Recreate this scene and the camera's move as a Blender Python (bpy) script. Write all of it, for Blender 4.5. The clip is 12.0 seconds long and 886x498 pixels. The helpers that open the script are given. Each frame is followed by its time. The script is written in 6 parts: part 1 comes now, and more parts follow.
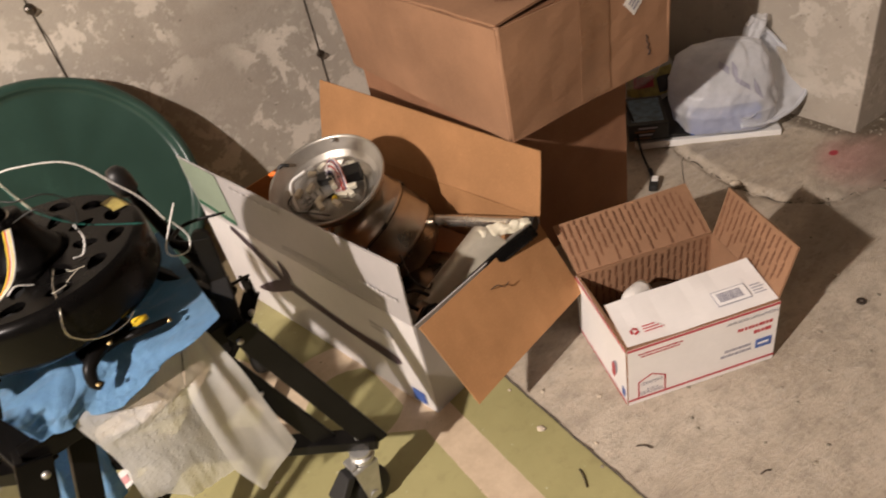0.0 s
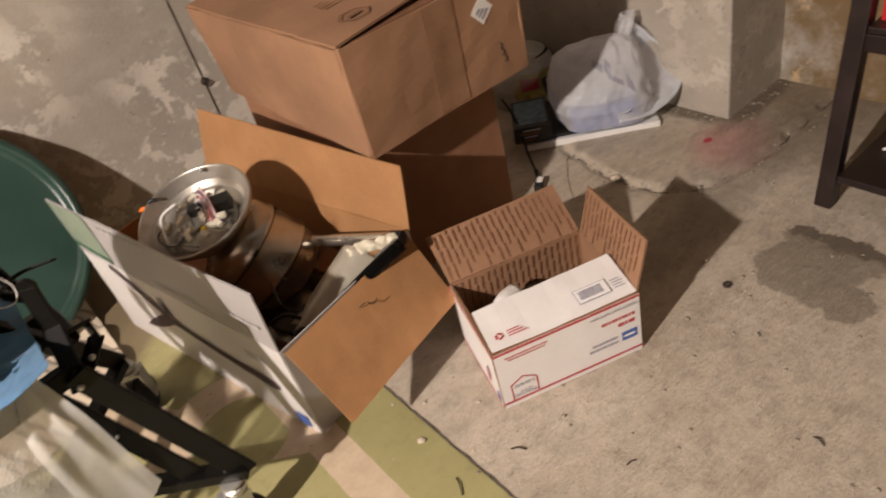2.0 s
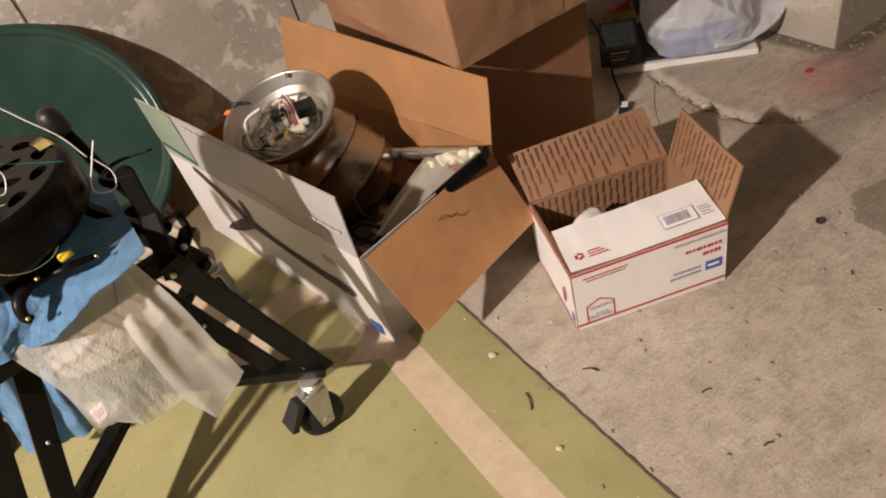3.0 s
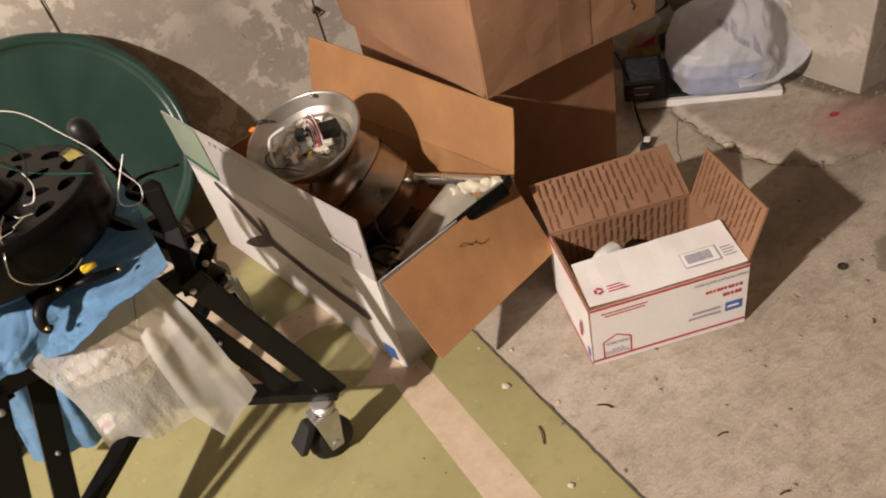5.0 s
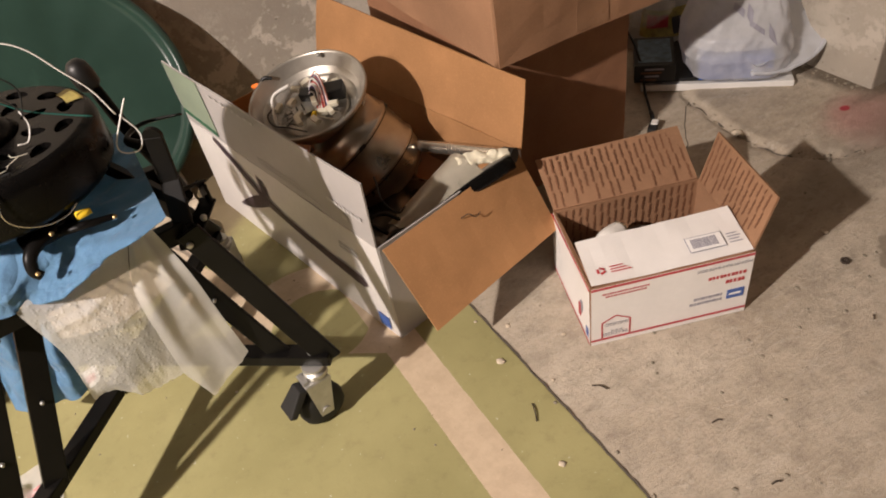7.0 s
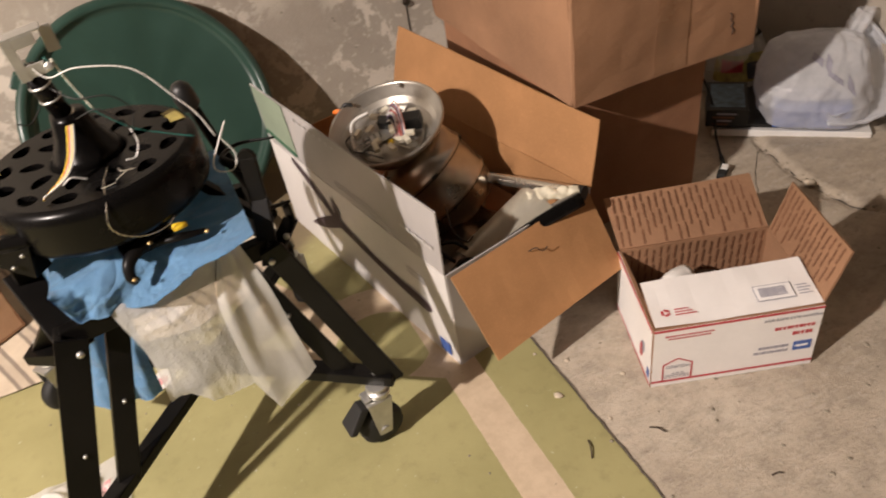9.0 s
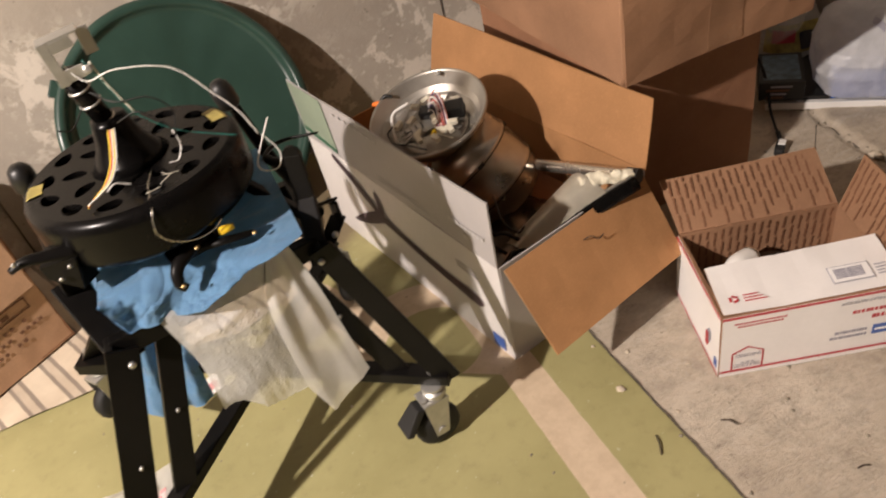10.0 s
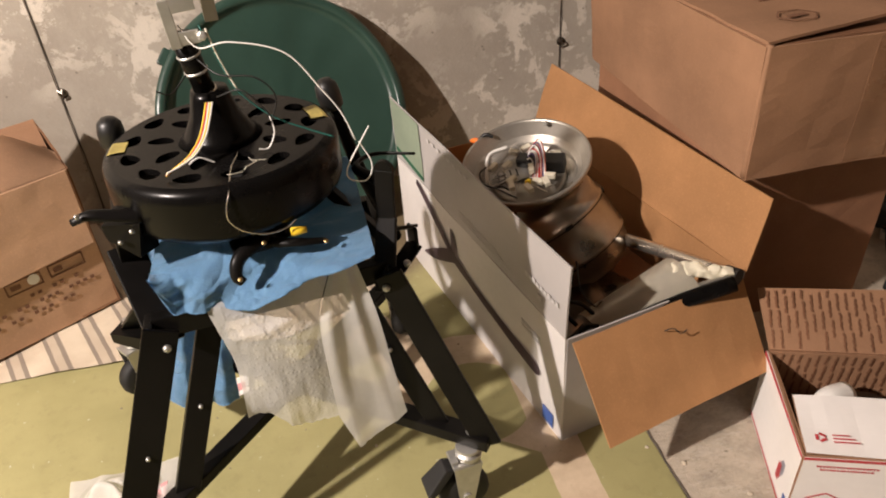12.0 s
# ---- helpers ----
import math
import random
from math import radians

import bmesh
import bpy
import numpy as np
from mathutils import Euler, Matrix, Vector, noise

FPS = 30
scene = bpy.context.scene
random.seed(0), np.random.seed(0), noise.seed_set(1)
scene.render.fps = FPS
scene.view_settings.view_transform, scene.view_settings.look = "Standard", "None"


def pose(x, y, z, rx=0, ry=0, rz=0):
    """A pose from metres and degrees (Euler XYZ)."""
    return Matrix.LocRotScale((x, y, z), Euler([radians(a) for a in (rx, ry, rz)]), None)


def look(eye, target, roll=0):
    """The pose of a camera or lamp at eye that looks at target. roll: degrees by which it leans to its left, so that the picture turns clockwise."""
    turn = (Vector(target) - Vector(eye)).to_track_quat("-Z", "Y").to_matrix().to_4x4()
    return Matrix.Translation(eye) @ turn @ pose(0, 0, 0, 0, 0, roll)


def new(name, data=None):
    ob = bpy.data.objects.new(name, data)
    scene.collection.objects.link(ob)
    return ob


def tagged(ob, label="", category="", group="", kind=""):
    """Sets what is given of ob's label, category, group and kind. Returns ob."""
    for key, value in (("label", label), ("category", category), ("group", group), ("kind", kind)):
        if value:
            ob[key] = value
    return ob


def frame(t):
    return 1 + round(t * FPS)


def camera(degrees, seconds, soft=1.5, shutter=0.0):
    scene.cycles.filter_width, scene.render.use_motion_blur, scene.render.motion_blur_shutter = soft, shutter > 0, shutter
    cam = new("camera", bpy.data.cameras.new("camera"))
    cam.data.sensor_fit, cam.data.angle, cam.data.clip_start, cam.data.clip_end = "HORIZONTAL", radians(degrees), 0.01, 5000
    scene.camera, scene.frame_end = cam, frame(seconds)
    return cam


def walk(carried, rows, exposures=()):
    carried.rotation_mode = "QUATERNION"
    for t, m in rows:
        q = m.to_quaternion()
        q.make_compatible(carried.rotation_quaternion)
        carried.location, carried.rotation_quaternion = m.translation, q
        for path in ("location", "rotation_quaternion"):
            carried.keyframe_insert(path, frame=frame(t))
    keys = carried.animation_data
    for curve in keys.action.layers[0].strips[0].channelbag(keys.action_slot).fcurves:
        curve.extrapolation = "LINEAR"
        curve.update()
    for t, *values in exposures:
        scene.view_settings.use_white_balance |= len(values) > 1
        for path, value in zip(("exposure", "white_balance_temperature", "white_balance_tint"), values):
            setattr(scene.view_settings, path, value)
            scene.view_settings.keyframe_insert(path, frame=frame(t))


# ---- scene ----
cam = camera(64.0, 12.0, soft=1.9, shutter=0.5)
PATH = [
    (0, (0.173, 0.045, 1.088), (0.9, 1.46, -0.125), -13.1),
    (0.5, (0.251, 0.001, 1.081), (1.015, 1.42, -0.103), -15.1),
    (1, (0.326, -0.043, 1.076), (1.18, 1.318, -0.115), -16.2),
    (1.5, (0.352, -0.072, 1.072), (1.222, 1.267, -0.132), -16.3),
    (2, (0.327, -0.068, 1.072), (1.134, 1.296, -0.148), -16.1),
    (2.5, (0.296, -0.055, 1.055), (0.979, 1.331, -0.214), -16.4),
    (3, (0.278, -0.05, 1.045), (0.864, 1.335, -0.273), -17.6),
    (4.8, (0.266, -0.038, 1.051), (0.849, 1.404, -0.206), -15.9),
    (5, (0.268, -0.031, 1.055), (0.866, 1.394, -0.215), -14.9),
    (5.5, (0.277, -0.023, 1.049), (0.9, 1.374, -0.239), -13.2),
    (6, (0.272, -0.013, 1.043), (0.897, 1.365, -0.265), -11.8),
    (6.5, (0.255, -0.006, 1.034), (0.862, 1.363, -0.291), -11.2),
    (8.5, (0.241, -0.012, 1.05), (0.787, 1.426, -0.229), -11.2),
    (9, (0.216, -0.011, 1.065), (0.718, 1.467, -0.185), -10.3),
    (9.5, (0.173, 0.026, 1.03), (0.602, 1.526, -0.222), -9.1),
    (10, (0.2, 0.04, 1.043), (0.61, 1.544, -0.211), -14.8),
    (10.5, (0.339, 0.029, 1.039), (0.812, 1.689, 0.029), -11.9),
    (11, (0.305, 0.049, 1.04), (0.852, 1.687, 0.032), -8.0),
    (11.5, (0.211, 0.08, 0.997), (0.563, 1.697, -0.126), -5.4),
    (12, (0.183, 0.112, 1.0), (0.49, 1.732, -0.132), -4.1),
]
walk(cam, [(t, look(eye, target, roll)) for t, eye, target, roll in PATH])

# world: a closed cellar lit by one bare bulb
world = bpy.data.worlds.new("cellar")
scene.world = world
world.use_nodes = True
world.node_tree.nodes["Background"].inputs[0].default_value = (1.0, 0.85, 0.7, 1)
world.node_tree.nodes["Background"].inputs[1].default_value = 0.001
bulb = bpy.data.lights.new("bulb_light", "POINT")
bulb.energy, bulb.color, bulb.shadow_soft_size = 480.0, (1.0, 0.87, 0.795), 0.04
bulb_ob = new("bulb_light", bulb)
bulb_ob.location = (-1.6, 0.15, 1.95)


# ---------------------------------------------------------------- materials
def nodes_of(name):
    m = bpy.data.materials.new(name)
    m.use_nodes = True
    t = m.node_tree
    return m, t, t.nodes["Principled BSDF"]


def noise_tex(t, co, scale, detail=6.0, rough=0.6, distort=0.0):
    n = t.nodes.new("ShaderNodeTexNoise")
    n.inputs["Scale"].default_value, n.inputs["Detail"].default_value = scale, detail
    n.inputs["Roughness"].default_value, n.inputs["Distortion"].default_value = rough, distort
    t.links.new(co, n.inputs["Vector"])
    return n.outputs["Fac"]


def ramp(t, fac, lo, hi):
    n = t.nodes.new("ShaderNodeMapRange")
    n.inputs["From Min"].default_value, n.inputs["From Max"].default_value = lo, hi
    n.interpolation_type = "SMOOTHSTEP"
    t.links.new(fac, n.inputs["Value"])
    return n.outputs["Result"]


def mix(t, fac, a, b, mode="MIX"):
    n = t.nodes.new("ShaderNodeMix")
    n.data_type, n.blend_type = "RGBA", mode
    for sock, v in ((n.inputs[0], fac), (n.inputs[6], a), (n.inputs[7], b)):
        if isinstance(v, (int, float)):
            sock.default_value = v
        elif isinstance(v, tuple):
            sock.default_value = (*v, 1)
        else:
            t.links.new(v, sock)
    return n.outputs[2]


def maths(t, op, a, b=0.0):
    n = t.nodes.new("ShaderNodeMath")
    n.operation = op
    for sock, v in ((n.inputs[0], a), (n.inputs[1], b)):
        if isinstance(v, (int, float)):
            sock.default_value = v
        else:
            t.links.new(v, sock)
    return n.outputs[0]


def coords(t):
    return t.nodes.new("ShaderNodeTexCoord").outputs["Object"]


def bump(t, p, height, strength, dist):
    n = t.nodes.new("ShaderNodeBump")
    n.inputs["Strength"].default_value, n.inputs["Distance"].default_value = strength, dist
    t.links.new(height, n.inputs["Height"])
    t.links.new(n.outputs["Normal"], p.inputs["Normal"])


def surface(name, base, rough=0.6, metal=0.0, var=0.25, scale=6.0, fine=90.0, relief=0.2, depth=0.001, sheen=0.0, wear=None, gloss=0.5):
    """Two scales of variation in colour and roughness, with fine relief. wear: a second colour in worn patches."""
    m, t, p = nodes_of(name)
    co = coords(t)
    big, small = noise_tex(t, co, scale), noise_tex(t, co, fine, 3.0)
    dark = tuple(c * (1 - var) for c in base)
    light = tuple(min(1, c * (1 + var)) for c in base)
    col = mix(t, ramp(t, big, 0.3, 0.7), dark, light)
    col = mix(t, maths(t, "MULTIPLY", ramp(t, small, 0.35, 0.7), 0.35), col, tuple(c * (1 - 0.8 * var) for c in base))
    if wear:
        col = mix(t, ramp(t, noise_tex(t, co, scale * 2.3, 8.0, 0.7), 0.6, 0.72), col, wear)
    t.links.new(col, p.inputs["Base Color"])
    rr = t.nodes.new("ShaderNodeMapRange")
    rr.inputs["To Min"].default_value, rr.inputs["To Max"].default_value = max(0.03, rough - 0.12), min(1, rough + 0.12)
    t.links.new(big, rr.inputs["Value"])
    t.links.new(rr.outputs[0], p.inputs["Roughness"])
    p.inputs["Metallic"].default_value = metal
    p.inputs["Specular IOR Level"].default_value = gloss
    p.inputs["Sheen Weight"].default_value = sheen
    bump(t, p, small, relief, depth)
    return m


def blotch(t, co, x, y, rx, ry, soft=0.35, wob=9.0, amount=0.5):
    """A stain of its own uneven outline round (x, y) on the floor."""
    sep = t.nodes.new("ShaderNodeSeparateXYZ")
    t.links.new(co, sep.inputs[0])
    dx = maths(t, "DIVIDE", maths(t, "SUBTRACT", sep.outputs[0], x), rx)
    dy = maths(t, "DIVIDE", maths(t, "SUBTRACT", sep.outputs[1], y), ry)
    d = maths(t, "SQRT", maths(t, "ADD", maths(t, "MULTIPLY", dx, dx), maths(t, "MULTIPLY", dy, dy)))
    d = maths(t, "ADD", d, maths(t, "MULTIPLY", maths(t, "SUBTRACT", noise_tex(t, co, wob, 5.0), 0.5), 2 * amount))
    return maths(t, "SUBTRACT", 1.0, ramp(t, d, 1 - soft, 1 + soft))


def concrete_floor():
    m, t, p = nodes_of("bare_concrete")
    co = coords(t)
    big, mid, small = noise_tex(t, co, 2.6, 8, 0.65), noise_tex(t, co, 22, 8, 0.7), noise_tex(t, co, 170, 3)
    col = mix(t, ramp(t, big, 0.3, 0.7), (0.420, 0.350, 0.265), (0.560, 0.485, 0.385))
    col = mix(t, maths(t, "MULTIPLY", ramp(t, mid, 0.42, 0.68), 0.46), col, (0.235, 0.197, 0.155))
    streak = t.nodes.new("ShaderNodeMapping")
    streak.inputs["Rotation"].default_value, streak.inputs["Scale"].default_value = (0, 0, 0.5), (1, 2.6, 1)
    t.links.new(co, streak.inputs["Vector"])
    fleck = noise_tex(t, streak.outputs[0], 34, 7, 0.75)
    col = mix(t, maths(t, "MULTIPLY", ramp(t, fleck, 0.54, 0.68), 0.50), col, (0.20, 0.165, 0.125))
    scuff = noise_tex(t, streak.outputs[0], 13, 11, 0.78, 0.5)
    col = mix(t, maths(t, "MULTIPLY", ramp(t, scuff, 0.52, 0.60), 0.45), col, (0.58, 0.515, 0.425))
    col = mix(t, maths(t, "MULTIPLY", ramp(t, noise_tex(t, co, 48, 9, 0.75), 0.56, 0.64), 0.28), col, (0.22, 0.185, 0.145))
    col = mix(t, maths(t, "MULTIPLY", ramp(t, small, 0.55, 0.75), 0.5), col, (0.47, 0.43, 0.38))
    col = mix(t, maths(t, "MULTIPLY", ramp(t, noise_tex(t, streak.outputs[0], 62, 5, 0.7), 0.66, 0.74), 0.6), col, (0.15, 0.115, 0.08))
    wet = maths(t, "MAXIMUM", blotch(t, co, 1.425, 0.425, 0.085, 0.100, 0.06, 11, 0.75), maths(t, "MAXIMUM", blotch(t, co, 1.515, 0.400, 0.050, 0.125, 0.06, 17, 0.8), blotch(t, co, 1.385, 0.325, 0.050, 0.045, 0.06, 19, 0.6)))
    col = mix(t, maths(t, "MULTIPLY", wet, 0.62), col, (0.16, 0.13, 0.095))
    rim = maths(t, "MULTIPLY", wet, blotch(t, co, 1.545, 0.42, 0.030, 0.12, 0.25, 30, 0.9))
    col = mix(t, maths(t, "MULTIPLY", rim, 0.7), col, (0.09, 0.07, 0.05))
    pink = blotch(t, co, 1.755, 0.80, 0.11, 0.09, 0.5, 12, 0.5)
    col = mix(t, maths(t, "MULTIPLY", pink, 0.55), col, (0.46, 0.20, 0.19))
    spot = blotch(t, co, 1.739, 0.859, 0.014, 0.010, 0.3, 40, 0.3)
    col = mix(t, spot, col, (0.40, 0.03, 0.05))
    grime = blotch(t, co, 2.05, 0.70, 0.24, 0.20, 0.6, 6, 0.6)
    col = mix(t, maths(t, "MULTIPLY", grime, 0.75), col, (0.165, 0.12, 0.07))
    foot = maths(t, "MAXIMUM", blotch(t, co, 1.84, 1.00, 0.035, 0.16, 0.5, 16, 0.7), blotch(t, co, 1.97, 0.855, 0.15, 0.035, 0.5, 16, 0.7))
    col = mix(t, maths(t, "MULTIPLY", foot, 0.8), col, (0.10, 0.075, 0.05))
    damp = blotch(t, co, 1.62, 0.70, 0.45, 0.07, 0.6, 7, 0.9)
    col = mix(t, maths(t, "MULTIPLY", damp, 0.45), col, (0.17, 0.14, 0.11))
    t.links.new(col, p.inputs["Base Color"])
    t.links.new(maths(t, "SUBTRACT", 0.85, maths(t, "MULTIPLY", wet, 0.35)), p.inputs["Roughness"])
    h = maths(t, "ADD", maths(t, "MULTIPLY", mid, 0.6), maths(t, "MULTIPLY", small, 0.4))
    h = maths(t, "ADD", h, maths(t, "MULTIPLY", scuff, 1.2))
    bump(t, p, h, 0.7, 0.004)
    return m


def painted_floor():
    m, t, p = nodes_of("painted_concrete")
    co = coords(t)
    big, mid, small = noise_tex(t, co, 3.0, 8, 0.6), noise_tex(t, co, 28, 6, 0.7), noise_tex(t, co, 190, 3)
    green = mix(t, ramp(t, big, 0.3, 0.7), (0.29, 0.265, 0.115), (0.38, 0.345, 0.160))
    green = mix(t, maths(t, "MULTIPLY", ramp(t, mid, 0.5, 0.72), 0.35), green, (0.21, 0.185, 0.085))
    green = mix(t, ramp(t, noise_tex(t, co, 75, 2), 0.70, 0.74), green, (0.48, 0.46, 0.33))
    beige = mix(t, ramp(t, mid, 0.3, 0.7), (0.50, 0.39, 0.27), (0.60, 0.48, 0.34))
    beige = mix(t, ramp(t, noise_tex(t, co, 60, 2), 0.70, 0.74), beige, (0.2, 0.15, 0.09))
    sep = t.nodes.new("ShaderNodeSeparateXYZ")
    t.links.new(co, sep.inputs[0])
    wob = maths(t, "MULTIPLY", maths(t, "SUBTRACT", noise_tex(t, co, 30, 4), 0.5), 0.005)
    x = maths(t, "ADD", sep.outputs[0], wob)
    y = maths(t, "ADD", sep.outputs[1], wob)
    line = maths(t, "LESS_THAN", maths(t, "ABSOLUTE", maths(t, "SUBTRACT", x, 0.514)), 0.037)

    def disc(cx, cy, r):
        dx, dy = maths(t, "SUBTRACT", x, cx), maths(t, "SUBTRACT", y, cy)
        return maths(t, "LESS_THAN", maths(t, "ADD", maths(t, "MULTIPLY", dx, dx), maths(t, "MULTIPLY", dy, dy)), r * r)
    ring = maths(t, "MULTIPLY", maths(t, "SUBTRACT", disc(0.395, 1.03, 0.19), disc(0.40, 1.03, 0.103)), maths(t, "GREATER_THAN", maths(t, "ADD", y, maths(t, "MULTIPLY", x, 0.74)), 1.235))
    # tail of the painted figure, a slanting band
    across = maths(t, "ADD", maths(t, "MULTIPLY", maths(t, "SUBTRACT", x, 0.245), 0.887), maths(t, "MULTIPLY", maths(t, "SUBTRACT", y, 1.275), 0.461))
    bar = maths(t, "MULTIPLY", maths(t, "LESS_THAN", maths(t, "ABSOLUTE", across), 0.050), maths(t, "MULTIPLY", maths(t, "GREATER_THAN", y, 1.08), maths(t, "LESS_THAN", y, 1.42)))
    bar = maths(t, "MULTIPLY", bar, maths(t, "SUBTRACT", 1.0, disc(0.40, 1.03, 0.103)))
    paint = maths(t, "MINIMUM", maths(t, "ADD", maths(t, "ADD", line, maths(t, "MAXIMUM", ring, 0.0)), bar), 1.0)
    # brown dirt near the wall, darkened further to hold the shadow there
    dirt_and_shade = blotch(t, co, 0.28, 1.70, 0.20, 0.27, 0.3, 9, 0.5)
    t.links.new(mix(t, maths(t, "MULTIPLY", dirt_and_shade, 0.85), mix(t, paint, green, beige), (0.17, 0.125, 0.08)), p.inputs["Base Color"])
    p.inputs["Roughness"].default_value = 0.62
    bump(t, p, maths(t, "ADD", maths(t, "MULTIPLY", mid, 0.6), maths(t, "MULTIPLY", small, 0.4)), 0.35, 0.002)
    return m


def wall_concrete(name, white=0.5, rust=False, pale=1.0):
    m, t, p = nodes_of(name)
    co = coords(t)
    big, mid, small = noise_tex(t, co, 1.7, 6, 0.6), noise_tex(t, co, 7.5, 10, 0.62, 0.4), noise_tex(t, co, 120, 4)
    col = mix(t, ramp(t, big, 0.3, 0.7), tuple(pale * c for c in (0.285, 0.25, 0.205)), tuple(pale * c for c in (0.385, 0.34, 0.28)))
    area = ramp(t, noise_tex(t, co, 2.1, 4, 0.55), 0.40, 0.58)
    flake = ramp(t, noise_tex(t, co, 8.5, 12, 0.66, 0.25), 0.515, 0.56)
    chips = ramp(t, noise_tex(t, co, 30, 9, 0.68), 0.55, 0.60)
    patch = maths(t, "MULTIPLY", maths(t, "MAXIMUM", flake, maths(t, "MULTIPLY", chips, 0.55)), area)
    veil = maths(t, "MULTIPLY", ramp(t, noise_tex(t, co, 4.2, 9, 0.7, 0.6), 0.42, 0.66), 0.35)
    col = mix(t, maths(t, "MULTIPLY", veil, white), col, (0.50, 0.46, 0.39))
    col = mix(t, maths(t, "MULTIPLY", patch, white), col, (0.68, 0.62, 0.53))
    col = mix(t, maths(t, "MULTIPLY", ramp(t, noise_tex(t, co, 17, 10, 0.75), 0.54, 0.72), 0.50), col, (0.17, 0.15, 0.12))
    pits = t.nodes.new("ShaderNodeTexVoronoi")
    pits.inputs["Scale"].default_value = 26.0
    t.links.new(co, pits.inputs["Vector"])
    col = mix(t, maths(t, "MULTIPLY", maths(t, "SUBTRACT", 1.0, ramp(t, pits.outputs["Distance"], 0.05, 0.11)), 0.55), col, (0.12, 0.10, 0.08))
    col = mix(t, maths(t, "MULTIPLY", ramp(t, small, 0.6, 0.75), 0.4), col, (0.5, 0.46, 0.40))
    if rust:
        col = mix(t, ramp(t, noise_tex(t, co, 5, 8, 0.7), 0.30, 0.52), col, (0.19, 0.125, 0.06))
        col = mix(t, ramp(t, noise_tex(t, co, 9, 6, 0.6), 0.62, 0.68), col, (0.50, 0.36, 0.20))
    t.links.new(col, p.inputs["Base Color"])
    p.inputs["Roughness"].default_value = 0.88
    bump(t, p, maths(t, "ADD", maths(t, "MULTIPLY", mid, 0.5), maths(t, "MULTIPLY", small, 0.5)), 0.5, 0.004)
    return m


def cardboard(name, base=(0.305, 0.168, 0.095)):
    m, t, p = nodes_of(name)
    co = coords(t)
    big, mid, small = noise_tex(t, co, 4, 5), noise_tex(t, co, 18, 6, 0.7), noise_tex(t, co, 260, 2)
    dark = tuple(c * 0.80 for c in base)
    light = tuple(c * 1.12 for c in base)
    col = mix(t, ramp(t, big, 0.3, 0.7), dark, light)
    col = mix(t, maths(t, "MULTIPLY", ramp(t, mid, 0.55, 0.75), 0.30), col, tuple(c * 0.68 for c in base))
    col = mix(t, maths(t, "MULTIPLY", ramp(t, small, 0.5, 0.7), 0.22), col, tuple(c * 1.35 for c in base))
    t.links.new(col, p.inputs["Base Color"])
    p.inputs["Roughness"].default_value = 0.78
    p.inputs["Specular IOR Level"].default_value = 0.3
    wave = t.nodes.new("ShaderNodeTexWave")
    wave.inputs["Scale"].default_value, wave.inputs["Distortion"].default_value = 55.0, 0.6
    t.links.new(co, wave.inputs["Vector"])
    h = maths(t, "ADD", maths(t, "MULTIPLY", wave.outputs["Fac"], 0.025), maths(t, "MULTIPLY", mid, 0.9))
    bump(t, p, h, 0.25, 0.002)
    return m


FLOOR = concrete_floor()
PAINTED = painted_floor()
WALL = wall_concrete("poured_concrete", 0.72)
WALL_DULL = wall_concrete("poured_concrete_plain", 0.5, False, 1.2)
# near-black for the unseen walls and ceiling, to keep bounce out of shadows
WALL_DARK = surface("dark_unseen_wall", (0.05, 0.045, 0.04), 0.9)
WALL_RUST = wall_concrete("stained_concrete", 0.4, True)
CEIL = surface("dark_unseen_ceiling", (0.05, 0.035, 0.025), 0.85)
SEAM = surface("dark_joint", (0.085, 0.07, 0.055), 0.9)
CARD = cardboard("kraft_cardboard")
CARD_BRIGHT = cardboard("fresh_kraft_cardboard", (0.40, 0.205, 0.088))
CARD_DARK = cardboard("dark_kraft_cardboard", (0.225, 0.108, 0.055))
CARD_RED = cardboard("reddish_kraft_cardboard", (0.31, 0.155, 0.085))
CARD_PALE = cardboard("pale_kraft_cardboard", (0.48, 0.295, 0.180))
FAN_CARD = surface("white_gloss_card", (0.66, 0.63, 0.61), 0.38, var=0.08, scale=3, relief=0.05)
WHITE_CARD = surface("white_coated_card", (0.80, 0.77, 0.74), 0.5, var=0.05, relief=0.05)
GREY_PRINT = surface("printed_grey_card", (0.41, 0.385, 0.375), 0.42, var=0.08, scale=5, relief=0.05)
MINT_PRINT = surface("printed_mint_card", (0.245, 0.295, 0.220), 0.38, var=0.15, relief=0.05)
PLUM_PRINT = surface("printed_plum_ink", (0.15, 0.105, 0.115), 0.45, var=0.15, relief=0.05)
BLUE_PRINT = surface("printed_blue_ink", (0.06, 0.12, 0.36), 0.45, var=0.1, relief=0.05)
RED_PRINT = surface("printed_red_ink", (0.46, 0.045, 0.055), 0.5, var=0.08, relief=0.05)
GREY_INK = surface("printed_grey_ink", (0.32, 0.31, 0.36), 0.5, var=0.1, relief=0.05)
BROWN_INK = surface("printed_brown_ink", (0.165, 0.073, 0.036), 0.7, var=0.25, relief=0.05)
BLACK_INK = surface("printed_black_ink", (0.03, 0.025, 0.025), 0.5, var=0.15, relief=0.05)
GREEN_INK = surface("printed_green_ink", (0.02, 0.10, 0.05), 0.5, var=0.15, relief=0.05)
PALE_INK = surface("printed_pale_ink", (0.86, 0.84, 0.82), 0.5, var=0.05, relief=0.05)
FAINT_INK = surface("printed_faint_ink", (0.51, 0.49, 0.48), 0.5, var=0.05, relief=0.05)
LABEL = surface("paper_label", (0.80, 0.77, 0.72), 0.6, var=0.06, relief=0.05)
SHADED_KRAFT = surface("shaded_kraft_band", (0.255, 0.140, 0.078), 0.26, var=0.12, scale=8, relief=0.1)
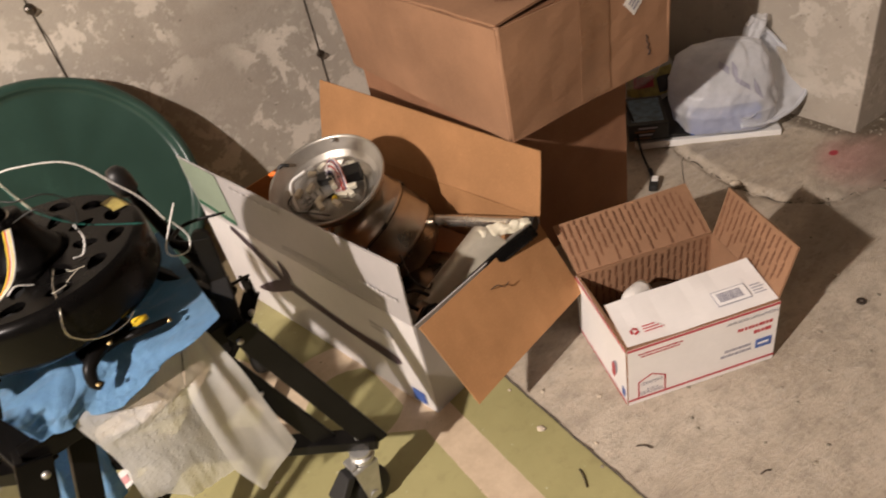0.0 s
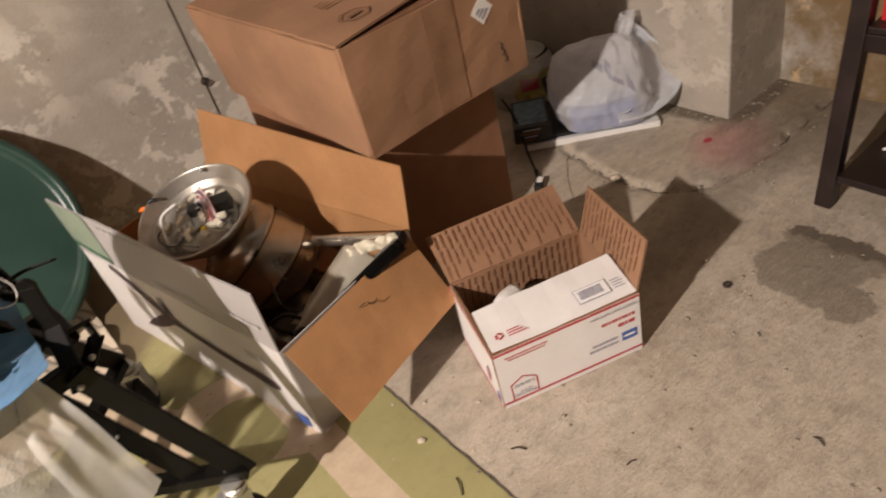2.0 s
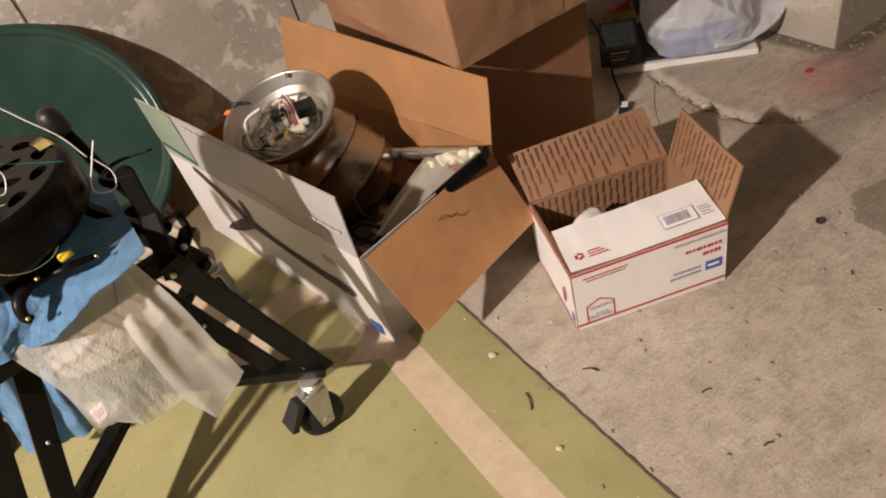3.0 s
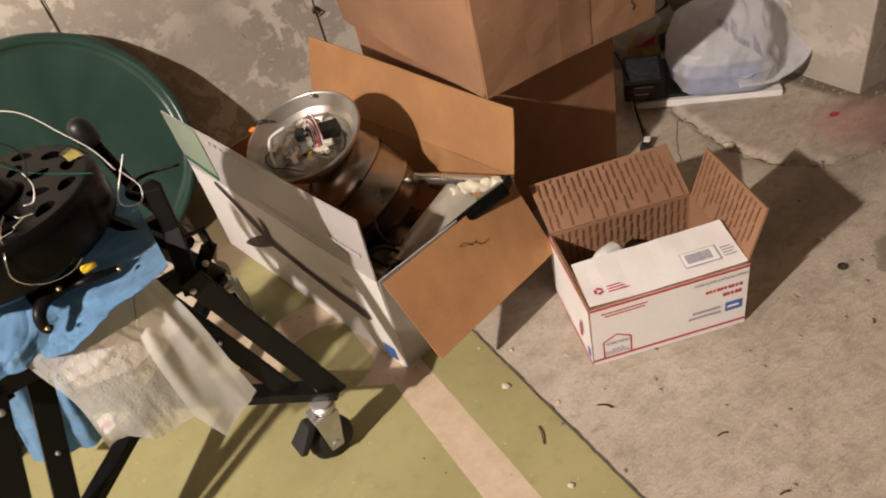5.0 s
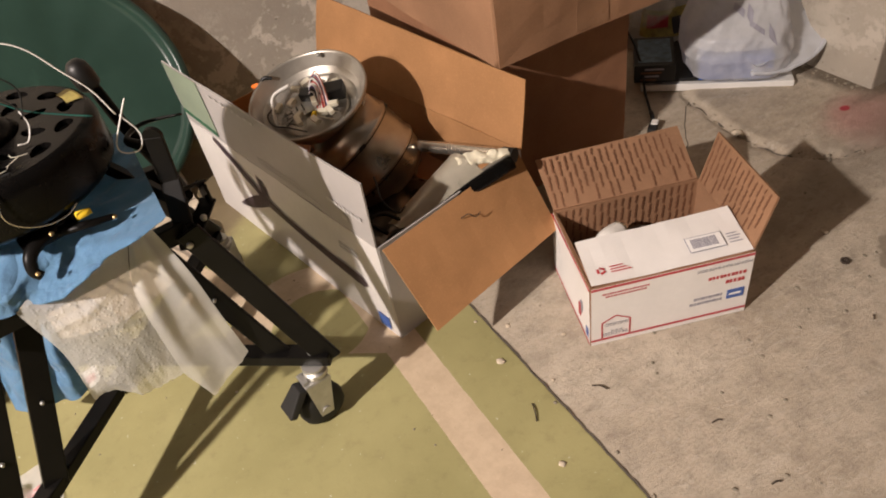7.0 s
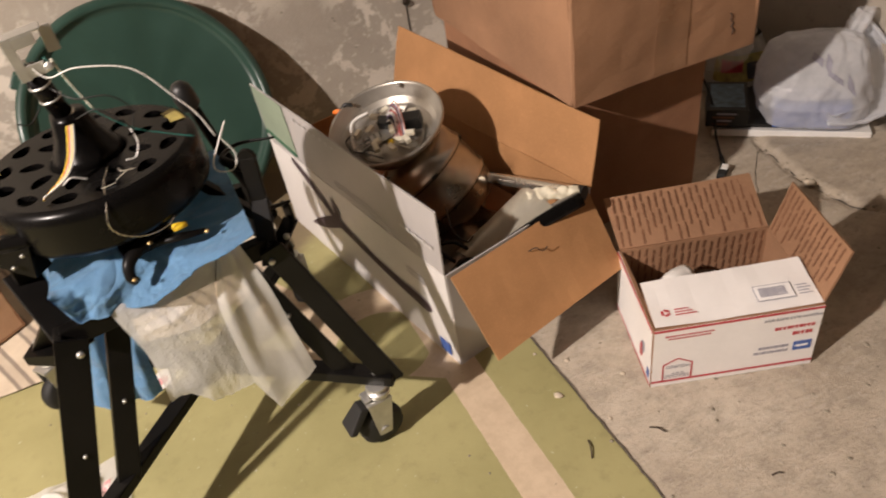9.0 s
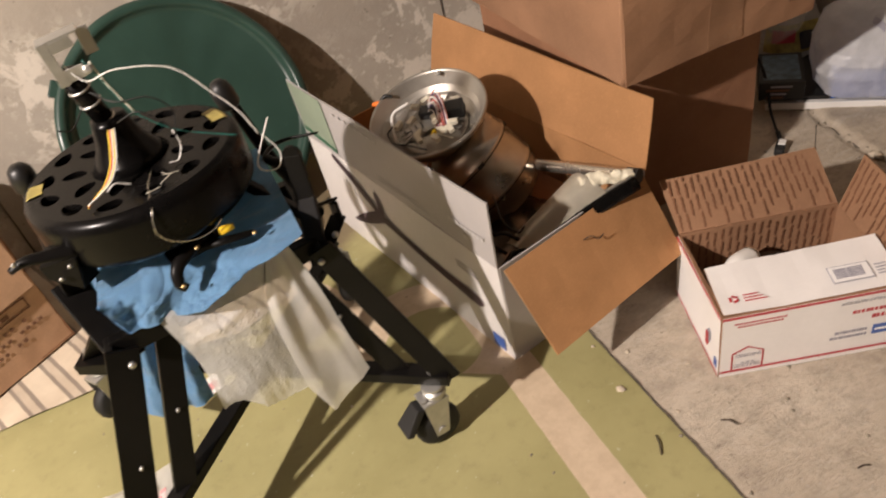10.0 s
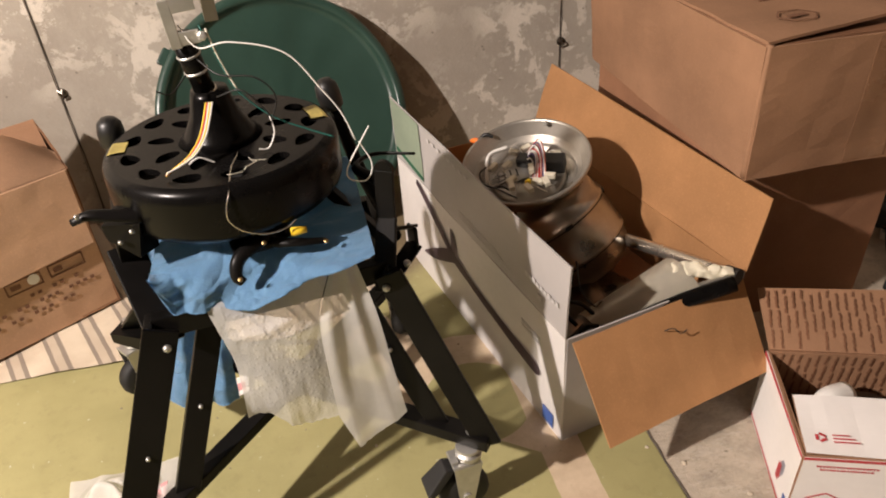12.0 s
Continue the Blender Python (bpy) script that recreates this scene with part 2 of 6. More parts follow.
TAPE = surface("clear_parcel_tape", (0.05, 0.035, 0.025), 0.12, var=0.3, relief=0.3, depth=0.002)
GREEN_PLASTIC = surface("green_plastic", (0.024, 0.055, 0.042), 0.34, var=0.15, scale=4, fine=60, relief=0.12, depth=0.001, wear=(0.030, 0.066, 0.050))
BLACK_METAL = surface("black_powder_coat", (0.0056, 0.0050, 0.0046), 0.36, var=0.3, scale=10, fine=240, relief=0.15, depth=0.0005, gloss=0.14)
BLACK_GLOSS = surface("black_enamel", (0.0042, 0.0038, 0.0036), 0.25, var=0.3, scale=12, relief=0.05, gloss=0.13)
BLACK_RUBBER = surface("black_rubber", (0.010, 0.0095, 0.009), 0.7, var=0.3, relief=0.3)
BLACK_PLASTIC = surface("black_plastic", (0.009, 0.0085, 0.008), 0.45, var=0.2, relief=0.15)
ZINC = surface("zinc_plate", (0.50, 0.49, 0.46), 0.40, 0.75, var=0.12, scale=30, relief=0.1)
STEEL = surface("brushed_nickel", (0.64, 0.59, 0.51), 0.24, 0.92, var=0.1, scale=14, fine=220, relief=0.08, depth=0.0004)
SATIN = surface("satin_nickel", (0.40, 0.372, 0.325), 0.38, 0.72, var=0.1, scale=14, fine=220, relief=0.08, depth=0.0004)
PALE_NICKEL = surface("pale_satin_nickel", (0.70, 0.655, 0.55), 0.36, 0.35, var=0.1, scale=14, fine=220, relief=0.08, depth=0.0004)
STEEL_WARM = surface("polished_nickel", (0.40, 0.365, 0.31), 0.30, 0.85, var=0.12, scale=14, fine=220, relief=0.06, depth=0.0004)
STEEL_DARK = surface("dark_nickel", (0.16, 0.14, 0.12), 0.3, 1.0, var=0.15, scale=14, relief=0.08)
BRASS = surface("brass_screw", (0.34, 0.24, 0.11), 0.42, 1.0, var=0.1)
WHITE_PLASTIC = surface("white_plastic", (0.80, 0.78, 0.74), 0.4, var=0.06, relief=0.05)
CREAM_PLASTIC = surface("cream_connector_plastic", (0.66, 0.62, 0.50), 0.45, var=0.1, relief=0.05)
YELLOW_PLASTIC = surface("yellow_plastic", (0.80, 0.55, 0.03), 0.4, var=0.1, relief=0.05)
YELLOW_LABEL = surface("yellow_label", (0.36, 0.29, 0.08), 0.5, var=0.35, scale=60, relief=0.05)
ORANGE_PLASTIC = surface("orange_plastic", (0.85, 0.20, 0.03), 0.4, var=0.1, relief=0.05)
RED_WIRE = surface("red_wire", (0.55, 0.03, 0.03), 0.4, var=0.1)
PINK_WIRE = surface("faded_pink_wire", (0.52, 0.17, 0.13), 0.4, var=0.1)
PURPLE_WIRE = surface("purple_wire", (0.10, 0.06, 0.16), 0.4, var=0.1)
YELLOW_WIRE = surface("yellow_wire", (0.80, 0.60, 0.06), 0.4, var=0.1)
TEAL_WIRE = surface("green_wire", (0.015, 0.11, 0.09), 0.4, var=0.1)
BLUE_CLOTH = surface("blue_woven_cloth", (0.185, 0.375, 0.60), 0.92, var=0.14, scale=14, fine=420, relief=0.7, depth=0.0015, sheen=0.3)


def crumple(m, scale, strength, dist):
    """Adds sharp-ridged wrinkles under the weave of a cloth."""
    t = m.node_tree
    p = t.nodes["Principled BSDF"]
    weave = p.inputs["Normal"].links[0].from_socket
    ridge = maths(t, "ABSOLUTE", maths(t, "SUBTRACT", noise_tex(t, coords(t), scale, 3.0, 0.5, 0.6), 0.5))
    n = t.nodes.new("ShaderNodeBump")
    n.inputs["Strength"].default_value, n.inputs["Distance"].default_value = strength, dist
    t.links.new(ridge, n.inputs["Height"])
    t.links.new(weave, n.inputs["Normal"])
    t.links.new(n.outputs["Normal"], p.inputs["Normal"])


crumple(BLUE_CLOTH, 9.0, 0.8, 0.035)
DARK_WOOD = surface("dark_stained_wood", (0.020, 0.011, 0.010), 0.42, var=0.35, scale=9, fine=80, relief=0.15)
RED_CARD = surface("red_printed_card", (0.60, 0.02, 0.025), 0.35, var=0.12, relief=0.05)
CHIP = surface("plaster_chip", (0.55, 0.47, 0.36), 0.9, var=0.2, scale=80, relief=0.5)
TWIG = surface("dark_scrap", (0.05, 0.035, 0.025), 0.9, var=0.3)
FOAM = surface("cream_foam_wrap", (0.72, 0.67, 0.52), 0.7, var=0.15, scale=30, relief=0.4, depth=0.002)
PINK_PAPER = surface("pink_paper", (0.72, 0.36, 0.36), 0.6, var=0.2)


def striped_rug():
    m, t, p = nodes_of("striped_cotton")
    co = coords(t)
    sep = t.nodes.new("ShaderNodeSeparateXYZ")
    t.links.new(co, sep.inputs[0])
    base = mix(t, ramp(t, noise_tex(t, co, 9), 0.3, 0.7), (0.52, 0.43, 0.32), (0.64, 0.55, 0.42))
    u = maths(t, "ADD", sep.outputs[0], maths(t, "MULTIPLY", sep.outputs[1], 0.45))
    u = maths(t, "ADD", u, maths(t, "MULTIPLY", noise_tex(t, co, 25), 0.006))
    f = maths(t, "FRACT", maths(t, "DIVIDE", u, 0.085))
    thin = maths(t, "LESS_THAN", maths(t, "ABSOLUTE", maths(t, "SUBTRACT", f, 0.30)), 0.055)
    wide = maths(t, "LESS_THAN", maths(t, "ABSOLUTE", maths(t, "SUBTRACT", f, 0.62)), 0.06)
    soft = maths(t, "LESS_THAN", maths(t, "ABSOLUTE", maths(t, "SUBTRACT", f, 0.46)), 0.10)
    col = mix(t, maths(t, "MULTIPLY", soft, 0.35), base, (0.33, 0.27, 0.21))
    col = mix(t, maths(t, "MULTIPLY", maths(t, "ADD", thin, wide), 0.75), col, (0.15, 0.12, 0.10))
    t.links.new(col, p.inputs["Base Color"])
    p.inputs["Roughness"].default_value = 0.95
    bump(t, p, noise_tex(t, co, 380, 2), 0.6, 0.002)
    return m


def film(name, tint, clear, milky, bubbles=False, rough=0.2, crumple=0.45):
    """Thin plastic: part clear, part milky, with a gloss."""
    m = bpy.data.materials.new(name)
    m.use_nodes = True
    t = m.node_tree
    p = t.nodes["Principled BSDF"]
    co = coords(t)
    p.inputs["Base Color"].default_value = (*tint, 1)
    p.inputs["Roughness"].default_value = rough
    p.inputs["Specular IOR Level"].default_value = 0.9 if bubbles else 0.6
    if bubbles:
        v = t.nodes.new("ShaderNodeTexVoronoi")
        v.inputs["Scale"].default_value = 175.0
        t.links.new(co, v.inputs["Vector"])
        h = ramp(t, maths(t, "SUBTRACT", 1.0, v.outputs["Distance"]), 0.45, 0.9)
        h = maths(t, "ADD", h, maths(t, "MULTIPLY", noise_tex(t, co, 40, 3), 0.5))
        bump(t, p, h, 0.50, 0.0011)
        p.inputs["Coat Weight"].default_value, p.inputs["Coat Roughness"].default_value = 1.0, 0.05
    else:
        bump(t, p, noise_tex(t, co, 28, 4, 0.5, 0.8), crumple, 0.004)
    tr = t.nodes.new("ShaderNodeBsdfTranslucent")
    tr.inputs[0].default_value = (*tint, 1)
    a = t.nodes.new("ShaderNodeMixShader")
    a.inputs[0].default_value = milky
    t.links.new(p.outputs[0], a.inputs[1])
    t.links.new(tr.outputs[0], a.inputs[2])
    see = t.nodes.new("ShaderNodeBsdfTransparent")
    b = t.nodes.new("ShaderNodeMixShader")
    f = ramp(t, noise_tex(t, co, 22, 5), 0.3, 0.7)
    t.links.new(maths(t, "MULTIPLY", maths(t, "ADD", maths(t, "MULTIPLY", f, 0.2), 0.8), clear), b.inputs[0])
    t.links.new(a.outputs[0], b.inputs[1])
    t.links.new(see.outputs[0], b.inputs[2])
    t.links.new(b.outputs[0], t.nodes["Material Output"].inputs["Surface"])
    return m


RUG = striped_rug()
BUBBLE = film("bubble_wrap_film", (0.93, 0.93, 0.92), 0.37, 0.36, True, 0.07)
WRAP_FILM = film("smooth_wrap_film", (0.90, 0.89, 0.86), 0.30, 0.38, False, 0.12, 0.30)
BAG = film("white_bag_film", (0.86, 0.86, 0.87), 0.50, 0.3, False, 0.34, 0.30)
BAG_MOUTH = film("doubled_bag_film", (0.80, 0.82, 0.86), 0.16, 0.3, False, 0.34, 0.30)
CLEAR_BAG = film("clear_bag_film", (0.75, 0.72, 0.68), 0.85, 0.3, False, 0.15)


# ---------------------------------------------------------------- building blocks
BASES = {}


def thing(name, label, category, base, group=""):
    ob = new(name)
    ob.empty_display_size = 0.05
    ob.location = base
    BASES[ob.name] = Vector(base)
    return tagged(ob, label, category, group)


def root_base(ob):
    while ob.parent:
        ob = ob.parent
    return BASES.get(ob.name, Vector((0, 0, 0)))


def part(name, bm, material, parent=None, label="", smooth=False):
    """One mesh object from a bmesh in world places, under a thing or a part."""
    me = bpy.data.meshes.new(name)
    if parent:
        bmesh.ops.translate(bm, verts=bm.verts, vec=-root_base(parent))
    bm.normal_update()
    bm.to_mesh(me)
    bm.free()
    for mt in material if isinstance(material, (list, tuple)) else (material,):
        me.materials.append(mt)
    if smooth:
        me.polygons.foreach_set("use_smooth", [True] * len(me.polygons))
    ob = new(name, me)
    ob.parent = parent
    return tagged(ob, label)


def alone(name, bm, material, label, category, smooth=False, group="", kind=""):
    ob = part(name, bm, material, None, "", smooth)
    return tagged(ob, label, category, group, kind)


def hexa(corners):
    """A block from eight corners: four below, four above, in the same turn."""
    bm = bmesh.new()
    v = [bm.verts.new(c) for c in corners]
    for f in ((3, 2, 1, 0), (4, 5, 6, 7), (0, 1, 5, 4), (1, 2, 6, 5), (2, 3, 7, 6), (3, 0, 4, 7)):
        bm.faces.new([v[i] for i in f])
    return bm


def soften(bm, r, segments=2):
    bmesh.ops.bevel(bm, geom=list(bm.edges), offset=r, segments=segments, affect="EDGES", profile=0.6)
    return bm


def block(x0, x1, y0, y1, z0, z1, r=0.0):
    bm = hexa([(x0, y0, z0), (x1, y0, z0), (x1, y1, z0), (x0, y1, z0), (x0, y0, z1), (x1, y0, z1), (x1, y1, z1), (x0, y1, z1)])
    return soften(bm, r) if r else bm


def oriented(centre, ax, ay, az, sx, sy, sz, r=0.0):
    c, ax, ay, az = Vector(centre), Vector(ax).normalized(), Vector(ay).normalized(), Vector(az).normalized()
    pts = [c + ax * i * sx / 2 + ay * j * sy / 2 + az * k * sz / 2 for k in (-1, 1) for i, j in ((-1, -1), (1, -1), (1, 1), (-1, 1))]
    bm = hexa(pts)
    return soften(bm, r) if r else bm


def panel(a, b, c, d, thick, n=10, warp=0.0, seed=0.0):
    """A board between four corners, a little warped, with thickness."""
    a, b, c, d = (Vector(p) for p in (a, b, c, d))
    nor = (b - a).cross(d - a).normalized()
    bm = bmesh.new()
    grid = []
    for s in (0, 1):
        rows = []
        for j in range(n + 1):
            v = j / n
            row = []
            for i in range(n + 1):
                u = i / n
                p = (a * (1 - u) + b * u) * (1 - v) + (d * (1 - u) + c * u) * v
                w = warp * (noise.noise(p * 5 + Vector((seed, 3.1, 0))) + 0.35 * noise.noise(p * 22 + Vector((seed, 0, 7))))
                row.append(bm.verts.new(p + nor * (w + (thick / 2 if s else -thick / 2))))
            rows.append(row)
        grid.append(rows)
    for s in (0, 1):
        for j in range(n):
            for i in range(n):
                q = [grid[s][j][i], grid[s][j][i + 1], grid[s][j + 1][i + 1], grid[s][j + 1][i]]
                bm.faces.new(q if s else q[::-1])
    rim = [(j, 0) for j in range(n, 0, -1)] + [(0, i) for i in range(n)] + [(j, n) for j in range(n)] + [(n, i) for i in range(n, 0, -1)]
    for k in range(len(rim)):
        (j0, i0), (j1, i1) = rim[k], rim[(k + 1) % len(rim)]
        bm.faces.new((grid[0][j0][i0], grid[0][j1][i1], grid[1][j1][i1], grid[1][j0][i0]))
    return bm


def two_sided(bm, outer_index=1, towards=None):
    """Faces that look the way of `towards` take the second material."""
    bm.normal_update()
    w = Vector(towards).normalized()
    for f in bm.faces:
        f.material_index = outer_index if f.normal.dot(w) > 0.5 else 0
    return bm


def turned(profile, centre, axis, seg=48, close=True):
    """A lathe form: profile rows are (radius, height along the axis)."""
    c, ax = Vector(centre), Vector(axis).normalized()
    e = ax.orthogonal().normalized()
    g = ax.cross(e)
    bm = bmesh.new()
    rings = [[bm.verts.new(c + ax * h + (e * math.cos(2 * math.pi * k / seg) + g * math.sin(2 * math.pi * k / seg)) * max(r, 1e-5)) for k in range(seg)] for r, h in profile]
    for a, b in zip(rings, rings[1:]):
        for k in range(seg):
            bm.faces.new((a[k], a[(k + 1) % seg], b[(k + 1) % seg], b[k]))
    if close:
        bm.faces.new(rings[0][::-1])
        bm.faces.new(rings[-1])
    bmesh.ops.recalc_face_normals(bm, faces=bm.faces)
    return bm


def catmull(points, per=6):
    p = [Vector(q) for q in points]
    p = [2 * p[0] - p[1]] + p + [2 * p[-1] - p[-2]]
    out = []
    for i in range(1, len(p) - 2):
        for k in range(per):
            t = k / per
            out.append(0.5 * (2 * p[i] + (p[i + 1] - p[i - 1]) * t + (2 * p[i - 1] - 5 * p[i] + 4 * p[i + 1] - p[i + 2]) * t * t + (3 * p[i] - p[i - 1] - 3 * p[i + 1] + p[i + 2]) * t ** 3))
    return out + [p[-2]]


def tube(points, r, seg=7, per=6, flat=1.0, taper=None):
    """A round (or flattened) bar that follows the points."""
    path = catmull(points, per) if per > 1 else [Vector(p) for p in points]
    bm = bmesh.new()
    rings, side = [], None
    for i, p in enumerate(path):
        d = (path[min(i + 1, len(path) - 1)] - path[max(i - 1, 0)]).normalized()
        side = d.orthogonal().normalized() if side is None else (side - d * side.dot(d)).normalized()
        up = d.cross(side)
        rr = r * (1 if taper is None else 1 + (taper - 1) * i / (len(path) - 1))
        rings.append([bm.verts.new(p + (side * math.cos(a) + up * math.sin(a) * flat) * rr) for a in (2 * math.pi * k / seg for k in range(seg))])
    for a, b in zip(rings, rings[1:]):
        for k in range(seg):
            bm.faces.new((a[k], a[(k + 1) % seg], b[(k + 1) % seg], b[k]))
    bm.faces.new(rings[0][::-1])
    bm.faces.new(rings[-1])
    bmesh.ops.recalc_face_normals(bm, faces=bm.faces)
    return bm


def strap(p0, p1, wide, thick, face, r=0.002):
    """A flat steel strap from p0 to p1, whose broad side looks the way of face."""
    p0, p1 = Vector(p0), Vector(p1)
    d = (p1 - p0).normalized()
    n = (Vector(face) - d * Vector(face).dot(d)).normalized()
    return oriented((p0 + p1) / 2, d, n.cross(d), n, (p1 - p0).length, wide, thick, r)


def surface_grid(fn, nu, nv, thick=0.0):
    bm = bmesh.new()
    g = [[bm.verts.new(fn(i / nu, j / nv)) for i in range(nu + 1)] for j in range(nv + 1)]
    for j in range(nv):
        for i in range(nu):
            bm.faces.new((g[j][i], g[j][i + 1], g[j + 1][i + 1], g[j + 1][i]))
    if thick:
        bmesh.ops.solidify(bm, geom=list(bm.faces), thickness=thick)
    return bm


def decal(origin, eu, ev, rect, lift, thick=0.0006):
    """A printed patch on a face: rect is (u0, u1, v0, v1) in metres along eu and ev from origin."""
    o, eu, ev = Vector(origin), Vector(eu).normalized(), Vector(ev).normalized()
    n = eu.cross(ev).normalized()
    u0, u1, v0, v1 = rect
    return oriented(o + eu * (u0 + u1) / 2 + ev * (v0 + v1) / 2 + n * lift, eu, ev, n, u1 - u0, v1 - v0, thick)


def join(bms):
    out = bmesh.new()
    tmp = bpy.data.meshes.new("tmp")
    for b in bms:
        b.to_mesh(tmp)
        out.from_mesh(tmp)
        b.free()
    bpy.data.meshes.remove(tmp)
    return out


def lettering(text, origin, eu, ev, size, material, parent, name="lettering", lift=0.0016, align="LEFT"):
    """Words in the built-in font on a face, as a mesh."""
    cu = bpy.data.curves.new(name, "FONT")
    cu.body, cu.size, cu.extrude, cu.align_x = text, size, 0.0002, align
    tmp = bpy.data.objects.new(name, cu)
    scene.collection.objects.link(tmp)
    me = bpy.data.meshes.new_from_object(tmp)
    bpy.data.objects.remove(tmp)
    eu, ev = Vector(eu).normalized(), Vector(ev).normalized()
    n = eu.cross(ev).normalized()
    m = Matrix((( *eu, 0), (*ev, 0), (*n, 0), (0, 0, 0, 1))).transposed()
    m.translation = Vector(origin) + n * lift - root_base(parent)
    me.transform(m)
    me.materials.clear()
    me.materials.append(material)
    ob = new(name, me)
    ob.parent = parent
    return ob


# ---------------------------------------------------------------- the shell of the room
NORTH, EAST, RECESS, CORNER = 1.957, 1.85, 2.10, 0.87
WEST, SOUTH, TOP = -2.6, -2.2, 2.25


def heightfield(name, x0, x1, y0, y1, step, height, material, label):
    nx, ny = int((x1 - x0) / step), int((y1 - y0) / step)
    xs, ys = np.linspace(x0, x1, nx + 1), np.linspace(y0, y1, ny + 1)
    verts = [(x, y, height(x, y)) for y in ys for x in xs]
    w = nx + 1
    faces = [(j * w + i, j * w + i + 1, (j + 1) * w + i + 1, (j + 1) * w + i) for j in range(ny) for i in range(nx)]
    me = bpy.data.meshes.new(name)
    me.from_pydata(verts, [], faces)
    me.materials.append(material)
    me.polygons.foreach_set("use_smooth", [True] * len(me.polygons))
    return tagged(new(name, me), label, "floor", kind="structure")


CRACK = [(1.60, 1.30), (1.518, 1.137), (1.485, 0.946), (1.499, 0.835), (1.58, 0.745), (1.672, 0.725), (1.795, 0.705), (2.09, 0.70)]


def crack_distance(x, y):
    best, side = 9.0, 0.0
    for (ax, ay), (bx, by) in zip(CRACK, CRACK[1:]):
        dx, dy = bx - ax, by - ay
        k = max(0.0, min(1.0, ((x - ax) * dx + (y - ay) * dy) / (dx * dx + dy * dy)))
        d = math.hypot(x - ax - k * dx, y - ay - k * dy)
        if d < best:
            best, side = d, dx * (y - ay) - dy * (x - ax)
    return best, side


def floor_height(x, y):
    h = 0.0012 * noise.noise(Vector((x * 9, y * 9, 0))) + 0.0008 * noise.noise(Vector((x * 40, y * 40, 3)))
    if x > 1.40 and y > 0.6:
        d, side = crack_distance(x + 0.012 * noise.noise(Vector((x * 25, y * 25, 5))), y + 0.012 * noise.noise(Vector((x * 25, y * 25, 9))))
        if side > 0:
            h += 0.008 * min(1.0, d / 0.02)
        h -= 0.014 * max(0.0, 1 - d / 0.013) * (0.6 + 0.6 * noise.noise(Vector((x * 14, y * 14, 1))))
    return h - 0.001


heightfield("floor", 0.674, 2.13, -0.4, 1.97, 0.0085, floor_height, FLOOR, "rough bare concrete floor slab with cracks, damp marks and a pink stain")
# two real cracks; the third, thinnest line is a faint shadow drawn dark
for seed, line in ((1, CRACK[:5]), (2, CRACK[4:]), (3, [(1.52, 1.15), (1.42, 1.06), (1.36, 0.99)])):
    dense = []
    for (ax, ay), (bx_, by_) in zip(line, line[1:]):
        for k in range(14):
            q = Vector((ax + (bx_ - ax) * k / 14, ay + (by_ - ay) * k / 14, 0))
            dense.append(q + Vector((0.012 * noise.noise(q * 25 + Vector((0, 0, seed))), 0.012 * noise.noise(q * 25 + Vector((0, 0, seed + 5))), floor_height(q.x, q.y) + 0.0012 * noise.noise(q * 40))))
    alone("crack_and_shadow_line", tube(dense, 0.0014 if seed == 3 else 0.0022, 5, 1, 0.7), SEAM, "ragged dark crack lines in the concrete floor, the thinnest a drawn shadow", "crack", kind="structure")
alone("floor_painted", block(-2.7, 0.6718, -2.3, 1.97, -0.10, 0.0, 0.003), PAINTED, "floor painted olive green with a worn beige line and ring", "floor", kind="structure")
alone("floor_rear", block(0.674, 2.2, -2.3, -0.39, -0.10, -0.001), FLOOR, "bare concrete floor slab", "floor", kind="structure")
alone("floor_bed", block(-2.7, 2.3, -2.3, 2.1, -0.16, -0.101), SEAM, "dark ground under the floor slabs", "floor", kind="structure")
alone("floor_joint", block(0.660, 0.690, -0.4, 1.95, -0.05, -0.006), SEAM, "dark open joint between two slabs", "floor", kind="structure")


edge_line = [(0.672 + 0.004 * noise.noise(Vector((y * 17, 0, 3))) + 0.003 * noise.noise(Vector((y * 60, 0, 8))), y, 0.0004 + 0.0012 * noise.noise(Vector((y * 40, 2, 0)))) for y in np.linspace(-0.35, 1.2, 150)]
alone("joint_edge", tube(edge_line, 0.0019, 5, 1, 0.5), SEAM, "ragged dark edge of the slab joint", "crack", kind="structure")


def wall_panel(name, x0, x1, z0, z1):
    bm = block(x0, x1, NORTH, NORTH + 0.2, z0, z1)
    bmesh.ops.bevel(bm, geom=[e for e in bm.edges if all(v.co.y < NORTH + 0.01 for v in e.verts)], offset=0.0025, segments=2, affect="EDGES")
    return bm


SEAMS = [-2.7, -2.36, -1.71, -1.06, -0.402, 0.262, 0.908, 1.56, 2.05]
north = thing("wall_north", "grey poured concrete wall with whitish patches and form joints", "wall", (0, NORTH, 0))
north["kind"] = "structure"
for a, b in zip(SEAMS, SEAMS[1:]):
    part("panel", wall_panel("panel", a + 0.0012, b - 0.0012, -0.1, TOP), WALL, north)
part("joint_backing", block(-2.7, 2.05, NORTH + 0.012, NORTH + 0.19, -0.1, TOP), SEAM, north, "dark recess behind the form joints")
for s in (-0.402, 0.262, 0.908):
    pts = [(s + 0.006 * noise.noise(Vector((s, z * 9, 0))) + 0.004 * noise.noise(Vector((s, z * 31, 2))), NORTH + 0.0008 + 0.0012 * noise.noise(Vector((s, z * 23, 4))), z) for z in np.linspace(0.02, 1.5, 40)]
    part("ragged_joint", tube(pts, 0.0018, 5, 1), SEAM, north, "ragged dark joint line")
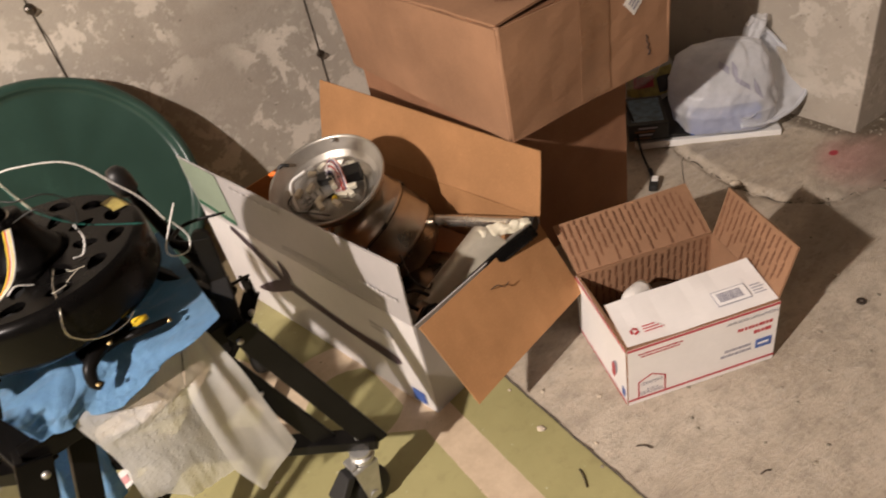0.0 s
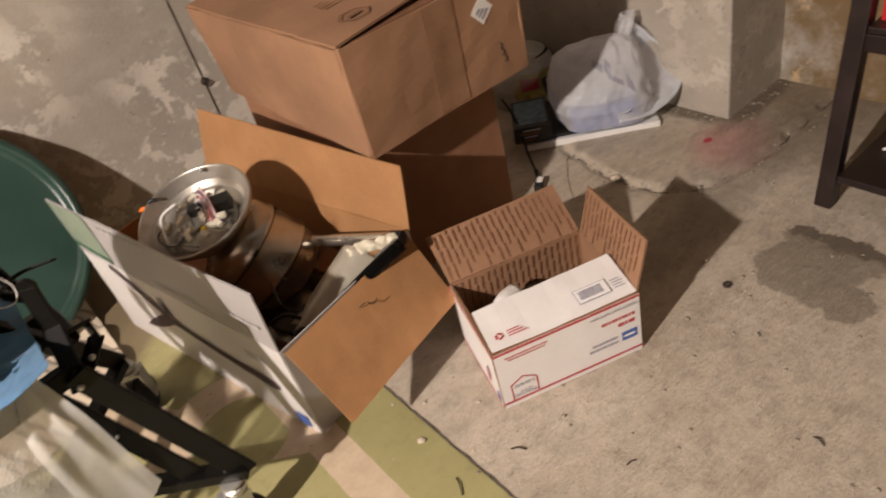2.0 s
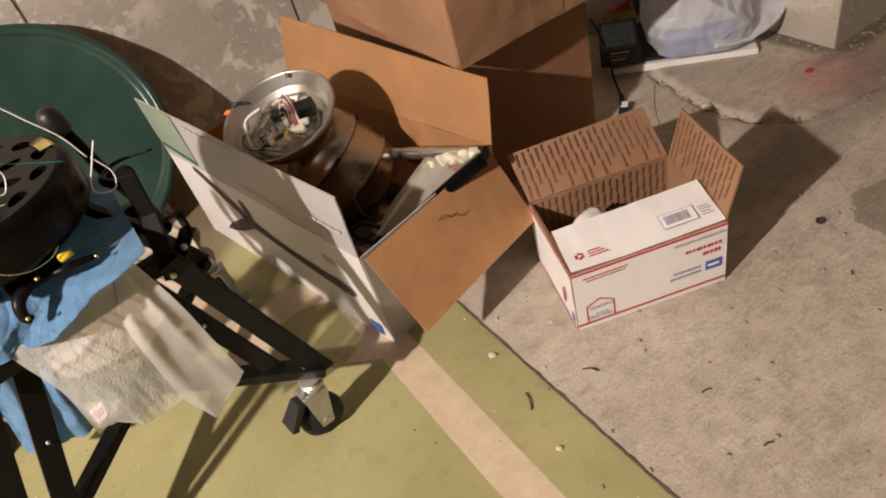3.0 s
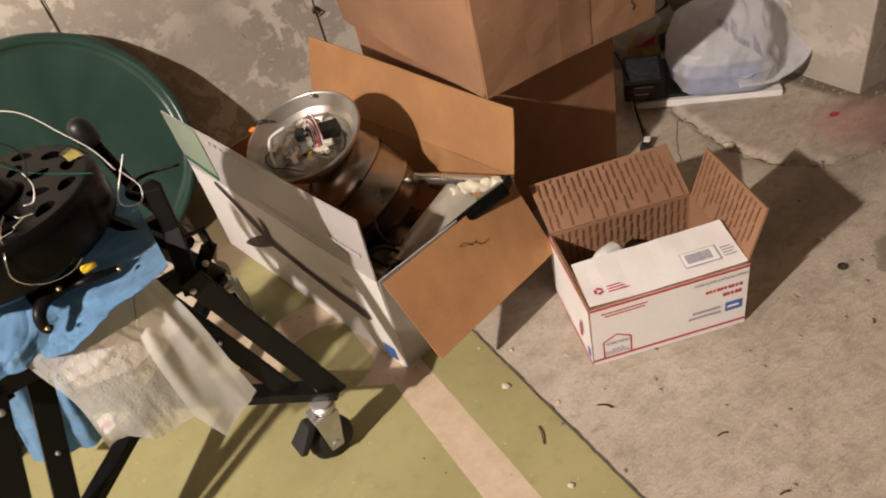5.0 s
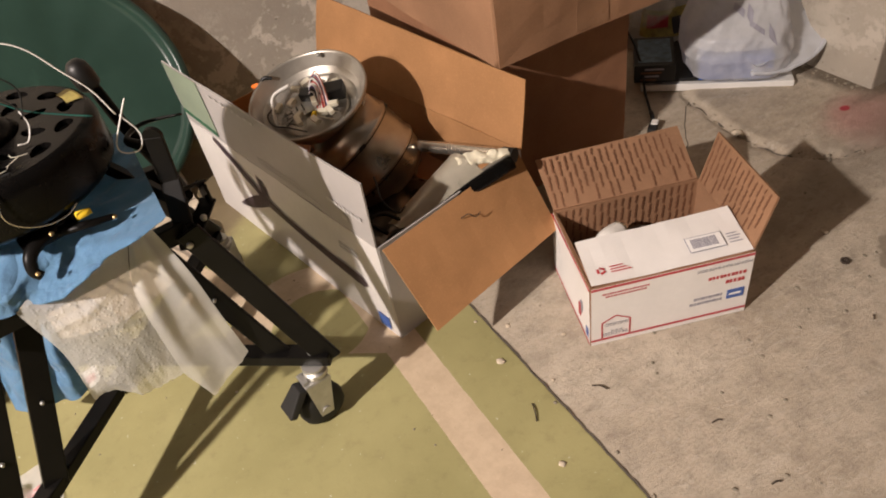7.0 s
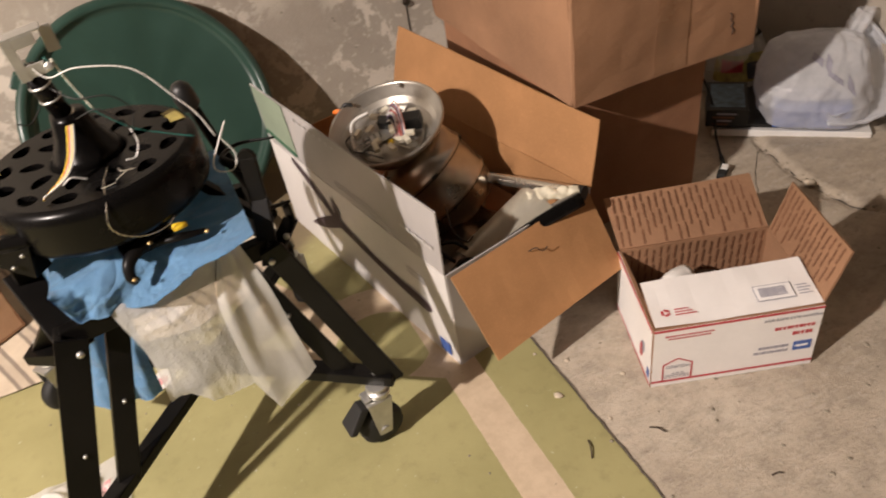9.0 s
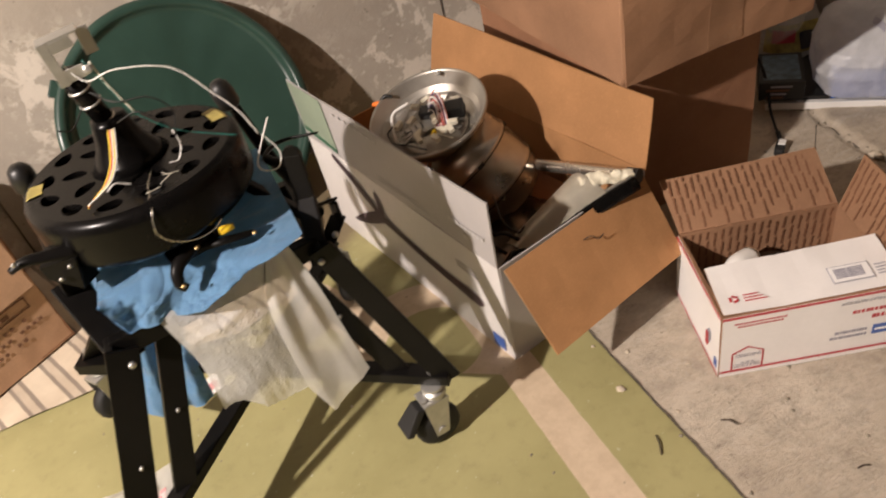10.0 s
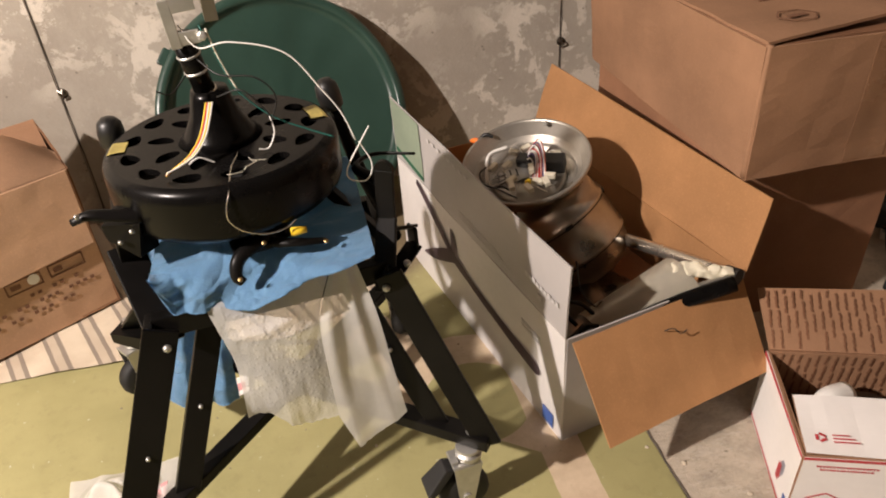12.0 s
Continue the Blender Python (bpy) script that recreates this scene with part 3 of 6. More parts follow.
for s, z in ((-0.396, 0.378), (0.908, 0.337), (0.262, 0.70)):
    part("form_tie", join([turned([(0.004, 0), (0.013 + 0.003 * noise.noise(Vector((s * 9, z, 0))), 0.001), (0.011, 0.006), (0.005, 0.009), (0.0, 0.009)], (s, NORTH + 0.002, z), (0, -1, 0), 12),
                           tube([(s - 0.008, NORTH - 0.008, z + 0.012), (s + 0.004, NORTH - 0.014, z), (s - 0.002, NORTH - 0.006, z - 0.014)], 0.0022, 5)]), STEEL_DARK, north, "rusty snapped form tie")

alone("wall_east", block(EAST, EAST + 0.5, CORNER, NORTH, -0.1, TOP, 0.006), WALL_DULL, "pale grey poured concrete wall with an outer corner", "wall", kind="structure")
alone("wall_recess", block(RECESS, RECESS + 0.2, -2.3, CORNER - 0.001, -0.1, TOP), WALL_RUST, "concrete wall with brown rust stains and flaking paint", "wall", kind="structure")
# out of view: added to close the room, dark to cut fill light
alone("wall_south", block(-2.7, 2.3, SOUTH - 0.1, SOUTH, -0.1, TOP), WALL_DARK, "unseen dark wall behind, closing the room", "wall", kind="structure")
alone("wall_west", block(WEST - 0.1, WEST, SOUTH, 2.1, -0.1, TOP), WALL_DARK, "unseen dark wall closing the room", "wall", kind="structure")
alone("ceiling", block(-2.7, 2.4, -2.3, 2.2, TOP, TOP + 0.1), CEIL, "unseen dark ceiling closing the room", "ceiling", kind="structure")

# ---------------------------------------------------------------- stacked cartons
TX0, TX1, TY0, TY1, TZ0, TZ1 = 0.885, 1.314, 1.038, 1.680, 0.385, 0.614
T = 0.005


def closed_carton():
    c = thing("upper_carton", "large brown cardboard carton, flaps folded shut, on another carton", "cardboard box", (1.1, 1.3, TZ0))
    part("front_side", panel((TX0, TY0, TZ0), (TX1, TY0 - 0.008, TZ0), (TX1 + 0.005, TY0 - 0.012, TZ1), (TX0, TY0, TZ1), T, 12, 0.006, 1), CARD, c)
    part("left_side", panel((TX0, TY1, TZ0), (TX0, TY0, TZ0), (TX0, TY0, TZ1), (TX0 - 0.02, TY1, TZ1), T, 12, 0.006, 2), CARD, c)
    part("right_side", panel((TX1, TY0, TZ0), (TX1 + 0.01, TY1, TZ0), (TX1 + 0.01, TY1, TZ1), (TX1, TY0, TZ1), T, 12, 0.006, 3), CARD, c)
    part("rear_side", panel((TX1, TY1, TZ0), (TX0, TY1, TZ0), (TX0 - 0.02, TY1, TZ1), (TX1 + 0.01, TY1, TZ1), T, 8, 0.004, 4), CARD, c)
    part("bottom", panel((TX0, TY1, TZ0), (TX1, TY1, TZ0), (TX1, TY0, TZ0), (TX0, TY0, TZ0), T, 8, 0.002, 5), CARD, c)
    for x, y0, y1 in ((TX0 + 0.002, TY0 + 0.002, TY0 + 0.002), (TX1, TY0 - 0.006, TY0 - 0.010)):
        part("corner_fold", tube([(x, y0, TZ0 + 0.001), (x - 0.001, (y0 + y1) / 2 - 0.001, (TZ0 + TZ1) / 2), (x, y1, TZ1 + 0.002)], 0.0062, 12, 6), CARD, c, "rounded folded corner", True)
    xm = 1.115
    left = part("flap", panel((TX0, TY0 + 0.004, TZ1 + 0.004), (xm + 0.01, TY0 + 0.03, TZ1 + 0.014), (xm - 0.01, TY1, TZ1 + 0.010), (TX0 - 0.018, TY1, TZ1 + 0.004), T, 12, 0.004, 6), CARD, c)
    right = part("flap", panel((xm + 0.022, TY0 - 0.002, TZ1 + 0.004), (TX1 + 0.004, TY0 - 0.010, TZ1 + 0.004), (TX1 + 0.01, TY1, TZ1 + 0.004), (xm + 0.005, TY1, TZ1 + 0.006), T, 12, 0.004, 7), CARD, c)
    part("inner_flap", panel((TX0 + 0.01, TY0 + 0.01, TZ1 - 0.004), (TX1 - 0.01, TY0, TZ1 - 0.004), (TX1 - 0.01, TY0 + 0.2, TZ1 - 0.008), (TX0 + 0.01, TY0 + 0.2, TZ1 - 0.008), T, 8, 0.003, 8), CARD_DARK, c)
    part("tape", surface_grid(lambda u, v: Vector((xm - 0.014 + 0.034 * u + 0.008 * math.sin(9 * v), 1.27 + 0.26 * v, TZ1 + 0.0215 + 0.003 * noise.noise(Vector((u * 6, v * 30, 0))))), 8, 60, 0.0008), TAPE, c, "loose glossy strip of clear parcel tape", True)
    # the upright shadow on the front, laid on as a darker brown strip
    part("shade_band", panel((1.070, TY0 - 0.0072, TZ0 + 0.006), (1.146, TY0 - 0.0086, TZ0 + 0.006), (1.146, TY0 - 0.0111, TZ1 - 0.004), (1.070, TY0 - 0.0090, TZ1 - 0.004), 0.0006, 12, 0.006, 1), SHADED_KRAFT, c, "smooth darker brown strip standing for a shadow band")
    # shipping labels and printed marks
    lab = part("shipping_label", decal((0, 0, 0), (1, 0, 0), (0, 1, 0), (1.18, 1.29, 1.10, 1.25), TZ1 + 0.0135), LABEL, c, "creased white shipping label with unreadable print")
    for k in range(6):
        part("print_line", decal((1.188, 1.115, TZ1 + 0.014), (1, 0, 0), (0, 1, 0), (0, 0.035 + 0.05 * random.random(), 0.02 * k, 0.02 * k + 0.006), 0.0008), GREY_INK, lab)
    part("small_label", decal((0, 0, 0), (1, 0, 0), (0, 1, 0), (1.14, 1.19, 1.38, 1.405), TZ1 + 0.013), LABEL, c, "small white paper strip")
    fl = part("diamond_label", decal((1.214, TY0 - 0.0125, 0.553), (1, 0, 0.9), (-0.9, 0, 1), (-0.021, 0.021, -0.021, 0.021), 0.0), LABEL, c, "white square label stuck on edge")
    for k in range(3):
        part("print_line", decal((1.214, TY0 - 0.0132, 0.553), (1, 0, 0.9), (-0.9, 0, 1), (-0.014, 0.010 - 0.006 * k, -0.012 + 0.009 * k, -0.008 + 0.009 * k), 0.0004), GREY_INK, fl)
    for k in range(4):
        part("print_line", decal((0.975, 1.21 + 0.014 * k, TZ1 + 0.0135), (1, 0.1, 0), (-0.1, 1, 0), (0, 0.05, 0, 0.0035), 0.0), BROWN_INK, left)
    sym = []
    for k in range(6):
        a, b = 2 * math.pi * k / 6, 2 * math.pi * (k + 1) / 6
        sym.append(strap((0.985 + 0.036 * math.cos(a), 1.12 + 0.029 * math.sin(a), TZ1 + 0.0135), (0.985 + 0.036 * math.cos(b), 1.12 + 0.029 * math.sin(b), TZ1 + 0.0135), 0.0025, 0.0008, (0, 0, 1), 0))
    sym.append(decal((0.985, 1.12, TZ1 + 0.0135), (1, 0.1, 0), (-0.1, 1, 0), (-0.018, 0.018, -0.006, 0.006), 0.0))
    part("handling_mark", join(sym), BROWN_INK, left, "faded printed handling symbol")
    for k in range(3):
        part("pen_mark", tube([(1.245 + 0.004 * k, TY0 - 0.0125, 0.47 - 0.016 * k), (1.250 + 0.004 * k, TY0 - 0.0125, 0.463 - 0.016 * k), (1.246 + 0.003 * k, TY0 - 0.0125, 0.456 - 0.016 * k)], 0.0011, 5, 3), BLACK_INK, c)


def lower_carton():
    x0, x1, y0, y1, z1 = 0.915, 1.272, 1.112, 1.70, 0.380
    c = thing("lower_carton", "dark brown old cardboard carton under the larger one", "cardboard box", (1.07, 1.3, 0))
    part("front_side", panel((x0, y0, 0), (x1 - 0.006, y0, 0), (x1, y0, z1), (x0, y0, z1), T, 10, 0.005, 11), CARD_RED, c)
    part("right_side", panel((x1 - 0.006, y0, 0), (x1, y1, 0), (x1, y1, z1), (x1, y0, z1), T, 10, 0.005, 12), CARD_RED, c)
    part("left_side", panel((x0, y1, 0), (x0, y0, 0), (x0, y0, z1), (x0, y1, z1), T, 8, 0.004, 13), CARD_RED, c)
    part("rear_side", panel((x1, y1, 0), (x0, y1, 0), (x0, y1, z1), (x1, y1, z1), T, 6, 0.004, 14), CARD_RED, c)
    part("lid", panel((x0, y0, z1), (x1, y0, z1), (x1, y1, z1), (x0, y1, z1), T, 8, 0.002, 15), CARD_RED, c)


closed_carton()
lower_carton()


# ---------------------------------------------------------------- small white mailing carton
PB = Vector((0.793, 0.660, 0.0))
PU, PV, PZ = Vector((0.936, -0.352, 0)), Vector((0.352, 0.936, 0)), Vector((0, 0, 1))
PL, PD, PH = 0.293, 0.220, 0.148


def pb(u, v, z):
    return PB + PU * u + PV * v + PZ * z


def kraft_pattern(parent, origin, eu, ev, lu, lv, normal, name, pitch=0.0142):
    """Rows of short printed dashes that run along ev, on the inner face."""
    bms = []
    row, x = 0, pitch * 0.6
    while x < lu - 0.004:
        y = 0.003 + 0.0375 * ((row * 0.37) % 1.0) - 0.0375
        y = y if y > 0 else 0.003 + (0.0375 + y - 0.003 if y > -0.02 else 0.0)
        while y < lv - 0.012:
            ln = min(0.033, lv - y - 0.004)
            lean = 0.0024
            for k in range(8):
                q = y + ln * k / 8
                wob = lean * (k / 8 - 0.5) + 0.0007 * math.sin(2.3 * k + row * 1.7)
                wide = 0.0014 + 0.0006 * ((k * 5 + row * 3) % 4) / 3
                bms.append(decal(origin, eu, ev, (x + wob - wide, x + wob + wide, q, q + ln / 8 + 0.0002), 0.0031 + 0.00003 * k, 0.0004))
            y += 0.0375
        x += pitch
        row += 1
    part(name, join(bms), BROWN_INK, parent, "rows of dark printed marks on kraft")


def mailing_carton():
    c = thing("mailing_carton", "small white postal carton with red stripes, open, kraft inside", "cardboard box", PB)
    t = 0.004
    mats = [CARD, WHITE_CARD]

    def side(name, a, b, cc, d, out, seed, n=8, warp=0.002):
        bm = panel(a, b, cc, d, t, n, warp, seed)
        return part(name, two_sided(bm, 1, out), mats, c)

    front = side("front_side", pb(0, 0, 0), pb(PL, 0, 0), pb(PL, 0, PH), pb(0, 0, PH), -PV, 21)
    left = side("left_side", pb(0, PD, 0), pb(0, 0, 0), pb(0, 0, PH), pb(0, PD, PH), -PU, 22)
    side("right_side", pb(PL, 0, 0), pb(PL, PD, 0), pb(PL, PD, PH), pb(PL, 0, PH), PU, 23)
    back = side("rear_side", pb(PL, PD, 0), pb(0, PD, 0), pb(0, PD, PH), pb(PL, PD, PH), PV, 24)
    part("bottom", panel(pb(0, 0, 0.004), pb(PL, 0, 0.004), pb(PL, PD, 0.004), pb(0, PD, 0.004), t, 4), CARD, c)
    lid_z = 0.024
    lid = side("front_flap", pb(0.002, 0.002, PH + 0.002), pb(PL - 0.002, 0.002, PH + 0.002), pb(PL - 0.004, 0.100, PH + lid_z), pb(0.004, 0.098, PH + lid_z - 0.004), PZ, 25, 14, 0.007)
    bflap = side("rear_flap", pb(PL - 0.002, PD, PH + 0.002), pb(0.002, PD, PH + 0.002), pb(-0.002, PD + 0.108, PH + 0.050), pb(PL, PD + 0.108, PH + 0.056), PV * 0.4 - PZ, 26, 8, 0.002)
    rflap = side("right_flap", pb(PL, 0.004, PH), pb(PL, PD - 0.004, PH), pb(PL + 0.026, PD - 0.008, PH + 0.106), pb(PL + 0.028, 0.006, PH + 0.106), PU, 27, 8, 0.002)
    side("left_flap", pb(0.004, PD - 0.004, PH - 0.002), pb(0.004, 0.004, PH - 0.002), pb(0.016, 0.006, PH - 0.10), pb(0.016, PD - 0.006, PH - 0.10), PU, 28, 6, 0.001)
    # printing inside
    nb = (pb(PL, PD + 0.108, PH + 0.053) - pb(PL, PD, PH + 0.002)).normalized()
    kraft_pattern(bflap, pb(0.002, PD, PH + 0.002), PU, nb, PL - 0.004, 0.118, None, "printed_pattern")
    nr = Vector((PU * 0.027 + PZ * 0.106)).normalized()
    kraft_pattern(rflap, pb(PL, PD - 0.006, PH), -PV, nr, PD - 0.012, 0.108, None, "printed_pattern")
    kraft_pattern(back, pb(0.002, PD, 0.01), PU, PZ, PL - 0.004, PH - 0.01, None, "printed_pattern")
    # red stripes and printing outside
    f0 = pb(0, 0, 0)

    def mark(rect, material, parent=front, o=f0, eu=PU, ev=PZ, lift=0.0028, name="printed_mark", label=""):
        return part(name, decal(o, eu, ev, rect, lift), material, parent, label)

    mark((0.0, PL, PH - 0.006, PH - 0.001), RED_PRINT, name="red_stripe")
    mark((0.0, PL, 0.011, 0.0155), RED_PRINT, name="red_stripe")
    lo = pb(0, PD, 0)
    mark((0, PD, PH - 0.006, PH - 0.001), RED_PRINT, left, lo, -PV, PZ, name="red_stripe")
    mark((0, PD, 0.004, 0.0075), RED_PRINT, left, lo, -PV, PZ, name="red_stripe")
    mark((PD - 0.018, PD - 0.006, 0.018, 0.038), BLUE_PRINT, left, lo, -PV, PZ, label="blue printed emblem")
    for k in range(4):
        mark((PD - 0.06 + 0.004 * k, PD - 0.05 + 0.004 * k, 0.03 + 0.008 * k, 0.06 + 0.006 * k), RED_PRINT if k < 2 else GREY_INK, left, lo, -PV, PZ)
    # house-shaped badge
    hp = [(0.020, 0.0155), (0.020, 0.056), (0.046, 0.070), (0.072, 0.056), (0.072, 0.0155)]
    part("badge", join([strap(pb(a[0], -0.0026, a[1]), pb(b[0], -0.0026, b[1]), 0.0024, 0.0006, -PV, 0) for a, b in zip(hp, hp[1:])]), RED_PRINT, front, "red outline badge")
    down_u, down_v = -PU, -PZ
    lettering("TRACKED", pb(0.068, -0.0028, 0.030), down_u, down_v, 0.0105, GREY_INK, front)
    lettering("INSURED", pb(0.067, -0.0028, 0.055), down_u, down_v, 0.0105, GREY_INK, front)
    lettering("* * *", pb(0.057, -0.0028, 0.040), down_u, down_v, 0.012, GREY_INK, front)
    lettering("MEDIUM FLAT RATE BOX", pb(PL - 0.004, -0.0028, PH - 0.013), down_u, down_v, 0.0088, GREY_INK, front)
    for rect, mt in (((0.213, 0.283, 0.103, 0.110), RED_PRINT), ((0.246, 0.283, 0.086, 0.094), RED_PRINT), ((0.190, 0.244, 0.058, 0.064), GREY_INK), ((0.183, 0.244, 0.046, 0.052), GREY_INK), ((0.020, 0.105, 0.128, 0.131), RED_PRINT), ((0.026, 0.100, 0.121, 0.124), RED_PRINT)):
        n = max(1, int((rect[1] - rect[0]) / (0.0066 if mt is RED_PRINT and rect[3] < 0.115 else 0.0044)))
        w = (rect[1] - rect[0]) / n
        for k in range(n):
            mark((rect[0] + k * w, rect[0] + (k + 0.62 + 0.2 * ((k * 7) % 3 == 0)) * w, rect[2], rect[3]), mt)
    part("emblem", join([decal(f0, PU, PZ, (0.252, 0.284, 0.045, 0.067), 0.0028)]), BLUE_PRINT, front, "blue emblem block")
    mark((0.256, 0.278, 0.054, 0.0585), PALE_INK, lift=0.0034)
    # flap printing: loop mark, text lines, bar code
    lu = PU
    lv = (pb(0, 0.099, PH + lid_z - 0.002) - pb(0, 0.002, PH + 0.002)).normalized()
    lo2 = pb(0, 0.002, PH + 0.0045)
    loop = []
    for k in range(3):
        a = 2 * math.pi * k / 3 + 0.3
        loop.append(strap(lo2 + lu * (0.028 + 0.0075 * math.cos(a)) + lv * (0.026 + 0.0065 * math.sin(a)), lo2 + lu * (0.028 + 0.0075 * math.cos(a + 1.5)) + lv * (0.026 + 0.0065 * math.sin(a + 1.5)), 0.0042, 0.0006, PZ, 0))
    part("loop_mark", join(loop), RED_PRINT, lid, "red loop-shaped printed mark")
    for k in range(3):
        mark((0.044, 0.080 - 0.006 * k, 0.018 + 0.0055 * k, 0.0200 + 0.0055 * k), RED_PRINT, lid, lo2, lu, lv, 0.001)
    mark((0.186, 0.252, 0.018, 0.050), GREY_INK, lid, lo2, lu, lv, 0.0016, "bar_code_frame")
    field = mark((0.1875, 0.2505, 0.0195, 0.0485), PALE_INK, lid, lo2, lu, lv, 0.0022, "bar_code_field")
    x = 0.194
    rnd = random.Random(5)
    while x < 0.240:
        w = rnd.choice((0.0009, 0.0014, 0.0022))
        mark((x, x + w, 0.025, 0.044), GREY_INK, lid, lo2, lu, lv, 0.0028, "bar")
        x += w + rnd.choice((0.0009, 0.0013))
    for k in range(4):
        mark((0.259, 0.282 - 0.004 * (k % 2), 0.022 + 0.006 * k, 0.0238 + 0.006 * k), GREY_INK, lid, lo2, lu, lv, 0.0016)


mailing_carton()
cup = thing("white_pipe_fitting", "white plastic elbow fitting lying in the carton", "fitting", pb(0.075, 0.125, 0.006))
part("body", tube([pb(0.065, 0.11, 0.03), pb(0.07, 0.12, 0.085), pb(0.078, 0.14, 0.115), pb(0.115, 0.165, 0.110)], 0.021, 18, 5), WHITE_PLASTIC, cup, "", True)
part("collar", turned([(0.017, 0), (0.025, 0), (0.026, 0.018), (0.018, 0.018)], pb(0.062, 0.105, 0.074), (0.05, -0.25, 0.9), 28, False), WHITE_PLASTIC, cup, "", True)
spool = thing("grey_plastic_cap", "grey round plastic cap lying in the carton", "cap", pb(0.16, 0.16, 0.006))
part("body", turned([(0.045, 0), (0.046, 0.07), (0.04, 0.078), (0.0, 0.078)], pb(0.16, 0.16, 0.006), (0, 0, 1), 28), STEEL_DARK, spool, "", True)

# ---------------------------------------------------------------- open fan carton
FA = Vector((0.519, 0.897, 0))
FU, FV = Vector((-0.2083, 0.9781, 0)), Vector((0.9781, 0.2083, 0))
FL, FW, FH = 0.705, 0.366, 0.237


def fb(u, v, z):
    return FA + FU * u + FV * v + Vector((0, 0, z))


def printed_board(bm, out):
    """White on the outer side and on the cut edges, kraft on the inner side."""
    bm.normal_update()
    for f in bm.faces:
        f.material_index = 0 if f.normal.dot(out) < -0.5 else 1
    return bm


def fan_carton():
    c = thing("fan_carton", "open white printed fan carton with kraft inside, flaps spread", "cardboard box", FA)
    t = 0.003
    near_out = -FV
    top_near, top_far = FH, FH + 0.012
    near = part("near_side", printed_board(panel(fb(FL, 0, 0), fb(0, 0, 0), fb(0, 0, top_near), fb(FL, 0, top_far), t, 12, 0.002, 31), near_out), [CARD_BRIGHT, FAN_CARD], c)
    front = part("front_side", printed_board(panel(fb(0, 0.002, 0), fb(0, FW, 0), fb(0, FW, FH), fb(0, 0.002, FH), t, 10, 0.002, 32), -FU), [CARD_BRIGHT, GREY_PRINT], c)
    part("far_side", panel(fb(0, FW, 0), fb(FL, FW, 0), fb(FL, FW, FH), fb(0, FW, FH), t, 10, 0.002, 33), CARD_BRIGHT, c)
    part("rear_side", panel(fb(FL, FW, 0), fb(FL, 0, 0), fb(FL, 0, FH), fb(FL, FW, FH), t, 8, 0.002, 34), CARD_BRIGHT, c)
    part("bottom", panel(fb(0, 0, 0.006), fb(0, FW, 0.006), fb(FL, FW, 0.006), fb(FL, 0, 0.006), t, 4), CARD_BRIGHT, c)
    nf0, nf1 = fb(-0.002, 0.002, 0.378), fb(FL - 0.006, -0.006, 0.402)
    nflap = part("near_flap", printed_board(panel(fb(FL, 0, top_far + 0.002), fb(0, 0, top_near + 0.002), nf0, nf1, t, 14, 0.003, 35), near_out), [CARD_BRIGHT, GREY_PRINT], c)
    part("front_flap", two_sided(panel((0.523, 0.885, 0.239), (0.866, 0.964, 0.239), (0.868, 0.850, 0.118), (0.549, 0.776, 0.109), t, 12, 0.004, 36), 0, (0, 0, 1)), [CARD_BRIGHT, WHITE_CARD], c)
    part("far_flap", panel((0.878, 0.968, 0.238), fb(FL, FW, 0.238), (0.785, 1.69, 0.380), (0.904, 0.978, 0.376), t, 12, 0.004, 37), CARD_BRIGHT, c)
    # printing on the near side: a dark three-armed fan, a blue block, pale text
    o, eu = fb(FL, 0, 0), -FU

    def blade(points, parent, name="printed_blade"):
        """A flat ink shape: its half widths follow the points (u, z, half width)."""
        bm = bmesh.new()
        lo, hi = [], []
        for i, (u, z, w) in enumerate(points):
            a, b = points[max(i - 1, 0)], points[min(i + 1, len(points) - 1)]
            du, dz = b[0] - a[0], b[1] - a[1]
            ln = math.hypot(du, dz)
            for s, lst in ((-1, lo), (1, hi)):
                lst.append(bm.verts.new(o + eu * (u - s * w * dz / ln) + Vector((0, 0, z + s * w * du / ln)) - FV * 0.0042))
        for i in range(len(points) - 1):
            bm.faces.new((lo[i], lo[i + 1], hi[i + 1], hi[i]))
        bmesh.ops.solidify(bm, geom=list(bm.faces), thickness=0.0006)
        part(name, bm, PLUM_PRINT, parent, "dark plum printed fan blade")
    blade([(0.262, 0.152, 0.016), (0.30, 0.143, 0.013), (0.36, 0.131, 0.010), (0.44, 0.120, 0.011), (0.53, 0.112, 0.013), (0.60, 0.108, 0.015), (0.625, 0.106, 0.013), (0.636, 0.105, 0.004)], near)
    blade([(0.292, 0.146, 0.014), (0.25, 0.125, 0.016), (0.20, 0.098, 0.014), (0.155, 0.075, 0.008), (0.130, 0.064, 0.002)], near)
    blade([(0.285, 0.150, 0.011), (0.24, 0.176, 0.012), (0.19, 0.205, 0.012), (0.14, 0.230, 0.010), (0.115, 0.241, 0.007)], near)
    blade([(0.292, 0.155, 0.011), (0.296, 0.180, 0.012), (0.289, 0.200, 0.008), (0.284, 0.212, 0.002)], near)
    part("blue_block", decal(o, eu, (0, 0, 1), (0.648, 0.682, 0.010, 0.042), 0.0035), BLUE_PRINT, near, "printed blue block")
    for k in range(2):
        for m in range(9):
            part("printed_mark", decal(o, eu, (0, 0, 1), (0.572 + 0.007 * m, 0.577 + 0.007 * m, 0.180 - 0.011 * k, 0.186 - 0.011 * k), 0.0035), FAINT_INK, near)
    # printing on the flap
    fo = Vector(fb(FL, 0, top_far + 0.002))
    fe = (Vector(fb(0, 0, top_near + 0.002)) - fo).normalized()
    fz = Vector(nf1) - fo
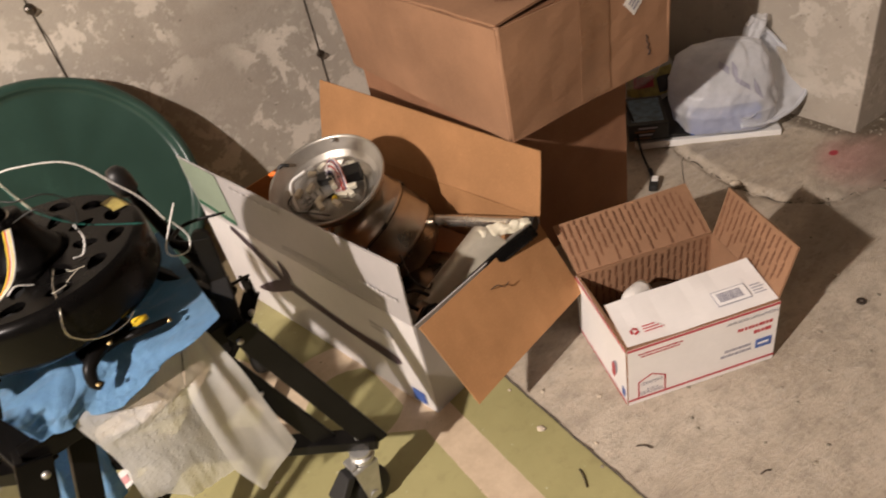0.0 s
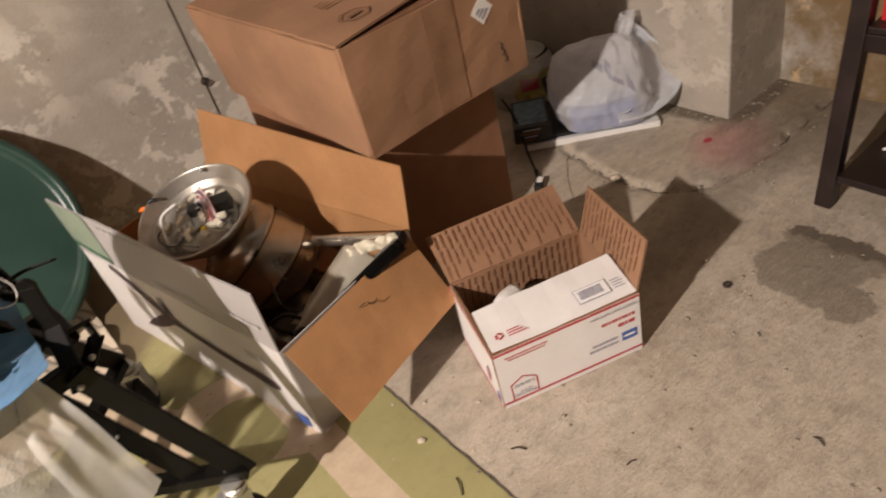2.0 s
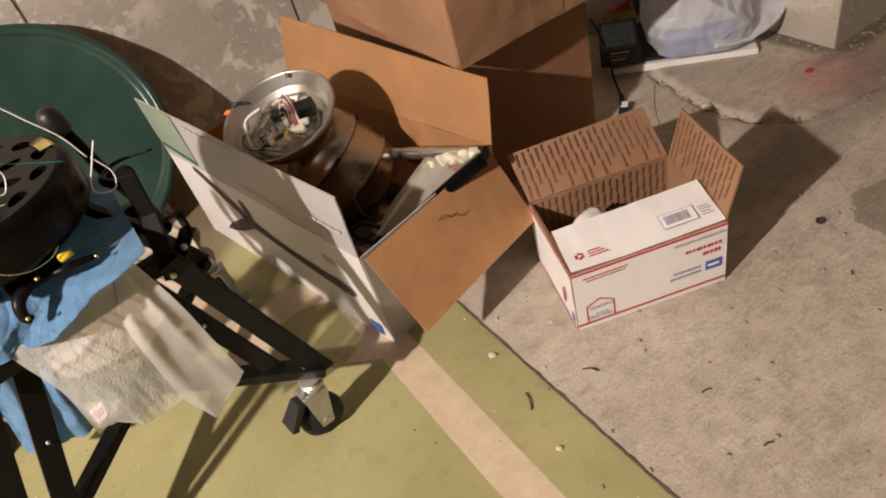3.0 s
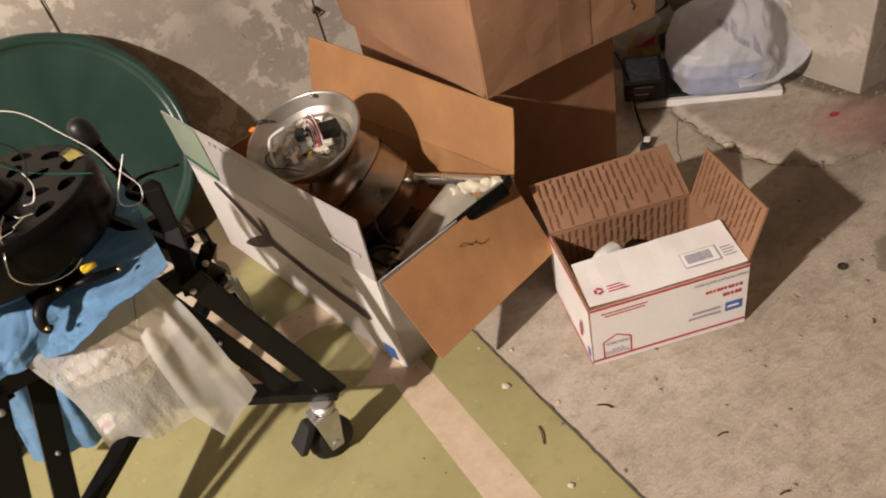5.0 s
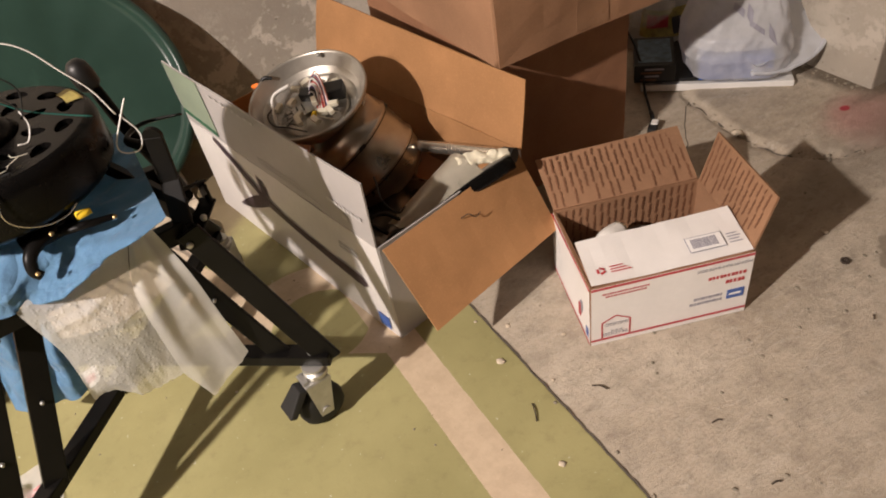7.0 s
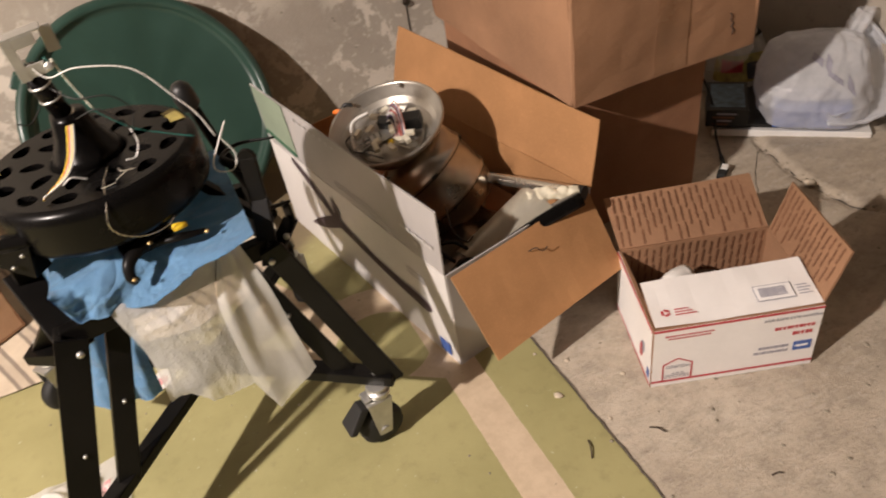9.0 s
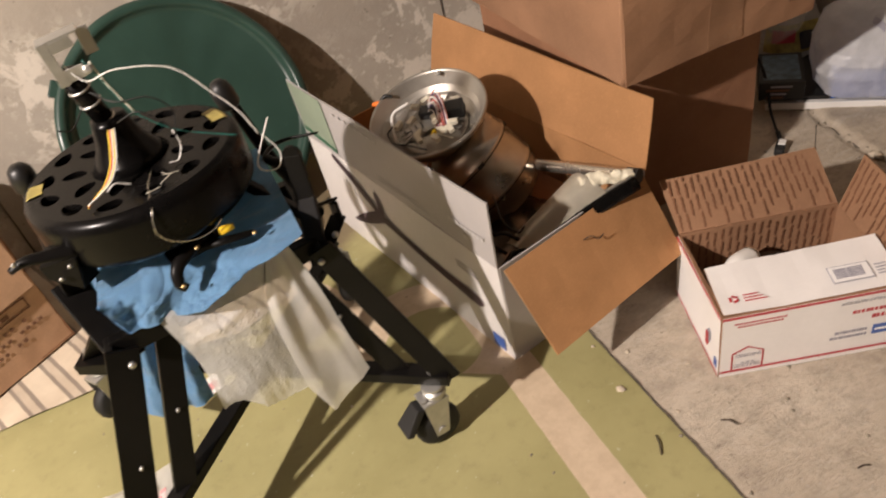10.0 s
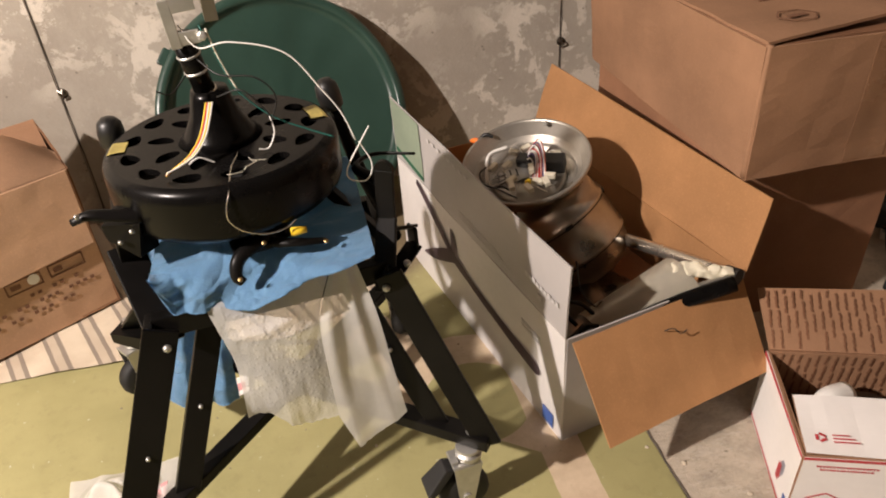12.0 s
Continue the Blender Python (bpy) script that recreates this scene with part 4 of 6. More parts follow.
    fz = (fz - fe * fz.dot(fe)).normalized()
    part("mint_block", decal(fo, fe, fz, (0.008, 0.160, 0.020, 0.149), 0.0030), MINT_PRINT, nflap, "printed mint green block")
    part("green_line", strap(fo + fe * 0.012 + fz * 0.030 - FV * 0.0042, fo + fe * 0.160 + fz * 0.018 - FV * 0.0042, 0.010, 0.0008, -FV, 0), GREEN_INK, nflap, "dark green printed line")
    for k in range(8):
        part("printed_mark", decal(fo, fe, fz, (0.20 + 0.024 * k, 0.211 + 0.024 * k, 0.128, 0.1345), 0.0030), FAINT_INK, nflap)
    for k in range(9):
        part("printed_mark", decal(fo, fe, fz, (0.585 + 0.0115 * k, 0.593 + 0.0115 * k, 0.050, 0.059 - 0.002 * (k % 2)), 0.0030), FAINT_INK, nflap)
    part("printed_mark", decal(fo, fe, fz, (0.622, 0.636, 0.026, 0.036), 0.0030), FAINT_INK, nflap)
    for k in range(3):
        part("printed_line", decal(fo, fe, fz, (0.33, 0.55 - 0.03 * k, 0.018 + 0.007 * k, 0.0195 + 0.007 * k), 0.0030), FAINT_INK, nflap)
    for k in range(5):
        part("printed_line", decal(fb(0, 0, 0), FV, (0, 0, 1), (0.25, 0.34 - 0.02 * (k % 2), 0.02 + 0.009 * k, 0.024 + 0.009 * k), 0.004), GREY_INK, front)
    part("torn_tape", panel(fb(-0.004, 0.24, 0.004), fb(-0.004, 0.335, 0.004), fb(-0.006, 0.335, 0.022), fb(-0.006, 0.24, 0.018), 0.001, 6, 0.004, 39), TAPE, front, "dark strip of parcel tape")


fan_carton()

# ---------------------------------------------------------------- nickel fan in the carton
AX = Vector((-0.211, -0.166, 1.0)).normalized()
BODY = Vector((0.597, -0.477, -1.0)).normalized()
FT = Vector((0.577, 1.274, 0.3626))


def nickel_fan():
    c = thing("nickel_fan_motor", "brushed nickel ceiling fan motor with loose wiring, lying in its carton", "ceiling fan", (0.70, 1.22, 0.02))
    o = FT - AX * 0.31
    dish = [(0.066, 0.236), (0.078, 0.242), (0.090, 0.262), (0.108, 0.280), (0.121, 0.293), (0.1255, 0.302), (0.1258, 0.307), (0.1235, 0.310), (0.1205, 0.3085), (0.1185, 0.3050), (0.1160, 0.2990), (0.1060, 0.2840), (0.1045, 0.2805), (0.1020, 0.2800), (0.1000, 0.2755), (0.0965, 0.2745), (0.0935, 0.2680), (0.0890, 0.2560), (0.0, 0.254)]
    part("canopy", turned(dish, o, AX, 96), SATIN, c, "flared brushed nickel canopy with stepped rim", True)
    bo = FT + Vector((0.0077, 0.0148, -0.0525))
    prof = [(0.030, 0.022), (0.050, 0.036), (0.070, 0.047), (0.090, 0.054), (0.100, 0.062), (0.1045, 0.080), (0.1055, 0.092), (0.1085, 0.0945), (0.1095, 0.098), (0.1085, 0.1015), (0.1065, 0.104), (0.1075, 0.135), (0.1070, 0.166), (0.1090, 0.169), (0.1100, 0.173), (0.1090, 0.177), (0.1060, 0.180), (0.1000, 0.205), (0.084, 0.228), (0.055, 0.240), (0.0, 0.243)]
    part("housing", turned(prof, bo, BODY, 96), STEEL_WARM, c, "", True)
    for h in (0.1035, 0.179):
        part("band", turned([(0.1062, h - 0.0016), (0.1082, h - 0.0012), (0.1082, h + 0.0012), (0.1062, h + 0.0016)], bo, BODY, 96, False), BLACK_PLASTIC, c, "dark seam band", True)
    be = BODY.orthogonal().normalized()
    bg = BODY.cross(be)
    e = AX.cross(Vector((0, 0, 1))).normalized()
    g = AX.cross(e).normalized()
    if g.z < 0:
        e, g = -e, -g

    def at(a, b, h):
        if h > 0.2 and math.hypot(a, b) < 0.076:
            a, b = 1.28 * a, 1.28 * b
        return o + e * a + g * b + AX * (h if h < 0.2 or math.hypot(a, b) > 0.10 else h - 0.028)
    for k in range(5):
        a = 2 * math.pi * (k + 0.35) / 5
        part("vent_slot", oriented(bo + (be * math.cos(a) + bg * math.sin(a)) * 0.1075 + BODY * 0.1015, bg * math.cos(a) - be * math.sin(a), BODY, be * math.cos(a) + bg * math.sin(a), 0.016, 0.008, 0.008, 0.001), BLACK_PLASTIC, c, "dark slot")
    part("switch_cup", turned([(0.0, 0.2535), (0.070, 0.2535), (0.074, 0.259), (0.068, 0.263), (0.0, 0.262)], o, AX, 40), SATIN, c, "recessed centre plate", True)
    part("capacitor", oriented(at(0.028, 0.026, 0.312), e + g * 0.4, AX, g - e * 0.4, 0.050, 0.028, 0.030, 0.003), BLACK_PLASTIC, c, "black capacitor block")
    part("receiver", oriented(at(-0.012, 0.018, 0.309), e + g * 0.2, AX, g - e * 0.2, 0.040, 0.020, 0.024, 0.003), BLACK_PLASTIC, c)
    rnd = random.Random(11)
    for k, (a, b) in enumerate([(-0.040, 0.024), (-0.025, 0.036), (0.012, -0.006), (0.03, -0.018), (-0.005, -0.035), (0.005, -0.05), (0.04, 0.0), (-0.03, -0.01), (0.048, -0.022), (0.022, 0.046), (-0.048, -0.022), (0.032, -0.044)]):
        part("connector", oriented(at(a, b, 0.312 + 0.006 * (k % 3)), e * math.cos(k * 1.1) + g * math.sin(k * 1.1), -e * math.sin(k * 1.1) + g * math.cos(k * 1.1), AX, 0.021, 0.011, 0.010, 0.0015), CREAM_PLASTIC, c, "cream wire connector")
    part("wire_nut", turned([(0.005, 0), (0.006, 0.008), (0.003, 0.016)], at(0.018, -0.030, 0.312), AX + e * 0.6, 12), YELLOW_PLASTIC, c, "yellow wire nut")
    wires = [PINK_WIRE, WHITE_PLASTIC, PURPLE_WIRE, PINK_WIRE, BLACK_PLASTIC, WHITE_PLASTIC, RED_WIRE, WHITE_PLASTIC]
    # a bundle that arches from the left plug over to the white plugs
    for k in range(14):
        q = k / 13
        a0, b0 = -0.022 + 0.010 * q + rnd.uniform(-0.002, 0.002), 0.034 - 0.022 * q
        a1, b1 = 0.036 - 0.022 * q, -0.006 + 0.004 * rnd.uniform(-1, 1) - 0.008 * q
        rise = 0.012 + 0.012 * (1 - q) + rnd.uniform(-0.003, 0.003)
        pts = [at(a0, b0, 0.308), at(a0 + 0.30 * (a1 - a0), b0 + 0.010 * (1 - q), 0.314 + rise), at(a0 + 0.68 * (a1 - a0), 0.55 * b0 + 0.45 * b1 + 0.008, 0.312 + rise), at(a1, b1, 0.310)]
        part("wire", tube(pts, 0.00135, 5, 6), wires[k % 8], c, "", True)
    for k in range(7):
        a0, b0 = rnd.uniform(-0.05, 0.03), rnd.uniform(-0.05, 0.0)
        pts = [at(a0, b0, 0.300), at(a0 + rnd.uniform(-0.01, 0.02), b0 + rnd.uniform(-0.012, 0.012), 0.312), at(a0 + rnd.uniform(0.0, 0.03), b0 - rnd.uniform(-0.01, 0.02), 0.306)]
        part("wire", tube(pts, 0.0012, 5, 5), (BLACK_PLASTIC, WHITE_PLASTIC, CREAM_PLASTIC)[k % 3], c, "", True)
    part("hanger_strap", oriented(at(-0.022, -0.012, 0.296), e * 0.7 + g * 0.7, g * 0.7 - e * 0.7, AX, 0.085, 0.034, 0.003, 0.001), ZINC, c, "flat slotted zinc hanger strap")
    for k in range(4):
        part("strap_slot", oriented(at(-0.040 + 0.007 * k, -0.024 + 0.007 * k, 0.2982), g * 0.7 - e * 0.7, e * 0.7 + g * 0.7, AX, 0.020, 0.003, 0.0012), BLACK_PLASTIC, c)
    part("white_lead", tube([at(-0.055, 0.03, 0.315), at(-0.070, 0.0, 0.318), at(-0.066, -0.045, 0.314), at(-0.050, -0.066, 0.306)], 0.0036, 7, 6), WHITE_PLASTIC, c, "thick white lead", True)
    part("black_lead", tube([at(0.02, -0.06, 0.31), at(-0.02, -0.075, 0.315), at(-0.055, -0.072, 0.312), at(-0.075, -0.055, 0.318), at(-0.05, -0.035, 0.33)], 0.0016, 6, 6), BLACK_PLASTIC, c, "black lead", True)
    def crinkle(u, v):
        a, r = 2.4 + 2.6 * u, 0.028 + 0.045 * v
        n = noise.noise(Vector((u * 6, v * 5, 1)))
        return at(r * math.cos(a), r * math.sin(a), 0.306 + 0.016 * (1 - v) + 0.010 * n)
    part("film_cover", surface_grid(crinkle, 30, 14), CLEAR_BAG, c, "crinkled clear plastic film", True)
    part("rim_screw", turned([(0.006, 0), (0.006, 0.003), (0.002, 0.005)], at(-0.02, 0.107, 0.309), AX, 14), ZINC, c)
    part("wire_nut", turned([(0.004, 0), (0.0065, 0.010), (0.0035, 0.022)], at(-0.128, 0.020, 0.300), -e - AX * 0.3, 12), ORANGE_PLASTIC, c, "orange wire nut")
    part("black_lead", tube([at(-0.128, 0.020, 0.300), at(-0.116, 0.030, 0.312), at(-0.102, 0.036, 0.306)], 0.0038, 7, 4), BLACK_PLASTIC, c)


nickel_fan()

# downrod, canopy and brackets beside the motor
rod = thing("nickel_downrod", "nickel downrod tube in a clear bag, end capped black", "fan part", (0.75, 1.0, 0.2))
part("tube", tube([(0.735, 1.205, 0.198), (0.785, 1.09, 0.222), (0.840, 0.958, 0.250)], 0.0125, 18, 3), STEEL, rod, "", True)
part("end_cap", tube([(0.834, 0.966, 0.249), (0.845, 0.944, 0.252)], 0.015, 18, 1), BLACK_RUBBER, rod, "black rubber end")
arm = thing("nickel_blade_arm", "nickel blade arm wrapped in cream foam", "fan part", (0.72, 0.95, 0.2))
part("plate", surface_grid(lambda u, v: Vector((0.588, 1.012, 0.180)).lerp(Vector((0.752, 1.024, 0.258)), u) + Vector((0.022, -0.080, -0.008)) * v + Vector((-0.008, 0, 0.022)) * math.sin(math.pi * v), 24, 14, 0.004), PALE_NICKEL, arm, "curved bright nickel plate", True)
part("edge", tube([(0.600, 0.940, 0.178), (0.655, 0.938, 0.205), (0.74, 0.936, 0.232), (0.832, 0.934, 0.250)], 0.014, 12, 5, 0.6), BLACK_GLOSS, arm, "black glossy edge", True)
part("edge_trim", tube([(0.610, 0.958, 0.186), (0.69, 0.955, 0.222), (0.78, 0.950, 0.248), (0.835, 0.944, 0.258)], 0.0045, 8, 5), SATIN, arm, "", True)
foam = tube([(0.738, 0.988, 0.257), (0.768, 0.973, 0.265), (0.800, 0.958, 0.265), (0.832, 0.950, 0.264)], 0.0150, 16, 10, 0.8, 0.55)
for v in foam.verts:
    v.co += Vector((noise.noise(v.co * 70), noise.noise(v.co * 70 + Vector((9, 0, 0))), noise.noise(v.co * 70 + Vector((0, 9, 0))))) * 0.007
part("foam_wrap", foam, FOAM, arm, "crumpled cream foam")
part("screw", turned([(0.006, 0), (0.006, 0.003), (0.002, 0.004)], (0.604, 0.926, 0.196), (-0.2, -0.6, 0.8), 12), ZINC, arm)
lead = thing("black_cable", "black cable bundle in the fan carton", "cable", (0.58, 0.97, 0.1))
part("loop", tube([(0.545, 0.925, 0.16), (0.57, 0.95, 0.205), (0.61, 0.965, 0.19), (0.585, 1.0, 0.215), (0.555, 1.02, 0.20), (0.575, 0.985, 0.18)], 0.004, 7, 7), BLACK_RUBBER, lead, "", True)
part("plug", oriented((0.568, 0.945, 0.185), (1, 0.4, 0.5), (-0.4, 1, 0), Vector((1, 0.4, 0.5)).cross(Vector((-0.4, 1, 0))), 0.045, 0.03, 0.025, 0.006), BLACK_RUBBER, lead)
part("wire", tube([(0.60, 1.06, 0.26), (0.585, 1.0, 0.245), (0.60, 0.975, 0.225), (0.625, 1.0, 0.21)], 0.002, 6, 6), BLACK_RUBBER, lead, "", True)
# small marks and the shadow by the flap hinge, drawn as a black thread
part("hinge_shadow_marks", tube([(0.688, 0.895, 0.214), (0.700, 0.888, 0.222), (0.712, 0.884, 0.212), (0.724, 0.886, 0.216)], 0.0010, 5, 5), BLACK_RUBBER, lead)
tray = thing("dark_packing_insert", "dark folded packing inserts in the fan carton", "packing", fb(0.3, 0.18, 0.01))
part("tray", panel(fb(0.02, 0.02, 0.055), fb(0.02, FW - 0.02, 0.085), fb(0.30, FW - 0.02, 0.09), fb(0.30, 0.02, 0.07), 0.08, 8, 0.008, 50), CARD_DARK, tray, "dark cardboard insert")
part("tray", panel(fb(0.31, 0.02, 0.06), fb(0.31, FW - 0.02, 0.08), fb(FL - 0.02, FW - 0.02, 0.10), fb(FL - 0.02, 0.02, 0.09), 0.08, 8, 0.008, 51), CARD_DARK, tray, "dark cardboard insert")
part("grey_bag", surface_grid(lambda u, v: fb(0.05 + 0.25 * u, 0.05 + 0.27 * v, 0.118 + 0.03 * math.sin(math.pi * u) * math.sin(math.pi * v) + 0.02 * noise.noise(Vector((u * 5, v * 5, 2)))), 30, 30), STEEL_DARK, tray, "dark crumpled plastic", True)
part("black_part", tube([fb(0.03, 0.06, 0.135), fb(0.06, 0.12, 0.155), fb(0.04, 0.19, 0.150), fb(0.09, 0.25, 0.145)], 0.018, 10, 6, 0.7), BLACK_GLOSS, tray, "glossy black part", True)

# ---------------------------------------------------------------- green plastic lid against the wall
GC = Vector((0.139, 1.772, 0.311))
GN = Vector((0.16, -0.80, 0.42)).normalized()


def green_lid():
    c = thing("green_tub_lid", "large round dark green plastic lid leaning on the wall", "tub lid", (0.15, 1.68, 0))
    R = 0.301
    prof = [(0.0, -0.010), (R * 0.87, -0.009), (R * 0.90, -0.005), (R * 0.915, 0.006), (R * 0.925, 0.012), (R * 0.945, 0.015), (R * 0.985, 0.013), (R, 0.005), (R * 1.0, -0.030), (R * 0.985, -0.032), (R * 0.975, -0.004), (R * 0.93, 0.004), (R * 0.90, -0.016), (0.0, -0.020)]
    bm = turned(prof, GC, GN, 96)
    for v in bm.verts:
        d = v.co - GC
        v.co += GN * (0.015 * noise.noise(d * 5) + 0.005 * noise.noise(d * 13)) + d * 0.012 * noise.noise(d * 6 + Vector((5, 0, 0)))
    part("disc", bm, GREEN_PLASTIC, c, "", True)
    e = GN.cross(Vector((0, 0, 1))).normalized()
    g = e.cross(GN).normalized()
    a = 0.67
    part("lug", oriented(GC + (e * math.cos(a) + g * math.sin(a)) * (R + 0.004), e * math.cos(a) + g * math.sin(a), GN, (e * math.cos(a) + g * math.sin(a)).cross(GN), 0.02, 0.02, 0.04, 0.004), GREEN_PLASTIC, c, "small moulded lug")


green_lid()

# striped rug under it, and the open carton on the rug
def rug_point(u, v):
    x, y = -0.85 + 1.16 * u, 1.325 + 0.62 * v
    y += 0.02 * math.sin(5 * u) * (1 - v)
    z = 0.006 + 0.006 * noise.noise(Vector((x * 9, y * 9, 2))) + 0.010 * max(0, noise.noise(Vector((x * 4, y * 5, 8))))
    if x > 0.05:
        y += 0.12 * (x - 0.05) / 0.26 * (1 - v)
        z += 0.02 * (x - 0.05) / 0.26 * abs(math.sin(14 * v))
    return Vector((x, y, max(z, 0.004)))


alone("striped_rug", surface_grid(rug_point, 90, 50), RUG, "beige cotton rug with thin grey-brown stripes on the floor", "rug", True)

LB = Vector((-0.318, 1.555, 0.012))
LU, LV = Vector((-0.843, -0.538, 0)), Vector((-0.40, 0.92, 0)).normalized()
LW, LD, LH = 0.46, 0.33, 0.345


def open_carton():
    c = thing("open_carton", "brown cardboard carton, top flap bulging, standing on the striped rug", "cardboard box", LB)

    def p(u, v, z):
        return LB + LU * u + LV * v + Vector((0, 0, z))
    t = 0.005
    front = part("front_side", panel(p(LW, 0, 0), p(0, 0, 0), p(0.0, 0, LH), p(LW, 0, LH), t, 12, 0.005, 61), CARD_PALE, c)
    # right side in darker kraft than the front: its shade put into the colour
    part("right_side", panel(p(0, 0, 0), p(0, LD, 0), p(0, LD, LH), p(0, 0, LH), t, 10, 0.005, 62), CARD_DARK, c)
    part("rear_side", panel(p(0, LD, 0), p(LW, LD, 0), p(LW, LD, LH), p(0, LD, LH), t, 8, 0.004, 63), CARD, c)
    part("left_side", panel(p(LW, LD, 0), p(LW, 0, 0), p(LW, 0, LH), p(LW, LD, LH), t, 8, 0.004, 64), CARD, c)
    part("bottom", panel(p(0, 0, 0.004), p(LW, 0, 0.004), p(LW, LD, 0.004), p(0, LD, 0.004), t, 4), CARD, c)
    nrm = LU.cross(Vector((0, 0, 1)))
    nrm = -nrm if nrm.y > 0 else nrm
    part("front_flap", panel(p(LW, 0, LH) + nrm * 0.006, p(0.004, 0, LH) + nrm * 0.006, p(0.008, 0, LH - 0.17) + nrm * 0.018, p(LW, 0, LH - 0.19) + nrm * 0.020, t, 14, 0.006, 65), CARD_PALE, c, "flap folded down outside, creased")

    def bulge(u, v):
        k = min(1, u * LW / 0.14)
        rise = math.sin(k * math.pi / 2) * 0.075
        return p(u * LW, v * (0.10 + 0.06 * k), LH + 0.002 + rise * math.sin(v * math.pi / 2) + 0.003 * noise.noise(Vector((u * 6, v * 4, 2))))
    part("top_flap", surface_grid(bulge, 40, 16, 0.004), CARD_PALE, c, "top flap folded over, bulging", True)
    part("rear_flap", panel(p(0.01, 0.09, LH - 0.004), p(LW, 0.09, LH - 0.004), p(LW, LD, LH), p(0.0, LD, LH), t, 8, 0.004, 66), CARD, c)
    eu, o = -LU, p(LW, 0, 0)

    def ink(u0, u1, z0, z1, mt=BROWN_INK):
        part("printed_mark", decal(o, eu, (0, 0, 1), (u0, u1, z0, z1), 0.0045 + (0.001 if mt is LABEL else 0)), mt, front)
    for a, b, e2, f2 in ((0.262, 0.335, 0.128, 0.131), (0.262, 0.335, 0.155, 0.158), (0.262, 0.265, 0.128, 0.158), (0.332, 0.335, 0.128, 0.158), (0.350, 0.425, 0.130, 0.133), (0.350, 0.425, 0.157, 0.160), (0.350, 0.353, 0.130, 0.160), (0.422, 0.425, 0.130, 0.160)):
        ink(a, b, e2, f2)
    for row, (u, z) in enumerate(((0.30, 0.108), (0.22, 0.088), (0.20, 0.066))):
        n = (7, 14, 12)[row]
        for k in range(n):
            if k not in (2, 5, 9):
                ink(u + 0.0155 * k, u + 0.0155 * k + 0.0085, z, z + 0.0075)
    ink(0.272, 0.292, 0.138, 0.149)
    ink(0.360, 0.378, 0.139, 0.149)
    part("round_sticker", turned([(0.0, 0), (0.012, 0), (0.012, 0.0008)], o + eu * 0.318 + Vector((0, 0, 0.146)) + nrm * 0.0055, nrm, 24), LABEL, front, "white round sticker")


open_carton()

# ---------------------------------------------------------------- folding stand on castors
HUB_Z = 0.150
C1, C2, C3, C4 = Vector((0.352, 0.818, HUB_Z)), Vector((-0.142, 0.775, HUB_Z)), Vector((-0.214, 1.252, HUB_Z)), Vector((0.300, 1.262, HUB_Z))
B1, B2 = Vector((-0.046, 0.856, 0.415)), Vector((0.247, 0.886, 0.419))


def bolt(p, axis, parent, r=0.0052):
    part("bolt", turned([(r, 0), (r * 1.05, 0.002), (r * 0.8, 0.0055), (0.0, 0.006)], p, axis, 16), ZINC, parent, "zinc bolt head", True)


def castor(stand, foot, heading, brake=True):
    """A swivel castor under a foot: zinc fork, black wheel, black brake pedal."""
    h = Vector(heading).normalized()
    s = Vector((0, 0, 1)).cross(h)
    top = foot - Vector((0, 0, 0.012))
    axle = Vector((foot.x, foot.y, 0.0425)) + h * 0.012
    fork = part("castor_fork", join([turned([(0.019, 0), (0.020, -0.004), (0.015, -0.008), (0.021, -0.012), (0.021, -0.020), (0.012, -0.022)], top, (0, 0, 1), 24),
                             soften(oriented(top - Vector((0, 0, 0.026)) + h * 0.008, h, s, (0, 0, 1), 0.046, 0.038, 0.006), 0.002)]
                            + [hexa([axle + s * k * 0.018 - h * 0.012 - Vector((0, 0, 0.012)), axle + s * k * 0.018 + h * 0.012 - Vector((0, 0, 0.010)), axle + s * k * 0.021 + h * 0.012 - Vector((0, 0, 0.010)), axle + s * k * 0.021 - h * 0.012 - Vector((0, 0, 0.012)),
                                     top + s * k * 0.017 - h * 0.016 - Vector((0, 0, 0.026)), top + s * k * 0.017 + h * 0.030 - Vector((0, 0, 0.026)), top + s * k * 0.020 + h * 0.030 - Vector((0, 0, 0.026)), top + s * k * 0.020 - h * 0.016 - Vector((0, 0, 0.026))]) for k in (-1, 1)]), ZINC, stand, "zinc-plated castor fork", False)
    wheel = part("wheel", turned([(0.012, -0.015), (0.034, -0.015), (0.040, -0.011), (0.0425, 0.0), (0.040, 0.011), (0.034, 0.015), (0.012, 0.015)], axle, s, 40), BLACK_RUBBER, fork, "black rubber castor wheel", True)
    part("axle_bolt", turned([(0.008, -0.024), (0.008, 0.024)], axle, s, 14), ZINC, fork)
    if brake:
        b0 = top - Vector((0, 0, 0.036)) + h * 0.030
        z = Vector((0, 0, 1))
        pedal = [b0 + h * a + s * b * k + z * d for a, b, d, k in ((0.034, 0.021, -0.040, -1), (0.046, 0.021, -0.034, -1), (0.046, 0.021, -0.034, 1), (0.034, 0.021, -0.040, 1), (-0.004, 0.014, 0.002, -1), (0.012, 0.014, 0.008, -1), (0.012, 0.014, 0.008, 1), (-0.004, 0.014, 0.002, 1))]
        part("brake_pedal", soften(hexa(pedal), 0.003), BLACK_RUBBER, fork, "black plastic brake pedal")
        part("brake_bar", oriented(b0 - h * 0.004 + Vector((0, 0, 0.016)), h, s, (0, 0, 1), 0.010, 0.026, 0.006, 0.001), ZINC, fork)


